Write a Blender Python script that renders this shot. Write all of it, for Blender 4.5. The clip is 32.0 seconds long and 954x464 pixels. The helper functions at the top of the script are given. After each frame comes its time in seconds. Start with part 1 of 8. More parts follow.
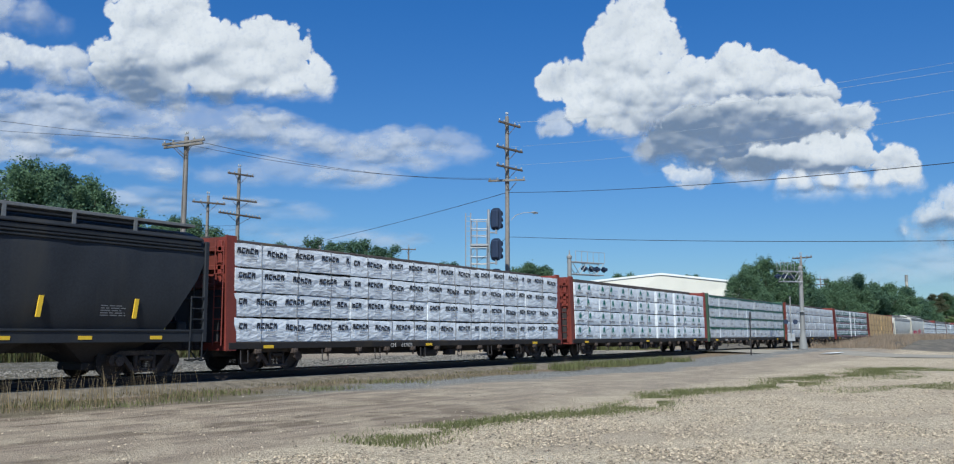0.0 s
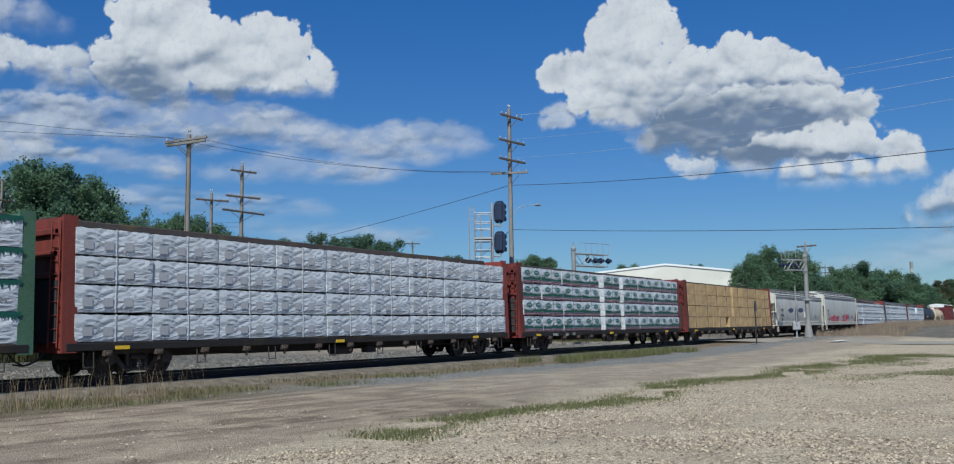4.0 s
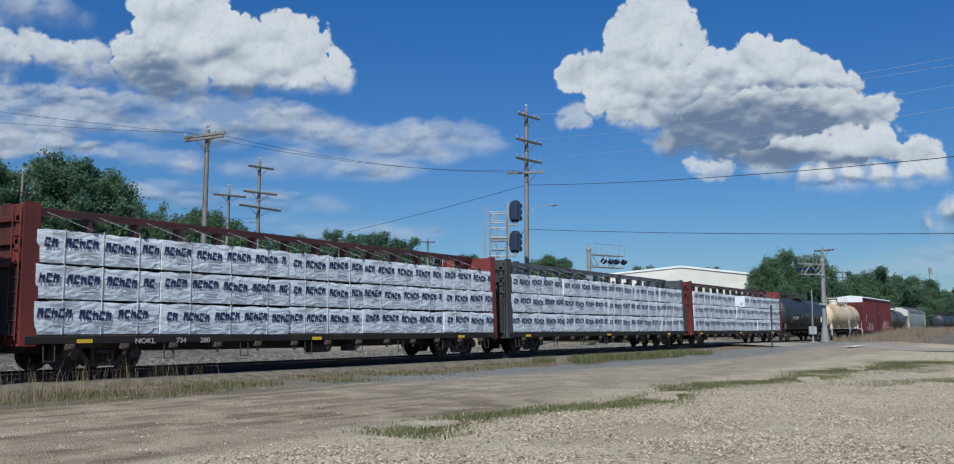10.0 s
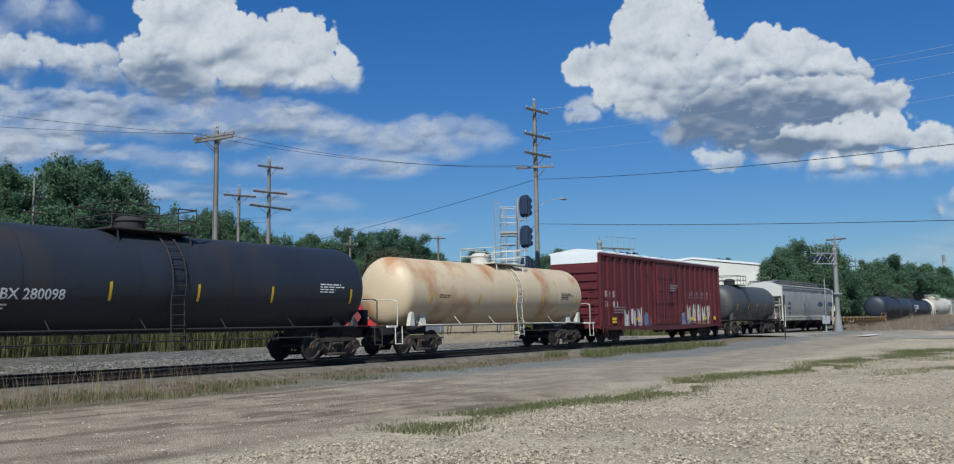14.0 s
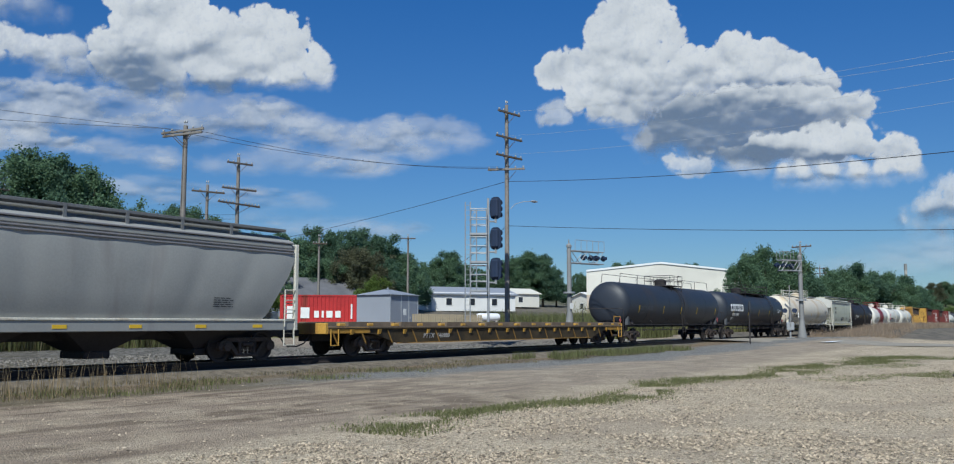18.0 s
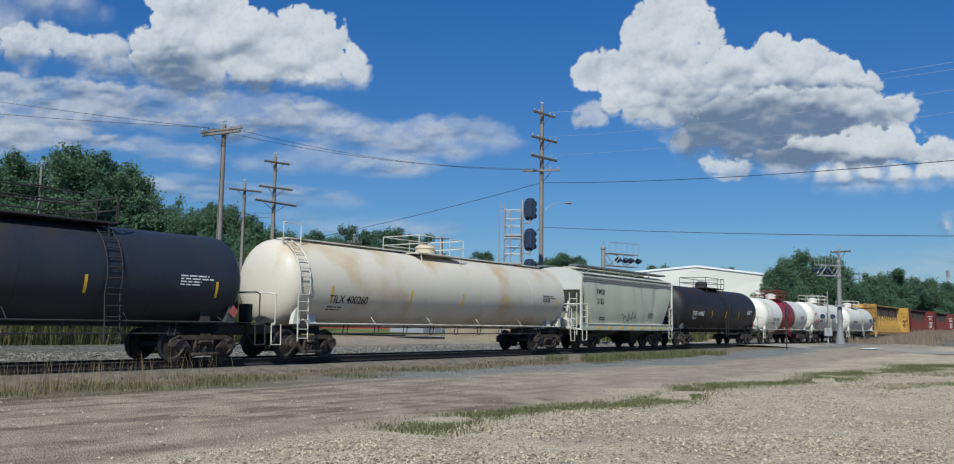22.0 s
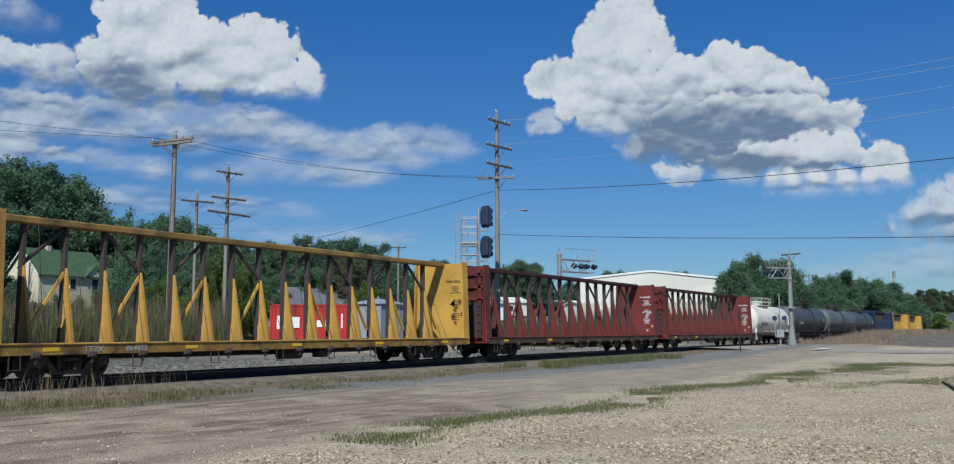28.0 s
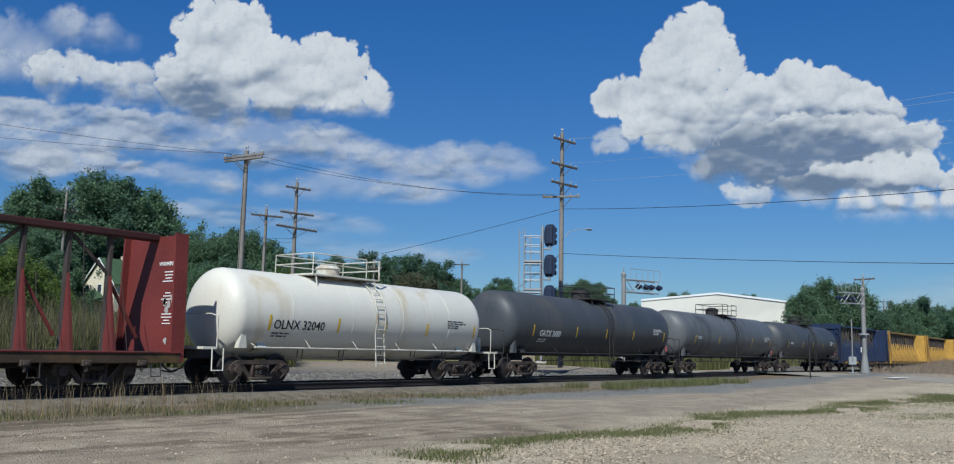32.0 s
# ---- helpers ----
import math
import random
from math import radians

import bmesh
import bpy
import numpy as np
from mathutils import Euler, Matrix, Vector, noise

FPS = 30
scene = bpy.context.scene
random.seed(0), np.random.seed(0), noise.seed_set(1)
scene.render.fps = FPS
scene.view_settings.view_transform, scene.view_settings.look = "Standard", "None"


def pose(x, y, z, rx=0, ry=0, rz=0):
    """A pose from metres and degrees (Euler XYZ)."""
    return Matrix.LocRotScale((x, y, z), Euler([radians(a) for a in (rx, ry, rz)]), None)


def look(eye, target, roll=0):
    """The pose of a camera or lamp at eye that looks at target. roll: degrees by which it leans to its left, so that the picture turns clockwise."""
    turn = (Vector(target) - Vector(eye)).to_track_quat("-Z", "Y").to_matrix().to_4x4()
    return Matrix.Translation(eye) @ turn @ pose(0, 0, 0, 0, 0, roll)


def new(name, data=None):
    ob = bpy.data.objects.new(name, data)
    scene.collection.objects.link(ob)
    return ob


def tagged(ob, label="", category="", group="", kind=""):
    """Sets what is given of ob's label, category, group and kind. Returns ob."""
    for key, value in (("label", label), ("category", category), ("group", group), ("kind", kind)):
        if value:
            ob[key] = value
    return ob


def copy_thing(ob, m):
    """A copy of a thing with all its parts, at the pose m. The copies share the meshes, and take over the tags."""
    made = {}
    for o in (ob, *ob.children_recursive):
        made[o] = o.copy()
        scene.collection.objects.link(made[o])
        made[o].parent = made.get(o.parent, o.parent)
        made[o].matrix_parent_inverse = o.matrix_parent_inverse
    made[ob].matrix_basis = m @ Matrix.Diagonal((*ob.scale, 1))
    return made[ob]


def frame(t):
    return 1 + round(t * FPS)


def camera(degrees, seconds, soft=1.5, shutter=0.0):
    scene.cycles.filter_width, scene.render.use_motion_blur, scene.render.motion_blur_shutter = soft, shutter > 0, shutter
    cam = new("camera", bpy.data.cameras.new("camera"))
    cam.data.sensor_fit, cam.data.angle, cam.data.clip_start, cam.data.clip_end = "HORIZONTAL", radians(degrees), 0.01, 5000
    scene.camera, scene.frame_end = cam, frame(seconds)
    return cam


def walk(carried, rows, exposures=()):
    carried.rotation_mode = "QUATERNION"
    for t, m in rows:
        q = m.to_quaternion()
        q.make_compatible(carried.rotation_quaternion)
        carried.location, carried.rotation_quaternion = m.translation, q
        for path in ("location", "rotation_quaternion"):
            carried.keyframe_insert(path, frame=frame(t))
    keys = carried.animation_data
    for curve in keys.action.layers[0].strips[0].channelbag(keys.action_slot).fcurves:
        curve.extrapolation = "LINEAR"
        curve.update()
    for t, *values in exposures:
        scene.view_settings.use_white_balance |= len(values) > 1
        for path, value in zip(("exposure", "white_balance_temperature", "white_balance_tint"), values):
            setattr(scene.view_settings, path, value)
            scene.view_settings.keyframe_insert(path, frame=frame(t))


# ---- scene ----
# Camera: held by hand at one spot, turning a little; the track runs along +X, 23 m off.
EYE = 1.6
RAIL = 0.40       # top of rail above the gravel lot
TRACK_Y = 23.1
cam = camera(57.0, 32.0, soft=1.15)
# seconds, yaw, pitch, roll in degrees
TURNS = [
    (0, -56.90, 6.67, 0.00), (0.5, -56.18, 6.70, 0.03), (1, -54.98, 6.75, -0.14), (1.5, -54.02, 6.76, 0.05),
    (2, -54.71, 6.58, -0.40), (2.5, -55.43, 6.13, -0.50), (3, -56.14, 6.06, -0.54), (3.5, -56.57, 6.15, -0.69),
    (4.5, -56.60, 6.30, -0.95), (5.5, -55.98, 6.40, -1.10), (6, -55.18, 6.48, -1.02), (6.5, -53.97, 6.64, -0.76),
    (7, -52.68, 6.74, -0.58), (7.5, -51.94, 6.78, 0.20), (8, -51.35, 6.70, 0.58), (8.5, -53.54, 6.73, 0.21),
    (9, -55.68, 6.60, -0.08), (9.5, -55.19, 6.19, 0.05), (10, -55.64, 6.18, 0.13), (10.5, -56.50, 6.16, -0.09),
    (11, -56.03, 6.19, -0.30), (11.5, -55.33, 6.15, -0.43), (12, -54.55, 6.09, -0.53), (12.5, -54.12, 6.04, -0.57),
    (13, -53.99, 6.00, -0.73), (13.5, -54.79, 5.97, -1.06), (14.5, -55.00, 5.82, -0.80), (15.5, -55.49, 5.77, -0.40),
    (16, -56.71, 5.82, -0.17), (16.5, -56.52, 5.86, -0.13), (17, -56.18, 5.89, -0.08), (17.5, -56.99, 5.94, -0.11),
    (18, -56.93, 5.95, -0.01), (18.5, -56.58, 5.96, -0.13), (19, -56.30, 5.98, -0.08), (19.5, -55.93, 5.94, -0.31),
    (20, -55.64, 5.95, -0.36), (20.5, -55.40, 5.96, -0.40), (21, -55.34, 6.05, -0.31), (21.5, -54.85, 6.02, -0.02),
    (22, -54.70, 5.99, 0.87), (22.5, -54.41, 6.05, 1.32), (23, -54.47, 6.07, 1.51), (23.5, -54.98, 6.13, 1.17),
    (24, -56.94, 6.18, -0.36), (24.5, -56.88, 6.20, -0.38), (25, -59.17, 6.14, -0.65), (25.5, -60.17, 6.23, -0.79),
    (26.5, -59.60, 6.33, -0.70), (27.5, -58.15, 6.45, -0.48), (28, -57.56, 6.52, -0.26), (28.5, -56.79, 6.60, -0.16),
    (29, -56.05, 6.73, -0.21), (29.5, -54.65, 7.18, 0.12), (30, -53.20, 7.77, 0.68), (30.5, -51.98, 7.73, 1.78),
    (31, -51.92, 7.62, 2.16), (31.5, -53.09, 7.67, 1.44), (32, -53.36, 7.66, 1.21),
]
walk(cam, [(t, pose(0, 0, EYE, 0, 0, yaw) @ pose(0, 0, 0, 90 + pitch) @ pose(0, 0, 0, 0, 0, roll)) for t, yaw, pitch, roll in TURNS],
     exposures=[(0, 0.22, 5750, 5), (1.0, 0.03, 5750, 5), (2.0, -0.02, 5750, 5), (32, -0.02, 5750, 5)])

# ---- light: clear afternoon, sun high and from behind along the track ----
SUN_AZ, SUN_EL = 203.0, 46.0      # azimuth of the sun from +X, anticlockwise
world = bpy.data.worlds.new("sky")
scene.world = world
world.use_nodes = True
wn = world.node_tree.nodes
wn.clear()
w_out, w_bg, w_sky = wn.new("ShaderNodeOutputWorld"), wn.new("ShaderNodeBackground"), wn.new("ShaderNodeTexSky")
w_sky.sky_type = "NISHITA"
w_sky.sun_disc = False
w_sky.sun_elevation = radians(SUN_EL)
w_sky.sun_rotation = radians(90 - SUN_AZ)
w_sky.altitude = 200
w_sky.air_density, w_sky.dust_density, w_sky.ozone_density = 1.0, 0.3, 4.0
w_bg.inputs["Strength"].default_value = 0.066
w_tint = wn.new("ShaderNodeMixRGB")
w_tint.blend_type = "MULTIPLY"
w_tint.inputs[0].default_value = 1.0
# humid air low down, deep blue above
w_co, w_xyz, w_el, w_air = wn.new("ShaderNodeTexCoord"), wn.new("ShaderNodeSeparateXYZ"), wn.new("ShaderNodeMapRange"), wn.new("ShaderNodeMixRGB")
w_el.inputs["From Min"].default_value, w_el.inputs["From Max"].default_value = 0.06, 0.36
w_air.inputs[1].default_value, w_air.inputs[2].default_value = (0.73, 0.885, 1.02, 1), (0.42, 0.87, 1.32, 1)
world.node_tree.links.new(w_co.outputs["Generated"], w_xyz.inputs[0])
world.node_tree.links.new(w_xyz.outputs[2], w_el.inputs["Value"])
world.node_tree.links.new(w_el.outputs[0], w_air.inputs[0])
world.node_tree.links.new(w_air.outputs[0], w_tint.inputs[2])
world.node_tree.links.new(w_sky.outputs[0], w_tint.inputs[1])
world.node_tree.links.new(w_tint.outputs[0], w_bg.inputs["Color"])
world.node_tree.links.new(w_bg.outputs[0], w_out.inputs["Surface"])
sun = new("sun", bpy.data.lights.new("sun", "SUN"))
sun.data.energy, sun.data.angle, sun.data.color = 4.9, radians(0.55), (1.0, 0.935, 0.81)
SUN_DIR = Vector((math.cos(radians(SUN_EL)) * math.cos(radians(SUN_AZ)), math.cos(radians(SUN_EL)) * math.sin(radians(SUN_AZ)), math.sin(radians(SUN_EL))))
sun.matrix_world = look(SUN_DIR * 50, (0, 0, 0))


# ---- materials ----
def mat(name, color, rough=0.7, metal=0.0, spread=0.25, coarse=0.6, fine=18.0, bump=0.15, stain=None, stain_amount=0.0, stain_scale=0.9,
        streak=False, random_value=0.0, spec=0.35):
    """Painted or raw surface: two scales of colour variation, optional stains (run down the face if streak), and relief."""
    m = bpy.data.materials.new(name)
    m.use_nodes = True
    nt = m.node_tree
    n, l = nt.nodes, nt.links
    bsdf = n["Principled BSDF"]
    co = n.new("ShaderNodeTexCoord")
    big, small = n.new("ShaderNodeTexNoise"), n.new("ShaderNodeTexNoise")
    big.inputs["Scale"].default_value, big.inputs["Detail"].default_value = coarse, 5
    small.inputs["Scale"].default_value, small.inputs["Detail"].default_value = fine, 6
    for t in (big, small):
        l.new(co.outputs["Object"], t.inputs["Vector"])
    mix = n.new("ShaderNodeMath")
    mix.operation = "ADD"
    l.new(big.outputs[0], mix.inputs[0])
    l.new(small.outputs[0], mix.inputs[1])
    ramp = n.new("ShaderNodeValToRGB")
    ramp.color_ramp.elements[0].position, ramp.color_ramp.elements[1].position = 0.72, 1.28
    lo, hi = 1 - spread, 1 + spread
    ramp.color_ramp.elements[0].color = (*[min(1, c * lo) for c in color], 1)
    ramp.color_ramp.elements[1].color = (*[min(1, c * hi) for c in color], 1)
    half = n.new("ShaderNodeMath")
    half.operation = "MULTIPLY"
    half.inputs[1].default_value = 0.5
    l.new(mix.outputs[0], half.inputs[0])
    ramp.color_ramp.elements[0].position, ramp.color_ramp.elements[1].position = 0.36, 0.64
    l.new(half.outputs[0], ramp.inputs[0])
    out = ramp.outputs[0]
    if stain:
        st = n.new("ShaderNodeTexNoise")
        st.inputs["Scale"].default_value, st.inputs["Detail"].default_value = stain_scale, 7
        mp = n.new("ShaderNodeMapping")
        mp.inputs["Scale"].default_value = (1.0, 1.0, 0.14) if streak else (1, 1, 1)
        l.new(co.outputs["Object"], mp.inputs["Vector"])
        l.new(mp.outputs[0], st.inputs["Vector"])
        sr = n.new("ShaderNodeValToRGB")
        sr.color_ramp.elements[0].position, sr.color_ramp.elements[1].position = 0.62 - 0.25 * stain_amount, 0.74 - 0.1 * stain_amount
        l.new(st.outputs[0], sr.inputs[0])
        mx = n.new("ShaderNodeMixRGB")
        mx.inputs[2].default_value = (*stain, 1)
        l.new(sr.outputs[0], mx.inputs[0])
        l.new(out, mx.inputs[1])
        out = mx.outputs[0]
    if random_value:
        oi, hs, mr = n.new("ShaderNodeObjectInfo"), n.new("ShaderNodeHueSaturation"), n.new("ShaderNodeMapRange")
        mr.inputs["To Min"].default_value, mr.inputs["To Max"].default_value = 1 - random_value, 1 + random_value
        l.new(oi.outputs["Random"], mr.inputs["Value"])
        l.new(mr.outputs[0], hs.inputs["Value"])
        l.new(out, hs.inputs["Color"])
        out = hs.outputs[0]
    l.new(out, bsdf.inputs["Base Color"])
    bsdf.inputs["Roughness"].default_value, bsdf.inputs["Metallic"].default_value = rough, metal
    bsdf.inputs["Specular IOR Level"].default_value = spec
    if bump:
        b = n.new("ShaderNodeBump")
        b.inputs["Strength"].default_value, b.inputs["Distance"].default_value = bump, 0.02
        l.new(small.outputs[0], b.inputs["Height"])
        l.new(b.outputs[0], bsdf.inputs["Normal"])
    return m


def plain(name, color, rough=0.6, metal=0.0):
    return mat(name, color, rough, metal, spread=0.1, bump=0.0)


M = {}
M["oxide"] = mat("oxide_red_paint", (0.155, 0.030, 0.026), 0.6, stain=(0.045, 0.020, 0.016), stain_amount=0.35, streak=True)
M["oxide_dark"] = mat("grimed_oxide_red_paint", (0.048, 0.015, 0.014), 0.65, stain=(0.03, 0.016, 0.014), stain_amount=0.35)
M["oxide_bright"] = mat("bright_red_paint", (0.19, 0.038, 0.028), 0.6, stain=(0.09, 0.03, 0.02), stain_amount=0.3, streak=True)
M["green_paint"] = mat("green_paint", (0.06, 0.12, 0.075), 0.6, stain=(0.03, 0.04, 0.03), stain_amount=0.3, streak=True)
M["grey_car"] = mat("dark_grey_paint", (0.062, 0.065, 0.072), 0.6, stain=(0.04, 0.035, 0.03), stain_amount=0.3, streak=True)
M["yellow"] = mat("yellow_paint", (0.50, 0.29, 0.055), 0.6, stain=(0.20, 0.10, 0.04), stain_amount=0.45, streak=True)
M["yellow_worn"] = mat("worn_ochre_paint", (0.40, 0.215, 0.035), 0.65, spread=0.35, stain=(0.12, 0.075, 0.03), stain_amount=0.4)
M["yellow_grime"] = mat("grimed_yellow_paint", (0.060, 0.042, 0.020), 0.75, spread=0.45, coarse=1.2, stain=(0.035, 0.028, 0.018), stain_amount=0.6)
M["yellow_sill"] = mat("rust_stained_yellow_sill", (0.30, 0.17, 0.04), 0.7, spread=0.4, coarse=1.5, stain=(0.07, 0.045, 0.025), stain_amount=0.45, stain_scale=1.6)
M["yellow_chord"] = mat("sooty_yellow_paint", (0.25, 0.155, 0.045), 0.7, spread=0.3, stain=(0.09, 0.06, 0.03), stain_amount=0.4)
M["blue_paint"] = mat("blue_paint", (0.014, 0.028, 0.075), 0.55, stain=(0.02, 0.02, 0.03), stain_amount=0.3, streak=True)
M["grime_shade"] = mat("grimed_and_shaded_steel", (0.054, 0.042, 0.038), 0.8, stain=(0.10, 0.07, 0.035), stain_amount=0.15)
M["sill_grime"] = mat("grimed_side_sill_paint", (0.060, 0.040, 0.025), 0.75, spread=0.4, stain=(0.14, 0.085, 0.03), stain_amount=0.3)
M["under"] = mat("dirty_shaded_underframe_steel", (0.037, 0.033, 0.034), 0.85, bump=0.3)
M["truck"] = mat("brake_dust_steel", (0.044, 0.039, 0.038), 0.8, bump=0.3)
M["truck_frame"] = mat("rusty_cast_steel", (0.068, 0.050, 0.040), 0.8, spread=0.45, coarse=2.5, bump=0.35, stain=(0.035, 0.03, 0.028), stain_amount=0.45, stain_scale=2.0)
M["board_steel"] = mat("dull_galvanised_running_board", (0.17, 0.175, 0.18), 0.65, metal=0.2, spread=0.2)
M["wheel"] = mat("wheel_steel", (0.048, 0.041, 0.040), 0.7, metal=0.3)
M["black_tank"] = mat("black_tank_paint", (0.022, 0.027, 0.038), 0.52, stain=(0.035, 0.03, 0.028), stain_amount=0.3, streak=True, spec=0.5, bump=0.05)
M["grey_tank"] = mat("faded_black_tank_paint", (0.055, 0.060, 0.068), 0.5, stain=(0.08, 0.075, 0.07), stain_amount=0.35, streak=True, bump=0.05)
M["pale_tank"] = mat("faded_grey_tank_paint", (0.105, 0.11, 0.118), 0.5, stain=(0.06, 0.06, 0.062), stain_amount=0.4, streak=True, bump=0.05)
M["brown_tank"] = mat("brown_black_tank_paint", (0.018, 0.016, 0.019), 0.55, stain=(0.035, 0.016, 0.014), stain_amount=0.35, bump=0.05)
M["white_tank"] = mat("white_tank_paint", (0.66, 0.63, 0.555), 0.42, spread=0.06, stain=(0.55, 0.47, 0.33), stain_amount=0.12, streak=True, bump=0.03)
M["cream_tank"] = mat("cream_tank_paint", (0.60, 0.47, 0.31), 0.5, spread=0.07, stain=(0.38, 0.16, 0.055), stain_amount=0.5, stain_scale=0.55, bump=0.05)
M["ivory_tank"] = mat("soiled_ivory_tank_paint", (0.60, 0.54, 0.44), 0.5, spread=0.05, stain=(0.48, 0.34, 0.17), stain_amount=0.5, stain_scale=0.5, bump=0.05)
M["band"] = mat("dark_red_band_paint", (0.22, 0.02, 0.025), 0.4, stain=(0.10, 0.02, 0.02), stain_amount=0.25, streak=True, bump=0.03)
M["hopper_grey"] = mat("light_grey_hopper_paint", (0.50, 0.49, 0.46), 0.5, spread=0.07, stain=(0.33, 0.31, 0.28), stain_amount=0.12, streak=True, bump=0.04)
M["hopper_mid"] = mat("mid_grey_hopper_paint", (0.30, 0.30, 0.285), 0.5, spread=0.08, stain=(0.22, 0.21, 0.20), stain_amount=0.14, streak=True, bump=0.04)
M["hopper_eave"] = mat("shaded_grey_eave_paint", (0.21, 0.20, 0.21), 0.55, spread=0.12)
M["hopper_olive"] = mat("pale_olive_hopper_paint", (0.47, 0.47, 0.365), 0.5, spread=0.07, stain=(0.28, 0.27, 0.23), stain_amount=0.12, streak=True, bump=0.04)
M["hopper_black"] = mat("black_hopper_paint", (0.022, 0.024, 0.029), 0.55, stain=(0.04, 0.038, 0.035), stain_amount=0.3, streak=True, bump=0.05)
M["cream"] = mat("cream_ironwork_paint", (0.57, 0.545, 0.47), 0.5, stain=(0.3, 0.2, 0.1), stain_amount=0.2)
M["end_white"] = mat("off_white_end_paint", (0.56, 0.545, 0.49), 0.5, spread=0.07, bump=0.03)
M["roof_white"] = mat("galvanised_white_roof", (0.70, 0.71, 0.70), 0.5, spread=0.08)
M["box_red"] = mat("boxcar_red_paint", (0.105, 0.020, 0.024), 0.55, spread=0.15, stain=(0.05, 0.015, 0.015), stain_amount=0.3, streak=True)
M["white_mark"] = plain("white_lettering_paint", (0.75, 0.75, 0.73))
M["dark_mark"] = plain("dark_lettering_paint", (0.03, 0.03, 0.035))
M["faint_mark"] = plain("faded_grey_lettering", (0.085, 0.09, 0.10))
M["navy_mark"] = plain("navy_print", (0.022, 0.030, 0.085))
M["black_print"] = plain("blue_black_print", (0.022, 0.024, 0.034))
M["faint_print"] = plain("faint_grey_print", (0.40, 0.40, 0.42))
M["dark_print"] = plain("dark_grey_print", (0.075, 0.08, 0.095))
M["teal_mark"] = plain("teal_green_print", (0.012, 0.16, 0.13))
M["forest_mark"] = plain("forest_green_print", (0.014, 0.085, 0.062))
M["forest_pale"] = plain("grey_green_print", (0.05, 0.17, 0.14))
M["maroon_mark"] = plain("maroon_print", (0.17, 0.03, 0.06))
M["grey_mark"] = plain("grey_print", (0.22, 0.22, 0.23))
M["placard"] = plain("faded_red_placard", (0.42, 0.10, 0.09))
M["reflect"] = plain("yellow_reflective_tape", (0.72, 0.46, 0.03))
M["sill_dark"] = mat("near_black_side_sill_paint", (0.017, 0.015, 0.015), 0.8, stain=(0.04, 0.03, 0.02), stain_amount=0.2)
M["rust_patch"] = mat("rusted_through_paint", (0.16, 0.075, 0.022), 0.85)
M["sill_white"] = plain("grimed_white_lettering", (0.38, 0.36, 0.34))
M["pink"] = mat("pink_spray_paint", (0.50, 0.055, 0.11), 0.5, spread=0.3, coarse=1.5)
M["spray_blue"] = mat("blue_spray_paint", (0.10, 0.20, 0.42), 0.5, spread=0.4, coarse=1.5)
M["spray_pale"] = mat("pale_spray_paint", (0.60, 0.58, 0.50), 0.5, spread=0.3, coarse=1.5)


def wrap_material(name, color, crease, random_value=0.05):
    """Woven plastic lumber wrap: pulled into slanting creases, a little glossy."""
    m = mat(name, color, 0.45, spread=0.07, coarse=0.8, fine=9.0, bump=0.0, random_value=random_value)
    n, l = m.node_tree.nodes, m.node_tree.links
    co, b = n.new("ShaderNodeTexCoord"), n.new("ShaderNodeBump")
    total = None
    for turn, scale, weight in ((34, 1.3, 1.0), (-30, 1.0, 1.0), (62, 1.8, 0.5)):
        mp, nz, ab, mul = n.new("ShaderNodeMapping"), n.new("ShaderNodeTexNoise"), n.new("ShaderNodeMath"), n.new("ShaderNodeMath")
        mp.inputs["Rotation"].default_value = (0, radians(turn), 0)
        mp.inputs["Scale"].default_value = (0.50, 1.0, 1.25)
        nz.inputs["Scale"].default_value, nz.inputs["Detail"].default_value, nz.inputs["Distortion"].default_value = scale, 3.2, 0.4
        l.new(co.outputs["Object"], mp.inputs["Vector"])
        l.new(mp.outputs[0], nz.inputs["Vector"])
        ab.operation = "PINGPONG"
        ab.inputs[1].default_value = 0.09
        l.new(nz.outputs[0], ab.inputs[0])
        mul.operation = "MULTIPLY_ADD"
        mul.inputs[1].default_value = weight
        l.new(ab.outputs[0], mul.inputs[0])
        if total is None:
            mul.inputs[2].default_value = 0.0
        else:
            l.new(total, mul.inputs[2])
        total = mul.outputs[0]
    l.new(total, b.inputs["Height"])
    b.inputs["Strength"].default_value, b.inputs["Distance"].default_value = crease, 0.5
    l.new(b.outputs[0], n["Principled BSDF"].inputs["Normal"])
    return m


M["wrap"] = wrap_material("white_lumber_wrap", (0.63, 0.66, 0.70), 0.36)
M["wrap_grey"] = wrap_material("silver_grey_lumber_wrap", (0.50, 0.52, 0.55), 0.5)
M["kraft"] = mat("sawn_board_edges", (0.50, 0.345, 0.175), 0.8, spread=0.3, coarse=1.2, fine=20, bump=0.2, random_value=0.06)
M["strap"] = plain("black_strapping", (0.10, 0.085, 0.06), 0.5)
M["strap_mid"] = plain("grey_strapping", (0.20, 0.20, 0.21), 0.5)
M["strap_pale"] = plain("pale_strapping", (0.42, 0.42, 0.43), 0.5)
M["lumber"] = mat("sawn_lumber", (0.50, 0.33, 0.16), 0.8)
M["deck_wood"] = mat("worn_deck_boards", (0.165, 0.125, 0.088), 0.85, spread=0.35, coarse=1.5, fine=25)
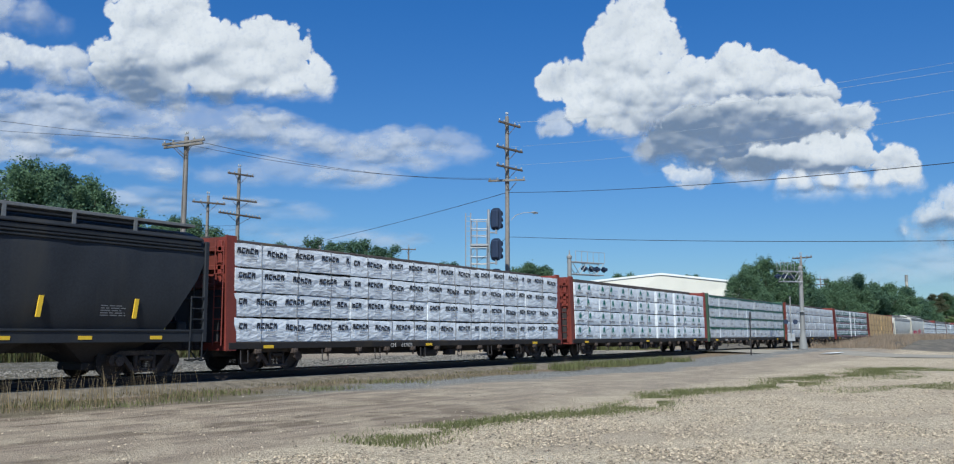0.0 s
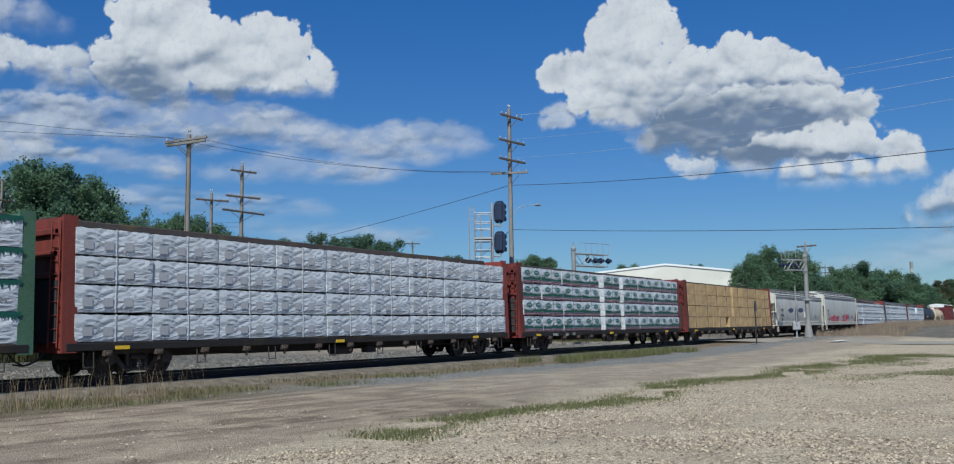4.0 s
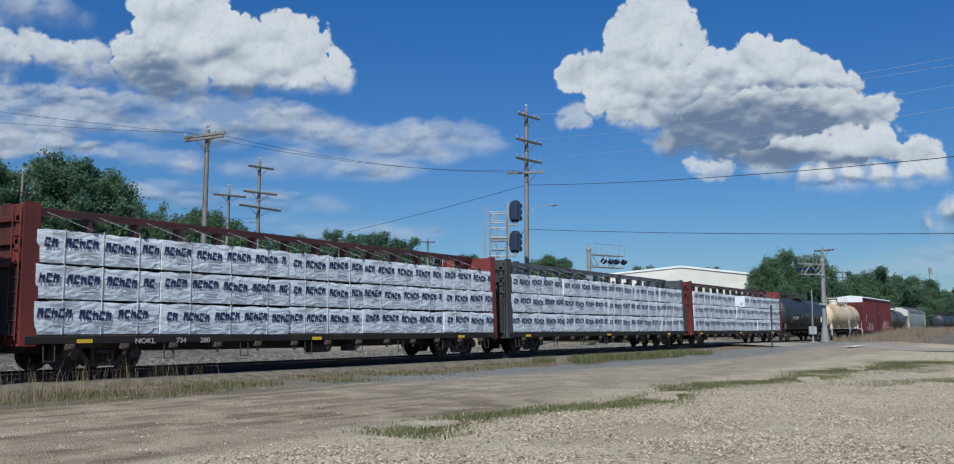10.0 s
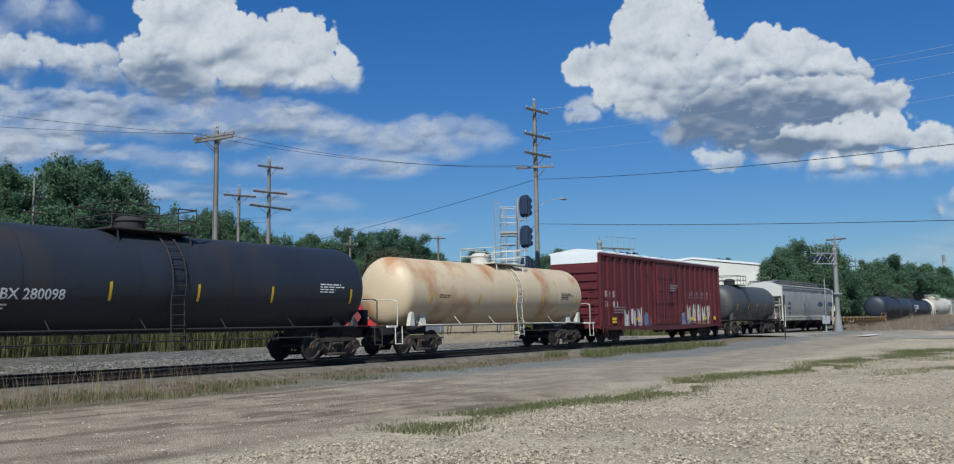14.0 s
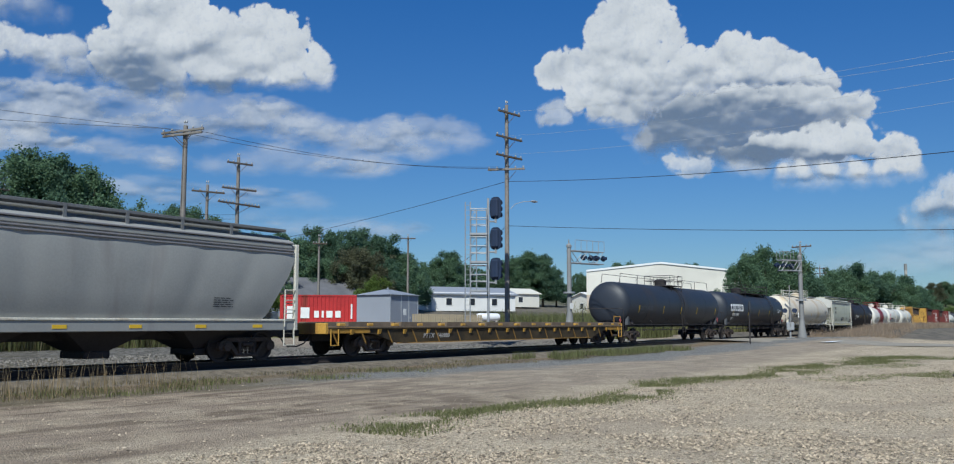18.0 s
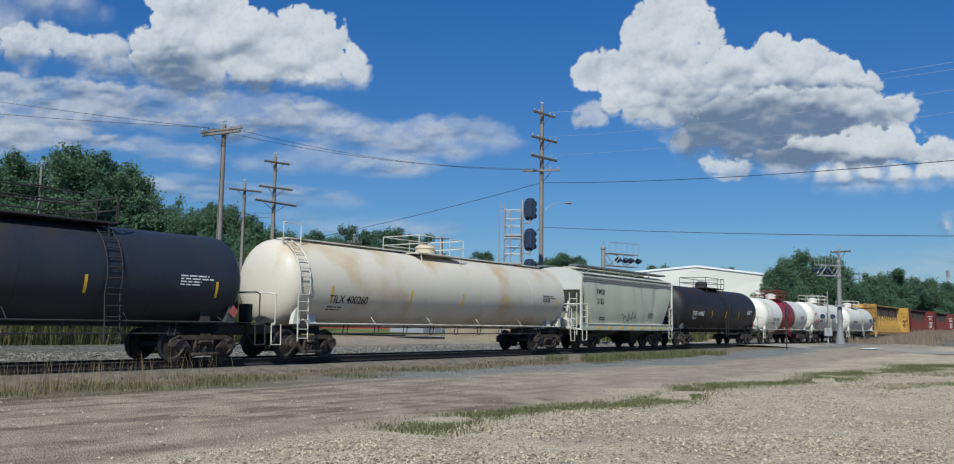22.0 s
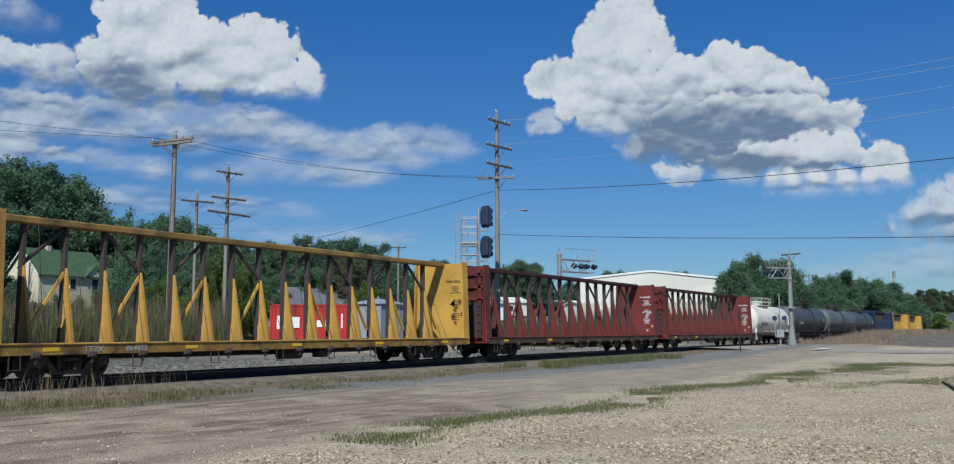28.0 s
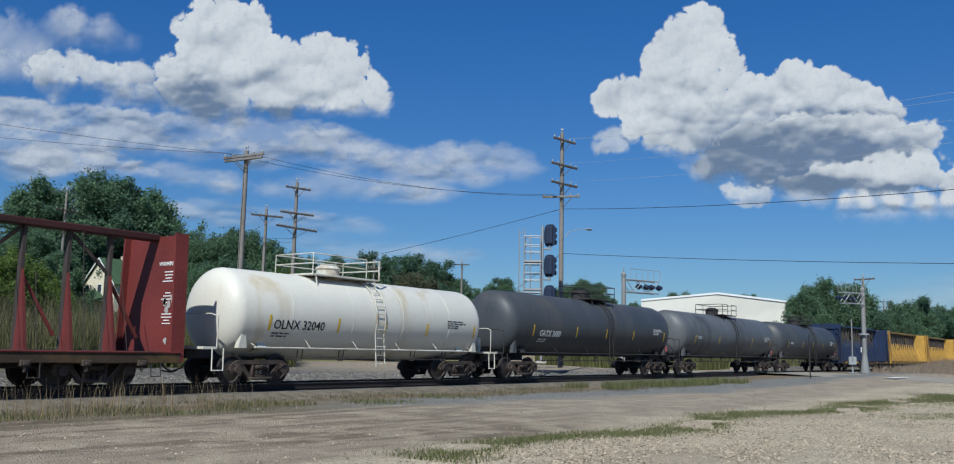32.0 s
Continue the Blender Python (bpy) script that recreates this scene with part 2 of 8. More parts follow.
M["rail"] = mat("rusted_rail_steel", (0.030, 0.024, 0.023), 0.75, metal=0.2)
M["rail_head"] = mat("polished_rail_head", (0.45, 0.44, 0.43), 0.25, metal=1.0, spread=0.1)
M["tie"] = mat("creosoted_wood", (0.078, 0.061, 0.048), 0.9, spread=0.35, bump=0.4)
M["pole_wood"] = mat("weathered_pole_wood", (0.215, 0.195, 0.175), 0.85, spread=0.25, coarse=1.0, fine=14, bump=0.3, streak=True, stain=(0.11, 0.085, 0.06), stain_amount=0.35)
M["pole_dark"] = mat("dark_crossarm_wood", (0.10, 0.08, 0.065), 0.85)
M["galv"] = mat("galvanised_steel", (0.33, 0.34, 0.35), 0.55, metal=0.3, spread=0.15)
M["mast_grey"] = mat("dull_grey_mast_paint", (0.23, 0.23, 0.225), 0.6, spread=0.2)
M["alu"] = mat("pale_aluminium", (0.58, 0.59, 0.60), 0.4, metal=0.5, spread=0.1)
M["signal_black"] = mat("matt_black_signal_enamel", (0.019, 0.031, 0.064), 0.65, spread=0.2)
M["cable"] = plain("black_cable", (0.03, 0.03, 0.032), 0.6)
M["concrete"] = mat("weathered_concrete", (0.40, 0.38, 0.34), 0.85, bump=0.25)
M["bark"] = mat("bark", (0.085, 0.065, 0.048), 0.95, bump=0.5)


def leaf_material(name, color, spread=0.35):
    m = bpy.data.materials.new(name)
    m.use_nodes = True
    n, l = m.node_tree.nodes, m.node_tree.links
    b = n["Principled BSDF"]
    geo, hs, mr = n.new("ShaderNodeNewGeometry"), n.new("ShaderNodeHueSaturation"), n.new("ShaderNodeMapRange")
    mr.inputs["To Min"].default_value, mr.inputs["To Max"].default_value = 1 - spread, 1 + spread
    l.new(geo.outputs["Random Per Island"], mr.inputs["Value"])
    hs.inputs["Color"].default_value = (*color, 1)
    l.new(mr.outputs[0], hs.inputs["Value"])
    l.new(hs.outputs[0], b.inputs["Base Color"])
    b.inputs["Roughness"].default_value = 0.7
    b.inputs["Specular IOR Level"].default_value = 0.12
    tr, mx = n.new("ShaderNodeBsdfTranslucent"), n.new("ShaderNodeMixShader")
    l.new(hs.outputs[0], tr.inputs["Color"])
    mx.inputs[0].default_value = 0.5
    l.new(b.outputs[0], mx.inputs[1])
    l.new(tr.outputs[0], mx.inputs[2])
    l.new(mx.outputs[0], n["Material Output"].inputs["Surface"])
    return m


M["leaf"] = leaf_material("green_foliage", (0.140, 0.220, 0.125), 0.28)
M["leaf_dark"] = leaf_material("dark_green_foliage", (0.112, 0.186, 0.118), 0.28)
M["leaf_light"] = leaf_material("yellow_green_foliage", (0.145, 0.205, 0.055))
M["leaf_grey"] = leaf_material("dry_olive_foliage", (0.145, 0.15, 0.09))
M["grass"] = leaf_material("green_grass", (0.185, 0.195, 0.085), 0.45)
M["grass_pale"] = leaf_material("bleached_tan_grass", (0.40, 0.31, 0.22), 0.35)
M["grass_dry"] = leaf_material("dry_straw_grass", (0.34, 0.26, 0.15), 0.35)
M["weed_olive"] = leaf_material("olive_weeds", (0.24, 0.235, 0.11), 0.4)
M["reed"] = leaf_material("tan_and_green_reeds", (0.215, 0.185, 0.105), 0.6)


# ---- mesh building ----
class Shape:
    """Collects corners and faces of one mesh."""

    def __init__(self):
        self.v, self.f, self.smooth = [], [], []

    def face(self, pts, smooth=False):
        k = len(self.v)
        self.v += [tuple(p) for p in pts]
        self.f.append(tuple(range(k, k + len(pts))))
        self.smooth.append(smooth)

    def box(self, x0, x1, y0, y1, z0, z1, c=0.0):
        """A box, with its edges cut back by c."""
        if c <= 0:
            k = len(self.v)
            self.v += [(x, y, z) for x in (x0, x1) for y in (y0, y1) for z in (z0, z1)]
            for q in ((0, 1, 3, 2), (4, 6, 7, 5), (0, 4, 5, 1), (2, 3, 7, 6), (0, 2, 6, 4), (1, 5, 7, 3)):
                self.f.append(tuple(k + i for i in q))
                self.smooth.append(False)
            return self
        cx, cy, cz = (x0 + x1) / 2, (y0 + y1) / 2, (z0 + z1) / 2
        hx, hy, hz = abs(x1 - x0) / 2, abs(y1 - y0) / 2, abs(z1 - z0) / 2
        c = min(c, hx * 0.9, hy * 0.9, hz * 0.9)
        S = (-1, 1)
        for s in S:
            self.face([(cx + s * hx, cy + a * (hy - c), cz + s * b * a * (hz - c)) if False else (cx + s * hx, cy + a * (hy - c), cz + b * (hz - c)) for a, b in ((-1, -s), (1, -s), (1, s), (-1, s))] if s > 0 else [(cx - hx, cy + a * (hy - c), cz + b * (hz - c)) for a, b in ((-1, -1), (-1, 1), (1, 1), (1, -1))])
            self.face([(cx + a * (hx - c), cy + s * hy, cz + b * (hz - c)) for a, b in (((-1, -1), (-1, 1), (1, 1), (1, -1)) if s > 0 else ((-1, -1), (1, -1), (1, 1), (-1, 1)))])
            self.face([(cx + a * (hx - c), cy + b * (hy - c), cz + s * hz) for a, b in (((-1, -1), (1, -1), (1, 1), (-1, 1)) if s > 0 else ((-1, -1), (-1, 1), (1, 1), (1, -1)))])
        for a in S:
            for b in S:
                self.face([(cx + a * hx, cy + b * (hy - c), cz - hz + c), (cx + a * hx, cy + b * (hy - c), cz + hz - c), (cx + a * (hx - c), cy + b * hy, cz + hz - c), (cx + a * (hx - c), cy + b * hy, cz - hz + c)])
                self.face([(cx + a * hx, cy - hy + c, cz + b * (hz - c)), (cx + a * hx, cy + hy - c, cz + b * (hz - c)), (cx + a * (hx - c), cy + hy - c, cz + b * hz), (cx + a * (hx - c), cy - hy + c, cz + b * hz)])
                self.face([(cx - hx + c, cy + a * hy, cz + b * (hz - c)), (cx + hx - c, cy + a * hy, cz + b * (hz - c)), (cx + hx - c, cy + a * (hy - c), cz + b * hz), (cx - hx + c, cy + a * (hy - c), cz + b * hz)])
                for d in S:
                    self.face([(cx + a * hx, cy + b * (hy - c), cz + d * (hz - c)), (cx + a * (hx - c), cy + b * hy, cz + d * (hz - c)), (cx + a * (hx - c), cy + b * (hy - c), cz + d * hz)])
        return self

    def loft(self, rings, cap=True, smooth=False, close=True):
        """Skin between rings of equally many points."""
        k, n = len(self.v), len(rings[0])
        for r in rings:
            self.v += [tuple(p) for p in r]
        for i in range(len(rings) - 1):
            for j in range(n if close else n - 1):
                a, b = k + i * n + j, k + i * n + (j + 1) % n
                self.f.append((a, b, b + n, a + n))
                self.smooth.append(smooth)
        if cap:
            self.f.append(tuple(reversed(range(k, k + n))))
            self.f.append(tuple(range(k + (len(rings) - 1) * n, k + len(rings) * n)))
            self.smooth += [False, False]
        return self

    def prism(self, profile, x0, x1):
        """A profile of (y, z) drawn out along x."""
        return self.loft([[(x0, y, z) for y, z in profile], [(x1, y, z) for y, z in profile]])

    def plate(self, profile, y0, y1):
        """A profile of (x, z) drawn out along y."""
        return self.loft([[(x, y0, z) for x, z in profile], [(x, y1, z) for x, z in profile]])

    def tube(self, p0, p1, r, n=6, r1=None):
        p0, p1 = Vector(p0), Vector(p1)
        d = (p1 - p0).normalized()
        u = d.orthogonal().normalized()
        w = d.cross(u)
        r1 = r if r1 is None else r1
        ring = lambda p, q: [p + (u * math.cos(2 * math.pi * i / n) + w * math.sin(2 * math.pi * i / n)) * q for i in range(n)]
        return self.loft([ring(p0, r), ring(p1, r1)], smooth=n > 6)

    def pipe(self, pts, r, n=5):
        """A bent round bar through the points."""
        pts = [Vector(p) for p in pts]
        u = (pts[1] - pts[0]).normalized().orthogonal().normalized()
        rings = []
        for i, p in enumerate(pts):
            a = (p - pts[i - 1]).normalized() if i else (pts[1] - p).normalized()
            b = (pts[i + 1] - p).normalized() if i + 1 < len(pts) else a
            d = (a + b).normalized() if (a + b).length > 1e-6 else a
            u = (u - d * u.dot(d)).normalized()
            w = d.cross(u)
            k = 1 / max(0.5, d.dot(a))
            rings.append([p + (u * math.cos(2 * math.pi * j / n) + w * math.sin(2 * math.pi * j / n)) * r * (1 if k > 1.9 else k ** 0.5) for j in range(n)])
        return self.loft(rings, smooth=n > 5)

    def lathe(self, profile, n=32, y=0.0, z=0.0, axis="x"):
        """Round body about an axis along x (or y, z): profile of (along, radius)."""
        rings = []
        for a, r in profile:
            ring = []
            for i in range(n):
                c, s = r * math.cos(2 * math.pi * i / n), r * math.sin(2 * math.pi * i / n)
                ring.append((a, y + c, z + s) if axis == "x" else (y + c, a, z + s) if axis == "y" else (y + c, z + s, a))
            rings.append(ring)
        return self.loft(rings, smooth=True)

    def mesh(self, name, material):
        me = bpy.data.meshes.new(name)
        me.from_pydata(self.v, [], self.f)
        me.polygons.foreach_set("use_smooth", self.smooth)
        if any(self.smooth):
            me.set_sharp_from_angle(angle=radians(38))
        bm = bmesh.new()
        bm.from_mesh(me)
        if len(self.f) < 4000:
            bmesh.ops.remove_doubles(bm, verts=bm.verts, dist=0.0002)
        bmesh.ops.recalc_face_normals(bm, faces=bm.faces)
        bm.to_mesh(me)
        bm.free()
        me.materials.append(material)
        return me


def part(name, shape, material, parent, label=""):
    """One mesh object under a thing or a part. shape: a Shape or a mesh that is shared."""
    me = shape.mesh(name, material) if isinstance(shape, Shape) else shape
    ob = new(name, me)
    if parent:
        ob.parent = parent
    if label:
        tagged(ob, label)
    return ob


def thing(name, label, category, at=None, group="", kind=""):
    ob = new(name)
    ob.empty_display_size = 0.2
    if at is not None:
        ob.matrix_world = at
    return tagged(ob, label, category, group, kind)


def solid(name, shape, material, label, category, at=None, group="", kind=""):
    ob = new(name, shape.mesh(name, material) if isinstance(shape, Shape) else shape)
    if at is not None:
        ob.matrix_world = at
    return tagged(ob, label, category, group, kind)


def letters(text, height, material, parent, x, y, z, name="lettering", facing="near", squeeze=1.0, center=False, slant=0.0):
    """Raised paint letters in the built-in font. facing: near (towards -y) or back (towards -x)."""
    cu = bpy.data.curves.new("lettering", "FONT")
    cu.body, cu.size, cu.extrude, cu.offset, cu.resolution_u, cu.shear = text, height * 1.38, 0.004, height * 0.018, 2, slant
    if center:
        cu.align_x = "CENTER"
    ob = bpy.data.objects.new("lettering", cu)
    scene.collection.objects.link(ob)
    bpy.context.view_layer.update()
    me = bpy.data.meshes.new_from_object(ob.evaluated_get(bpy.context.evaluated_depsgraph_get()))
    bpy.data.objects.remove(ob)
    me.materials.clear()
    me.materials.append(material)
    m = pose(x, y, z, 90, 0, 0) if facing == "near" else pose(x, y, z, 90, 0, -90)
    me.transform(m @ Matrix.Diagonal((squeeze, 1, 1, 1)))
    return part(name, me, material, parent)


def bars(rows, material, parent, y, name="marking"):
    """Unreadable small print as bars on a face towards -y: rows of x0, x1, z0, z1."""
    s = Shape()
    for x0, x1, z0, z1 in rows:
        s.box(x0, x1, y - 0.006, y + 0.004, z0, z1)
    return tagged(part(name, s, material, parent), kind="stuff" if name == "marking" else "")


def small_print(x, z, width, lines, height=0.06, gap=0.11, seed=1):
    rnd = random.Random(seed)
    out = []
    for i in range(lines):
        a = x
        end = x + width * rnd.uniform(0.55, 1)
        while a < end:
            w = rnd.uniform(0.1, 0.3)
            out.append((a, min(end, a + w), z - i * gap - height, z - i * gap))
            a += w + 0.05
    return out

# ---- train: running gear shared by all cars ----
def wheel_mesh():
    s = Shape()
    prof = [(-0.07, 0.10), (-0.07, 0.30), (-0.03, 0.36), (-0.07, 0.42), (-0.07, 0.455), (0.05, 0.46), (0.05, 0.487), (0.075, 0.487), (0.075, 0.40), (0.01, 0.36), (0.03, 0.28), (0.06, 0.12), (0.06, 0.10)]
    s.lathe(prof, 24, axis="y")
    return s.mesh("wheel", M["wheel"])


def side_frame_mesh(flip):
    """Cast side frame: arched top bar over the axle boxes, slanting legs, spring seat with three coils."""
    s = Shape()
    y0, y1 = (-1.15, -1.00) if flip < 0 else (1.00, 1.15)
    s.plate([(-1.12, 0.34), (-1.18, 0.44), (-1.14, 0.60), (-0.84, 0.75), (0.84, 0.75), (1.14, 0.60), (1.18, 0.44), (1.12, 0.34), (0.98, 0.34), (0.93, 0.55), (0.66, 0.62), (-0.66, 0.62), (-0.93, 0.55), (-0.98, 0.34)], y0, y1)
    for sg in (-1, 1):
        s.plate([(sg * 0.86, 0.64), (sg * 0.68, 0.64), (sg * 0.30, 0.17), (sg * 0.46, 0.17)], y0 + 0.012, y1 - 0.012)
        s.box(*sorted((sg * 0.25, sg * 0.35)), y0 + 0.006, y1 - 0.006, 0.2, 0.64, 0.02)
        s.lathe([(y0 - 0.08 if flip < 0 else y1, 0.135), (y0 if flip < 0 else y1 + 0.08, 0.135)], 14, y=sg * 0.89, z=0.46, axis="y")
        s.box(*sorted((sg * 0.76, sg * 1.02)), y0 - 0.02, y1 + 0.02, 0.55, 0.64, 0.02)
    s.box(-0.46, 0.46, y0 - 0.03, y1 + 0.03, 0.14, 0.23, 0.02)
    s.box(-0.22, 0.22, y0 - 0.05, y1 + 0.05, 0.47, 0.60, 0.03)
    for x in (-0.17, 0.0, 0.17):
        for k in range(5):
            z = 0.235 + k * 0.048
            s.lathe([(z, 0.045), (z + 0.012, 0.075), (z + 0.03, 0.075), (z + 0.042, 0.045)], 8, y=x, z=(y0 + y1) / 2 - 0.02 * flip, axis="z")
    return s.mesh("side_frame", M["truck_frame"])


WHEEL, FRAMES = wheel_mesh(), {-1: side_frame_mesh(-1), 1: side_frame_mesh(1)}
BOLSTER = Shape().box(-0.2, 0.2, -0.98, 0.98, 0.42, 0.72, 0.03).box(-0.89 - 0.07, -0.89 + 0.07, -0.75, 0.75, 0.40, 0.54, 0.03).box(0.82, 0.96, -0.75, 0.75, 0.40, 0.54, 0.03).mesh("truck", M["truck"])


def add_truck(car, x):
    t = part("truck", BOLSTER, None, car, "rust-brown four-wheel truck under the car")
    t.location.x = x
    for f in (-1, 1):
        part("side_frame", FRAMES[f], None, t)
    for wx in (-0.89, 0.89):
        for wy in (-0.76, 0.76):
            w = part("wheel", WHEEL, None, t)
            w.location = (wx, wy, 0.457)
            if wy < 0:
                w.rotation_euler.z = math.pi


def coupler(car, half):
    for sgn in (-1, 1):
        s = Shape()
        a, b = sorted((sgn * (half - 0.1), sgn * (half + 0.45)))
        s.box(a, b, -0.13, 0.13, 0.74, 0.98, 0.03)
        a, b = sorted((sgn * (half + 0.4), sgn * (half + 0.72)))
        s.box(a, b, -0.2, 0.2, 0.70, 1.02, 0.06)
        part("coupler", s, M["under"], car)
        h = Shape()
        h.pipe([(sgn * (half - 0.1), -0.45, 0.85), (sgn * (half + 0.2), -0.45, 0.5), (sgn * (half + 0.5), -0.35, 0.38), (sgn * (half + 0.75), -0.25, 0.42)], 0.025)
        part("air_hose", h, M["cable"], car)


def ladder_shape(x, y, z0, z1, width=0.42, step=0.34, across="x", r=0.016):
    s = Shape()
    a, b = ((x, y, z0), (x + width, y, z0)) if across == "x" else ((x, y, z0), (x, y + width, z0))
    up = Vector((0, 0, z1 - z0))
    s.tube(a, Vector(a) + up, r * 1.3, 5).tube(b, Vector(b) + up, r * 1.3, 5)
    z = z0 + 0.12
    while z < z1:
        s.tube((a[0], a[1], z), (b[0], b[1], z), r, 5)
        z += step
    return s


CARS = []


def new_car(name, label, s0, s1, category="train car"):
    """A car whose body reaches from s0 to s1 metres along the track when the clip starts."""
    c = thing(name, label, category, pose((s0 + s1) / 2, TRACK_Y, RAIL), "cars of the freight train")
    CARS.append((c, (s0 + s1) / 2))
    return c, (s1 - s0) / 2


def wrapped_bundle(length, depth, height, seed, sag=0.012):
    """A lumber bundle in a loose wrap: uneven top edge, bulged faces, origin at its lower near corner."""
    rnd = random.Random(seed)
    s = Shape()
    n, m = 16, 6
    rows = []
    for j in range(m + 1):
        row = []
        for i in range(n + 1):
            u, v = i / n, j / m
            edge = min(u, 1 - u, v, 1 - v) < 1e-6
            y = -(0.0 if edge else rnd.uniform(0.004, 0.032))
            z = v * height + (rnd.uniform(-sag, sag) if 0 < v < 1 else (rnd.uniform(-sag * 1.6, 0) if v == 1 else 0))
            row.append((u * length + (rnd.uniform(-0.02, 0.02) if 0 < u < 1 else 0), y, z))
        rows.append(row)
    for j in range(m):
        for i in range(n):
            s.face([rows[j][i], rows[j][i + 1], rows[j + 1][i + 1], rows[j + 1][i]], True)
    top = rows[m]
    for i in range(n):
        s.face([top[i], top[i + 1], (top[i + 1][0], depth, top[i + 1][2]), (top[i][0], depth, top[i][2])], True)
    for i, sx in ((0, 0), (n, length)):
        s.face([rows[0][i], rows[m][i], (sx, depth, height), (sx, depth, 0)] if i else [rows[0][i], (sx, depth, 0), (sx, depth, height), rows[m][i]])
    s.face([(0, 0, 0), (0, depth, 0), (length, depth, 0), (length, 0, 0)])
    s.face([(0, depth, 0), (0, depth, height), (length, depth, height), (length, depth, 0)])
    me = bpy.data.meshes.new("wrapped_lumber")
    me.from_pydata(s.v, [], s.f)
    bm = bmesh.new()
    bm.from_mesh(me)
    bmesh.ops.remove_doubles(bm, verts=bm.verts, dist=0.0005)
    bmesh.ops.recalc_face_normals(bm, faces=bm.faces)
    for f in bm.faces:
        f.smooth = True
    bm.to_mesh(me)
    bm.free()
    me.set_sharp_from_angle(angle=radians(40))
    return me


def board_bundle(length, depth, height, seed):
    """A strapped stack of sawn boards: each course a little in or out of line."""
    rnd = random.Random(seed)
    s, n = Shape(), 15
    t = height / n
    for k in range(n):
        a, b = rnd.uniform(-0.02, 0.02), length + rnd.uniform(-0.03, 0.03)
        cut = rnd.uniform(0.3, 0.7) * length
        for u, v in ((a, cut - 0.004), (cut + 0.004, b)):
            s.box(u, v, rnd.uniform(-0.007, 0.007), depth, k * t + 0.001, (k + 1) * t - 0.002)
    me = bpy.data.meshes.new("lumber")
    me.from_pydata(s.v, [], s.f)
    return me


def print_word(x, z, w, h, slant=0.1, lean=0.0, x_min=-9.0, x_max=99.0, n=5, stroke=0.34):
    """A brand name as plain shapes: n blocks, each with a notch cut in; only those between x_min and x_max."""
    s = Shape()
    at_ = lambda u, v: (x + u + slant * v * h, -0.041, z + v * h + lean * u)
    quad = lambda a, b, v0, v1: s.face([at_(a, v0), at_(b, v0), at_(b, v1), at_(a, v1)])
    for i in range(n):
        a, b = w * (i + 0.06) / n, w * (i + 0.86) / n
        if x + a < x_min or x + b > x_max:
            continue
        k = (b - a) * stroke
        quad(a, a + k, 0, 1)
        if i % 2:
            quad(a + k, b, 1 - stroke, 1.0)
            quad(a + k, b, 0, stroke)
        else:
            quad(a + k, b, 0.45, 1.0 - 0.1 * (i % 3))
            quad(b - k, b, 0, 0.45)
    return s


def print_tree(x, z, h):
    """A stylised fir as one plain shape."""
    s = Shape()
    for k, w in enumerate((0.44, 0.40, 0.35)):
        a = z + h * (0.10 + 0.24 * k)
        for sg in (-1, 1):
            s.face([(x + sg * w * h, -0.036, a), (x, -0.036, a + h * 0.26), (x, -0.036, a + h * 0.45), (x + sg * w * h, -0.036, a + h * 0.17)][::sg])
    s.face([(x - 0.045 * h, -0.036, z - 0.06 * h), (x + 0.045 * h, -0.036, z - 0.06 * h), (x + 0.045 * h, -0.036, z + 0.34 * h), (x - 0.045 * h, -0.036, z + 0.34 * h)])
    return s


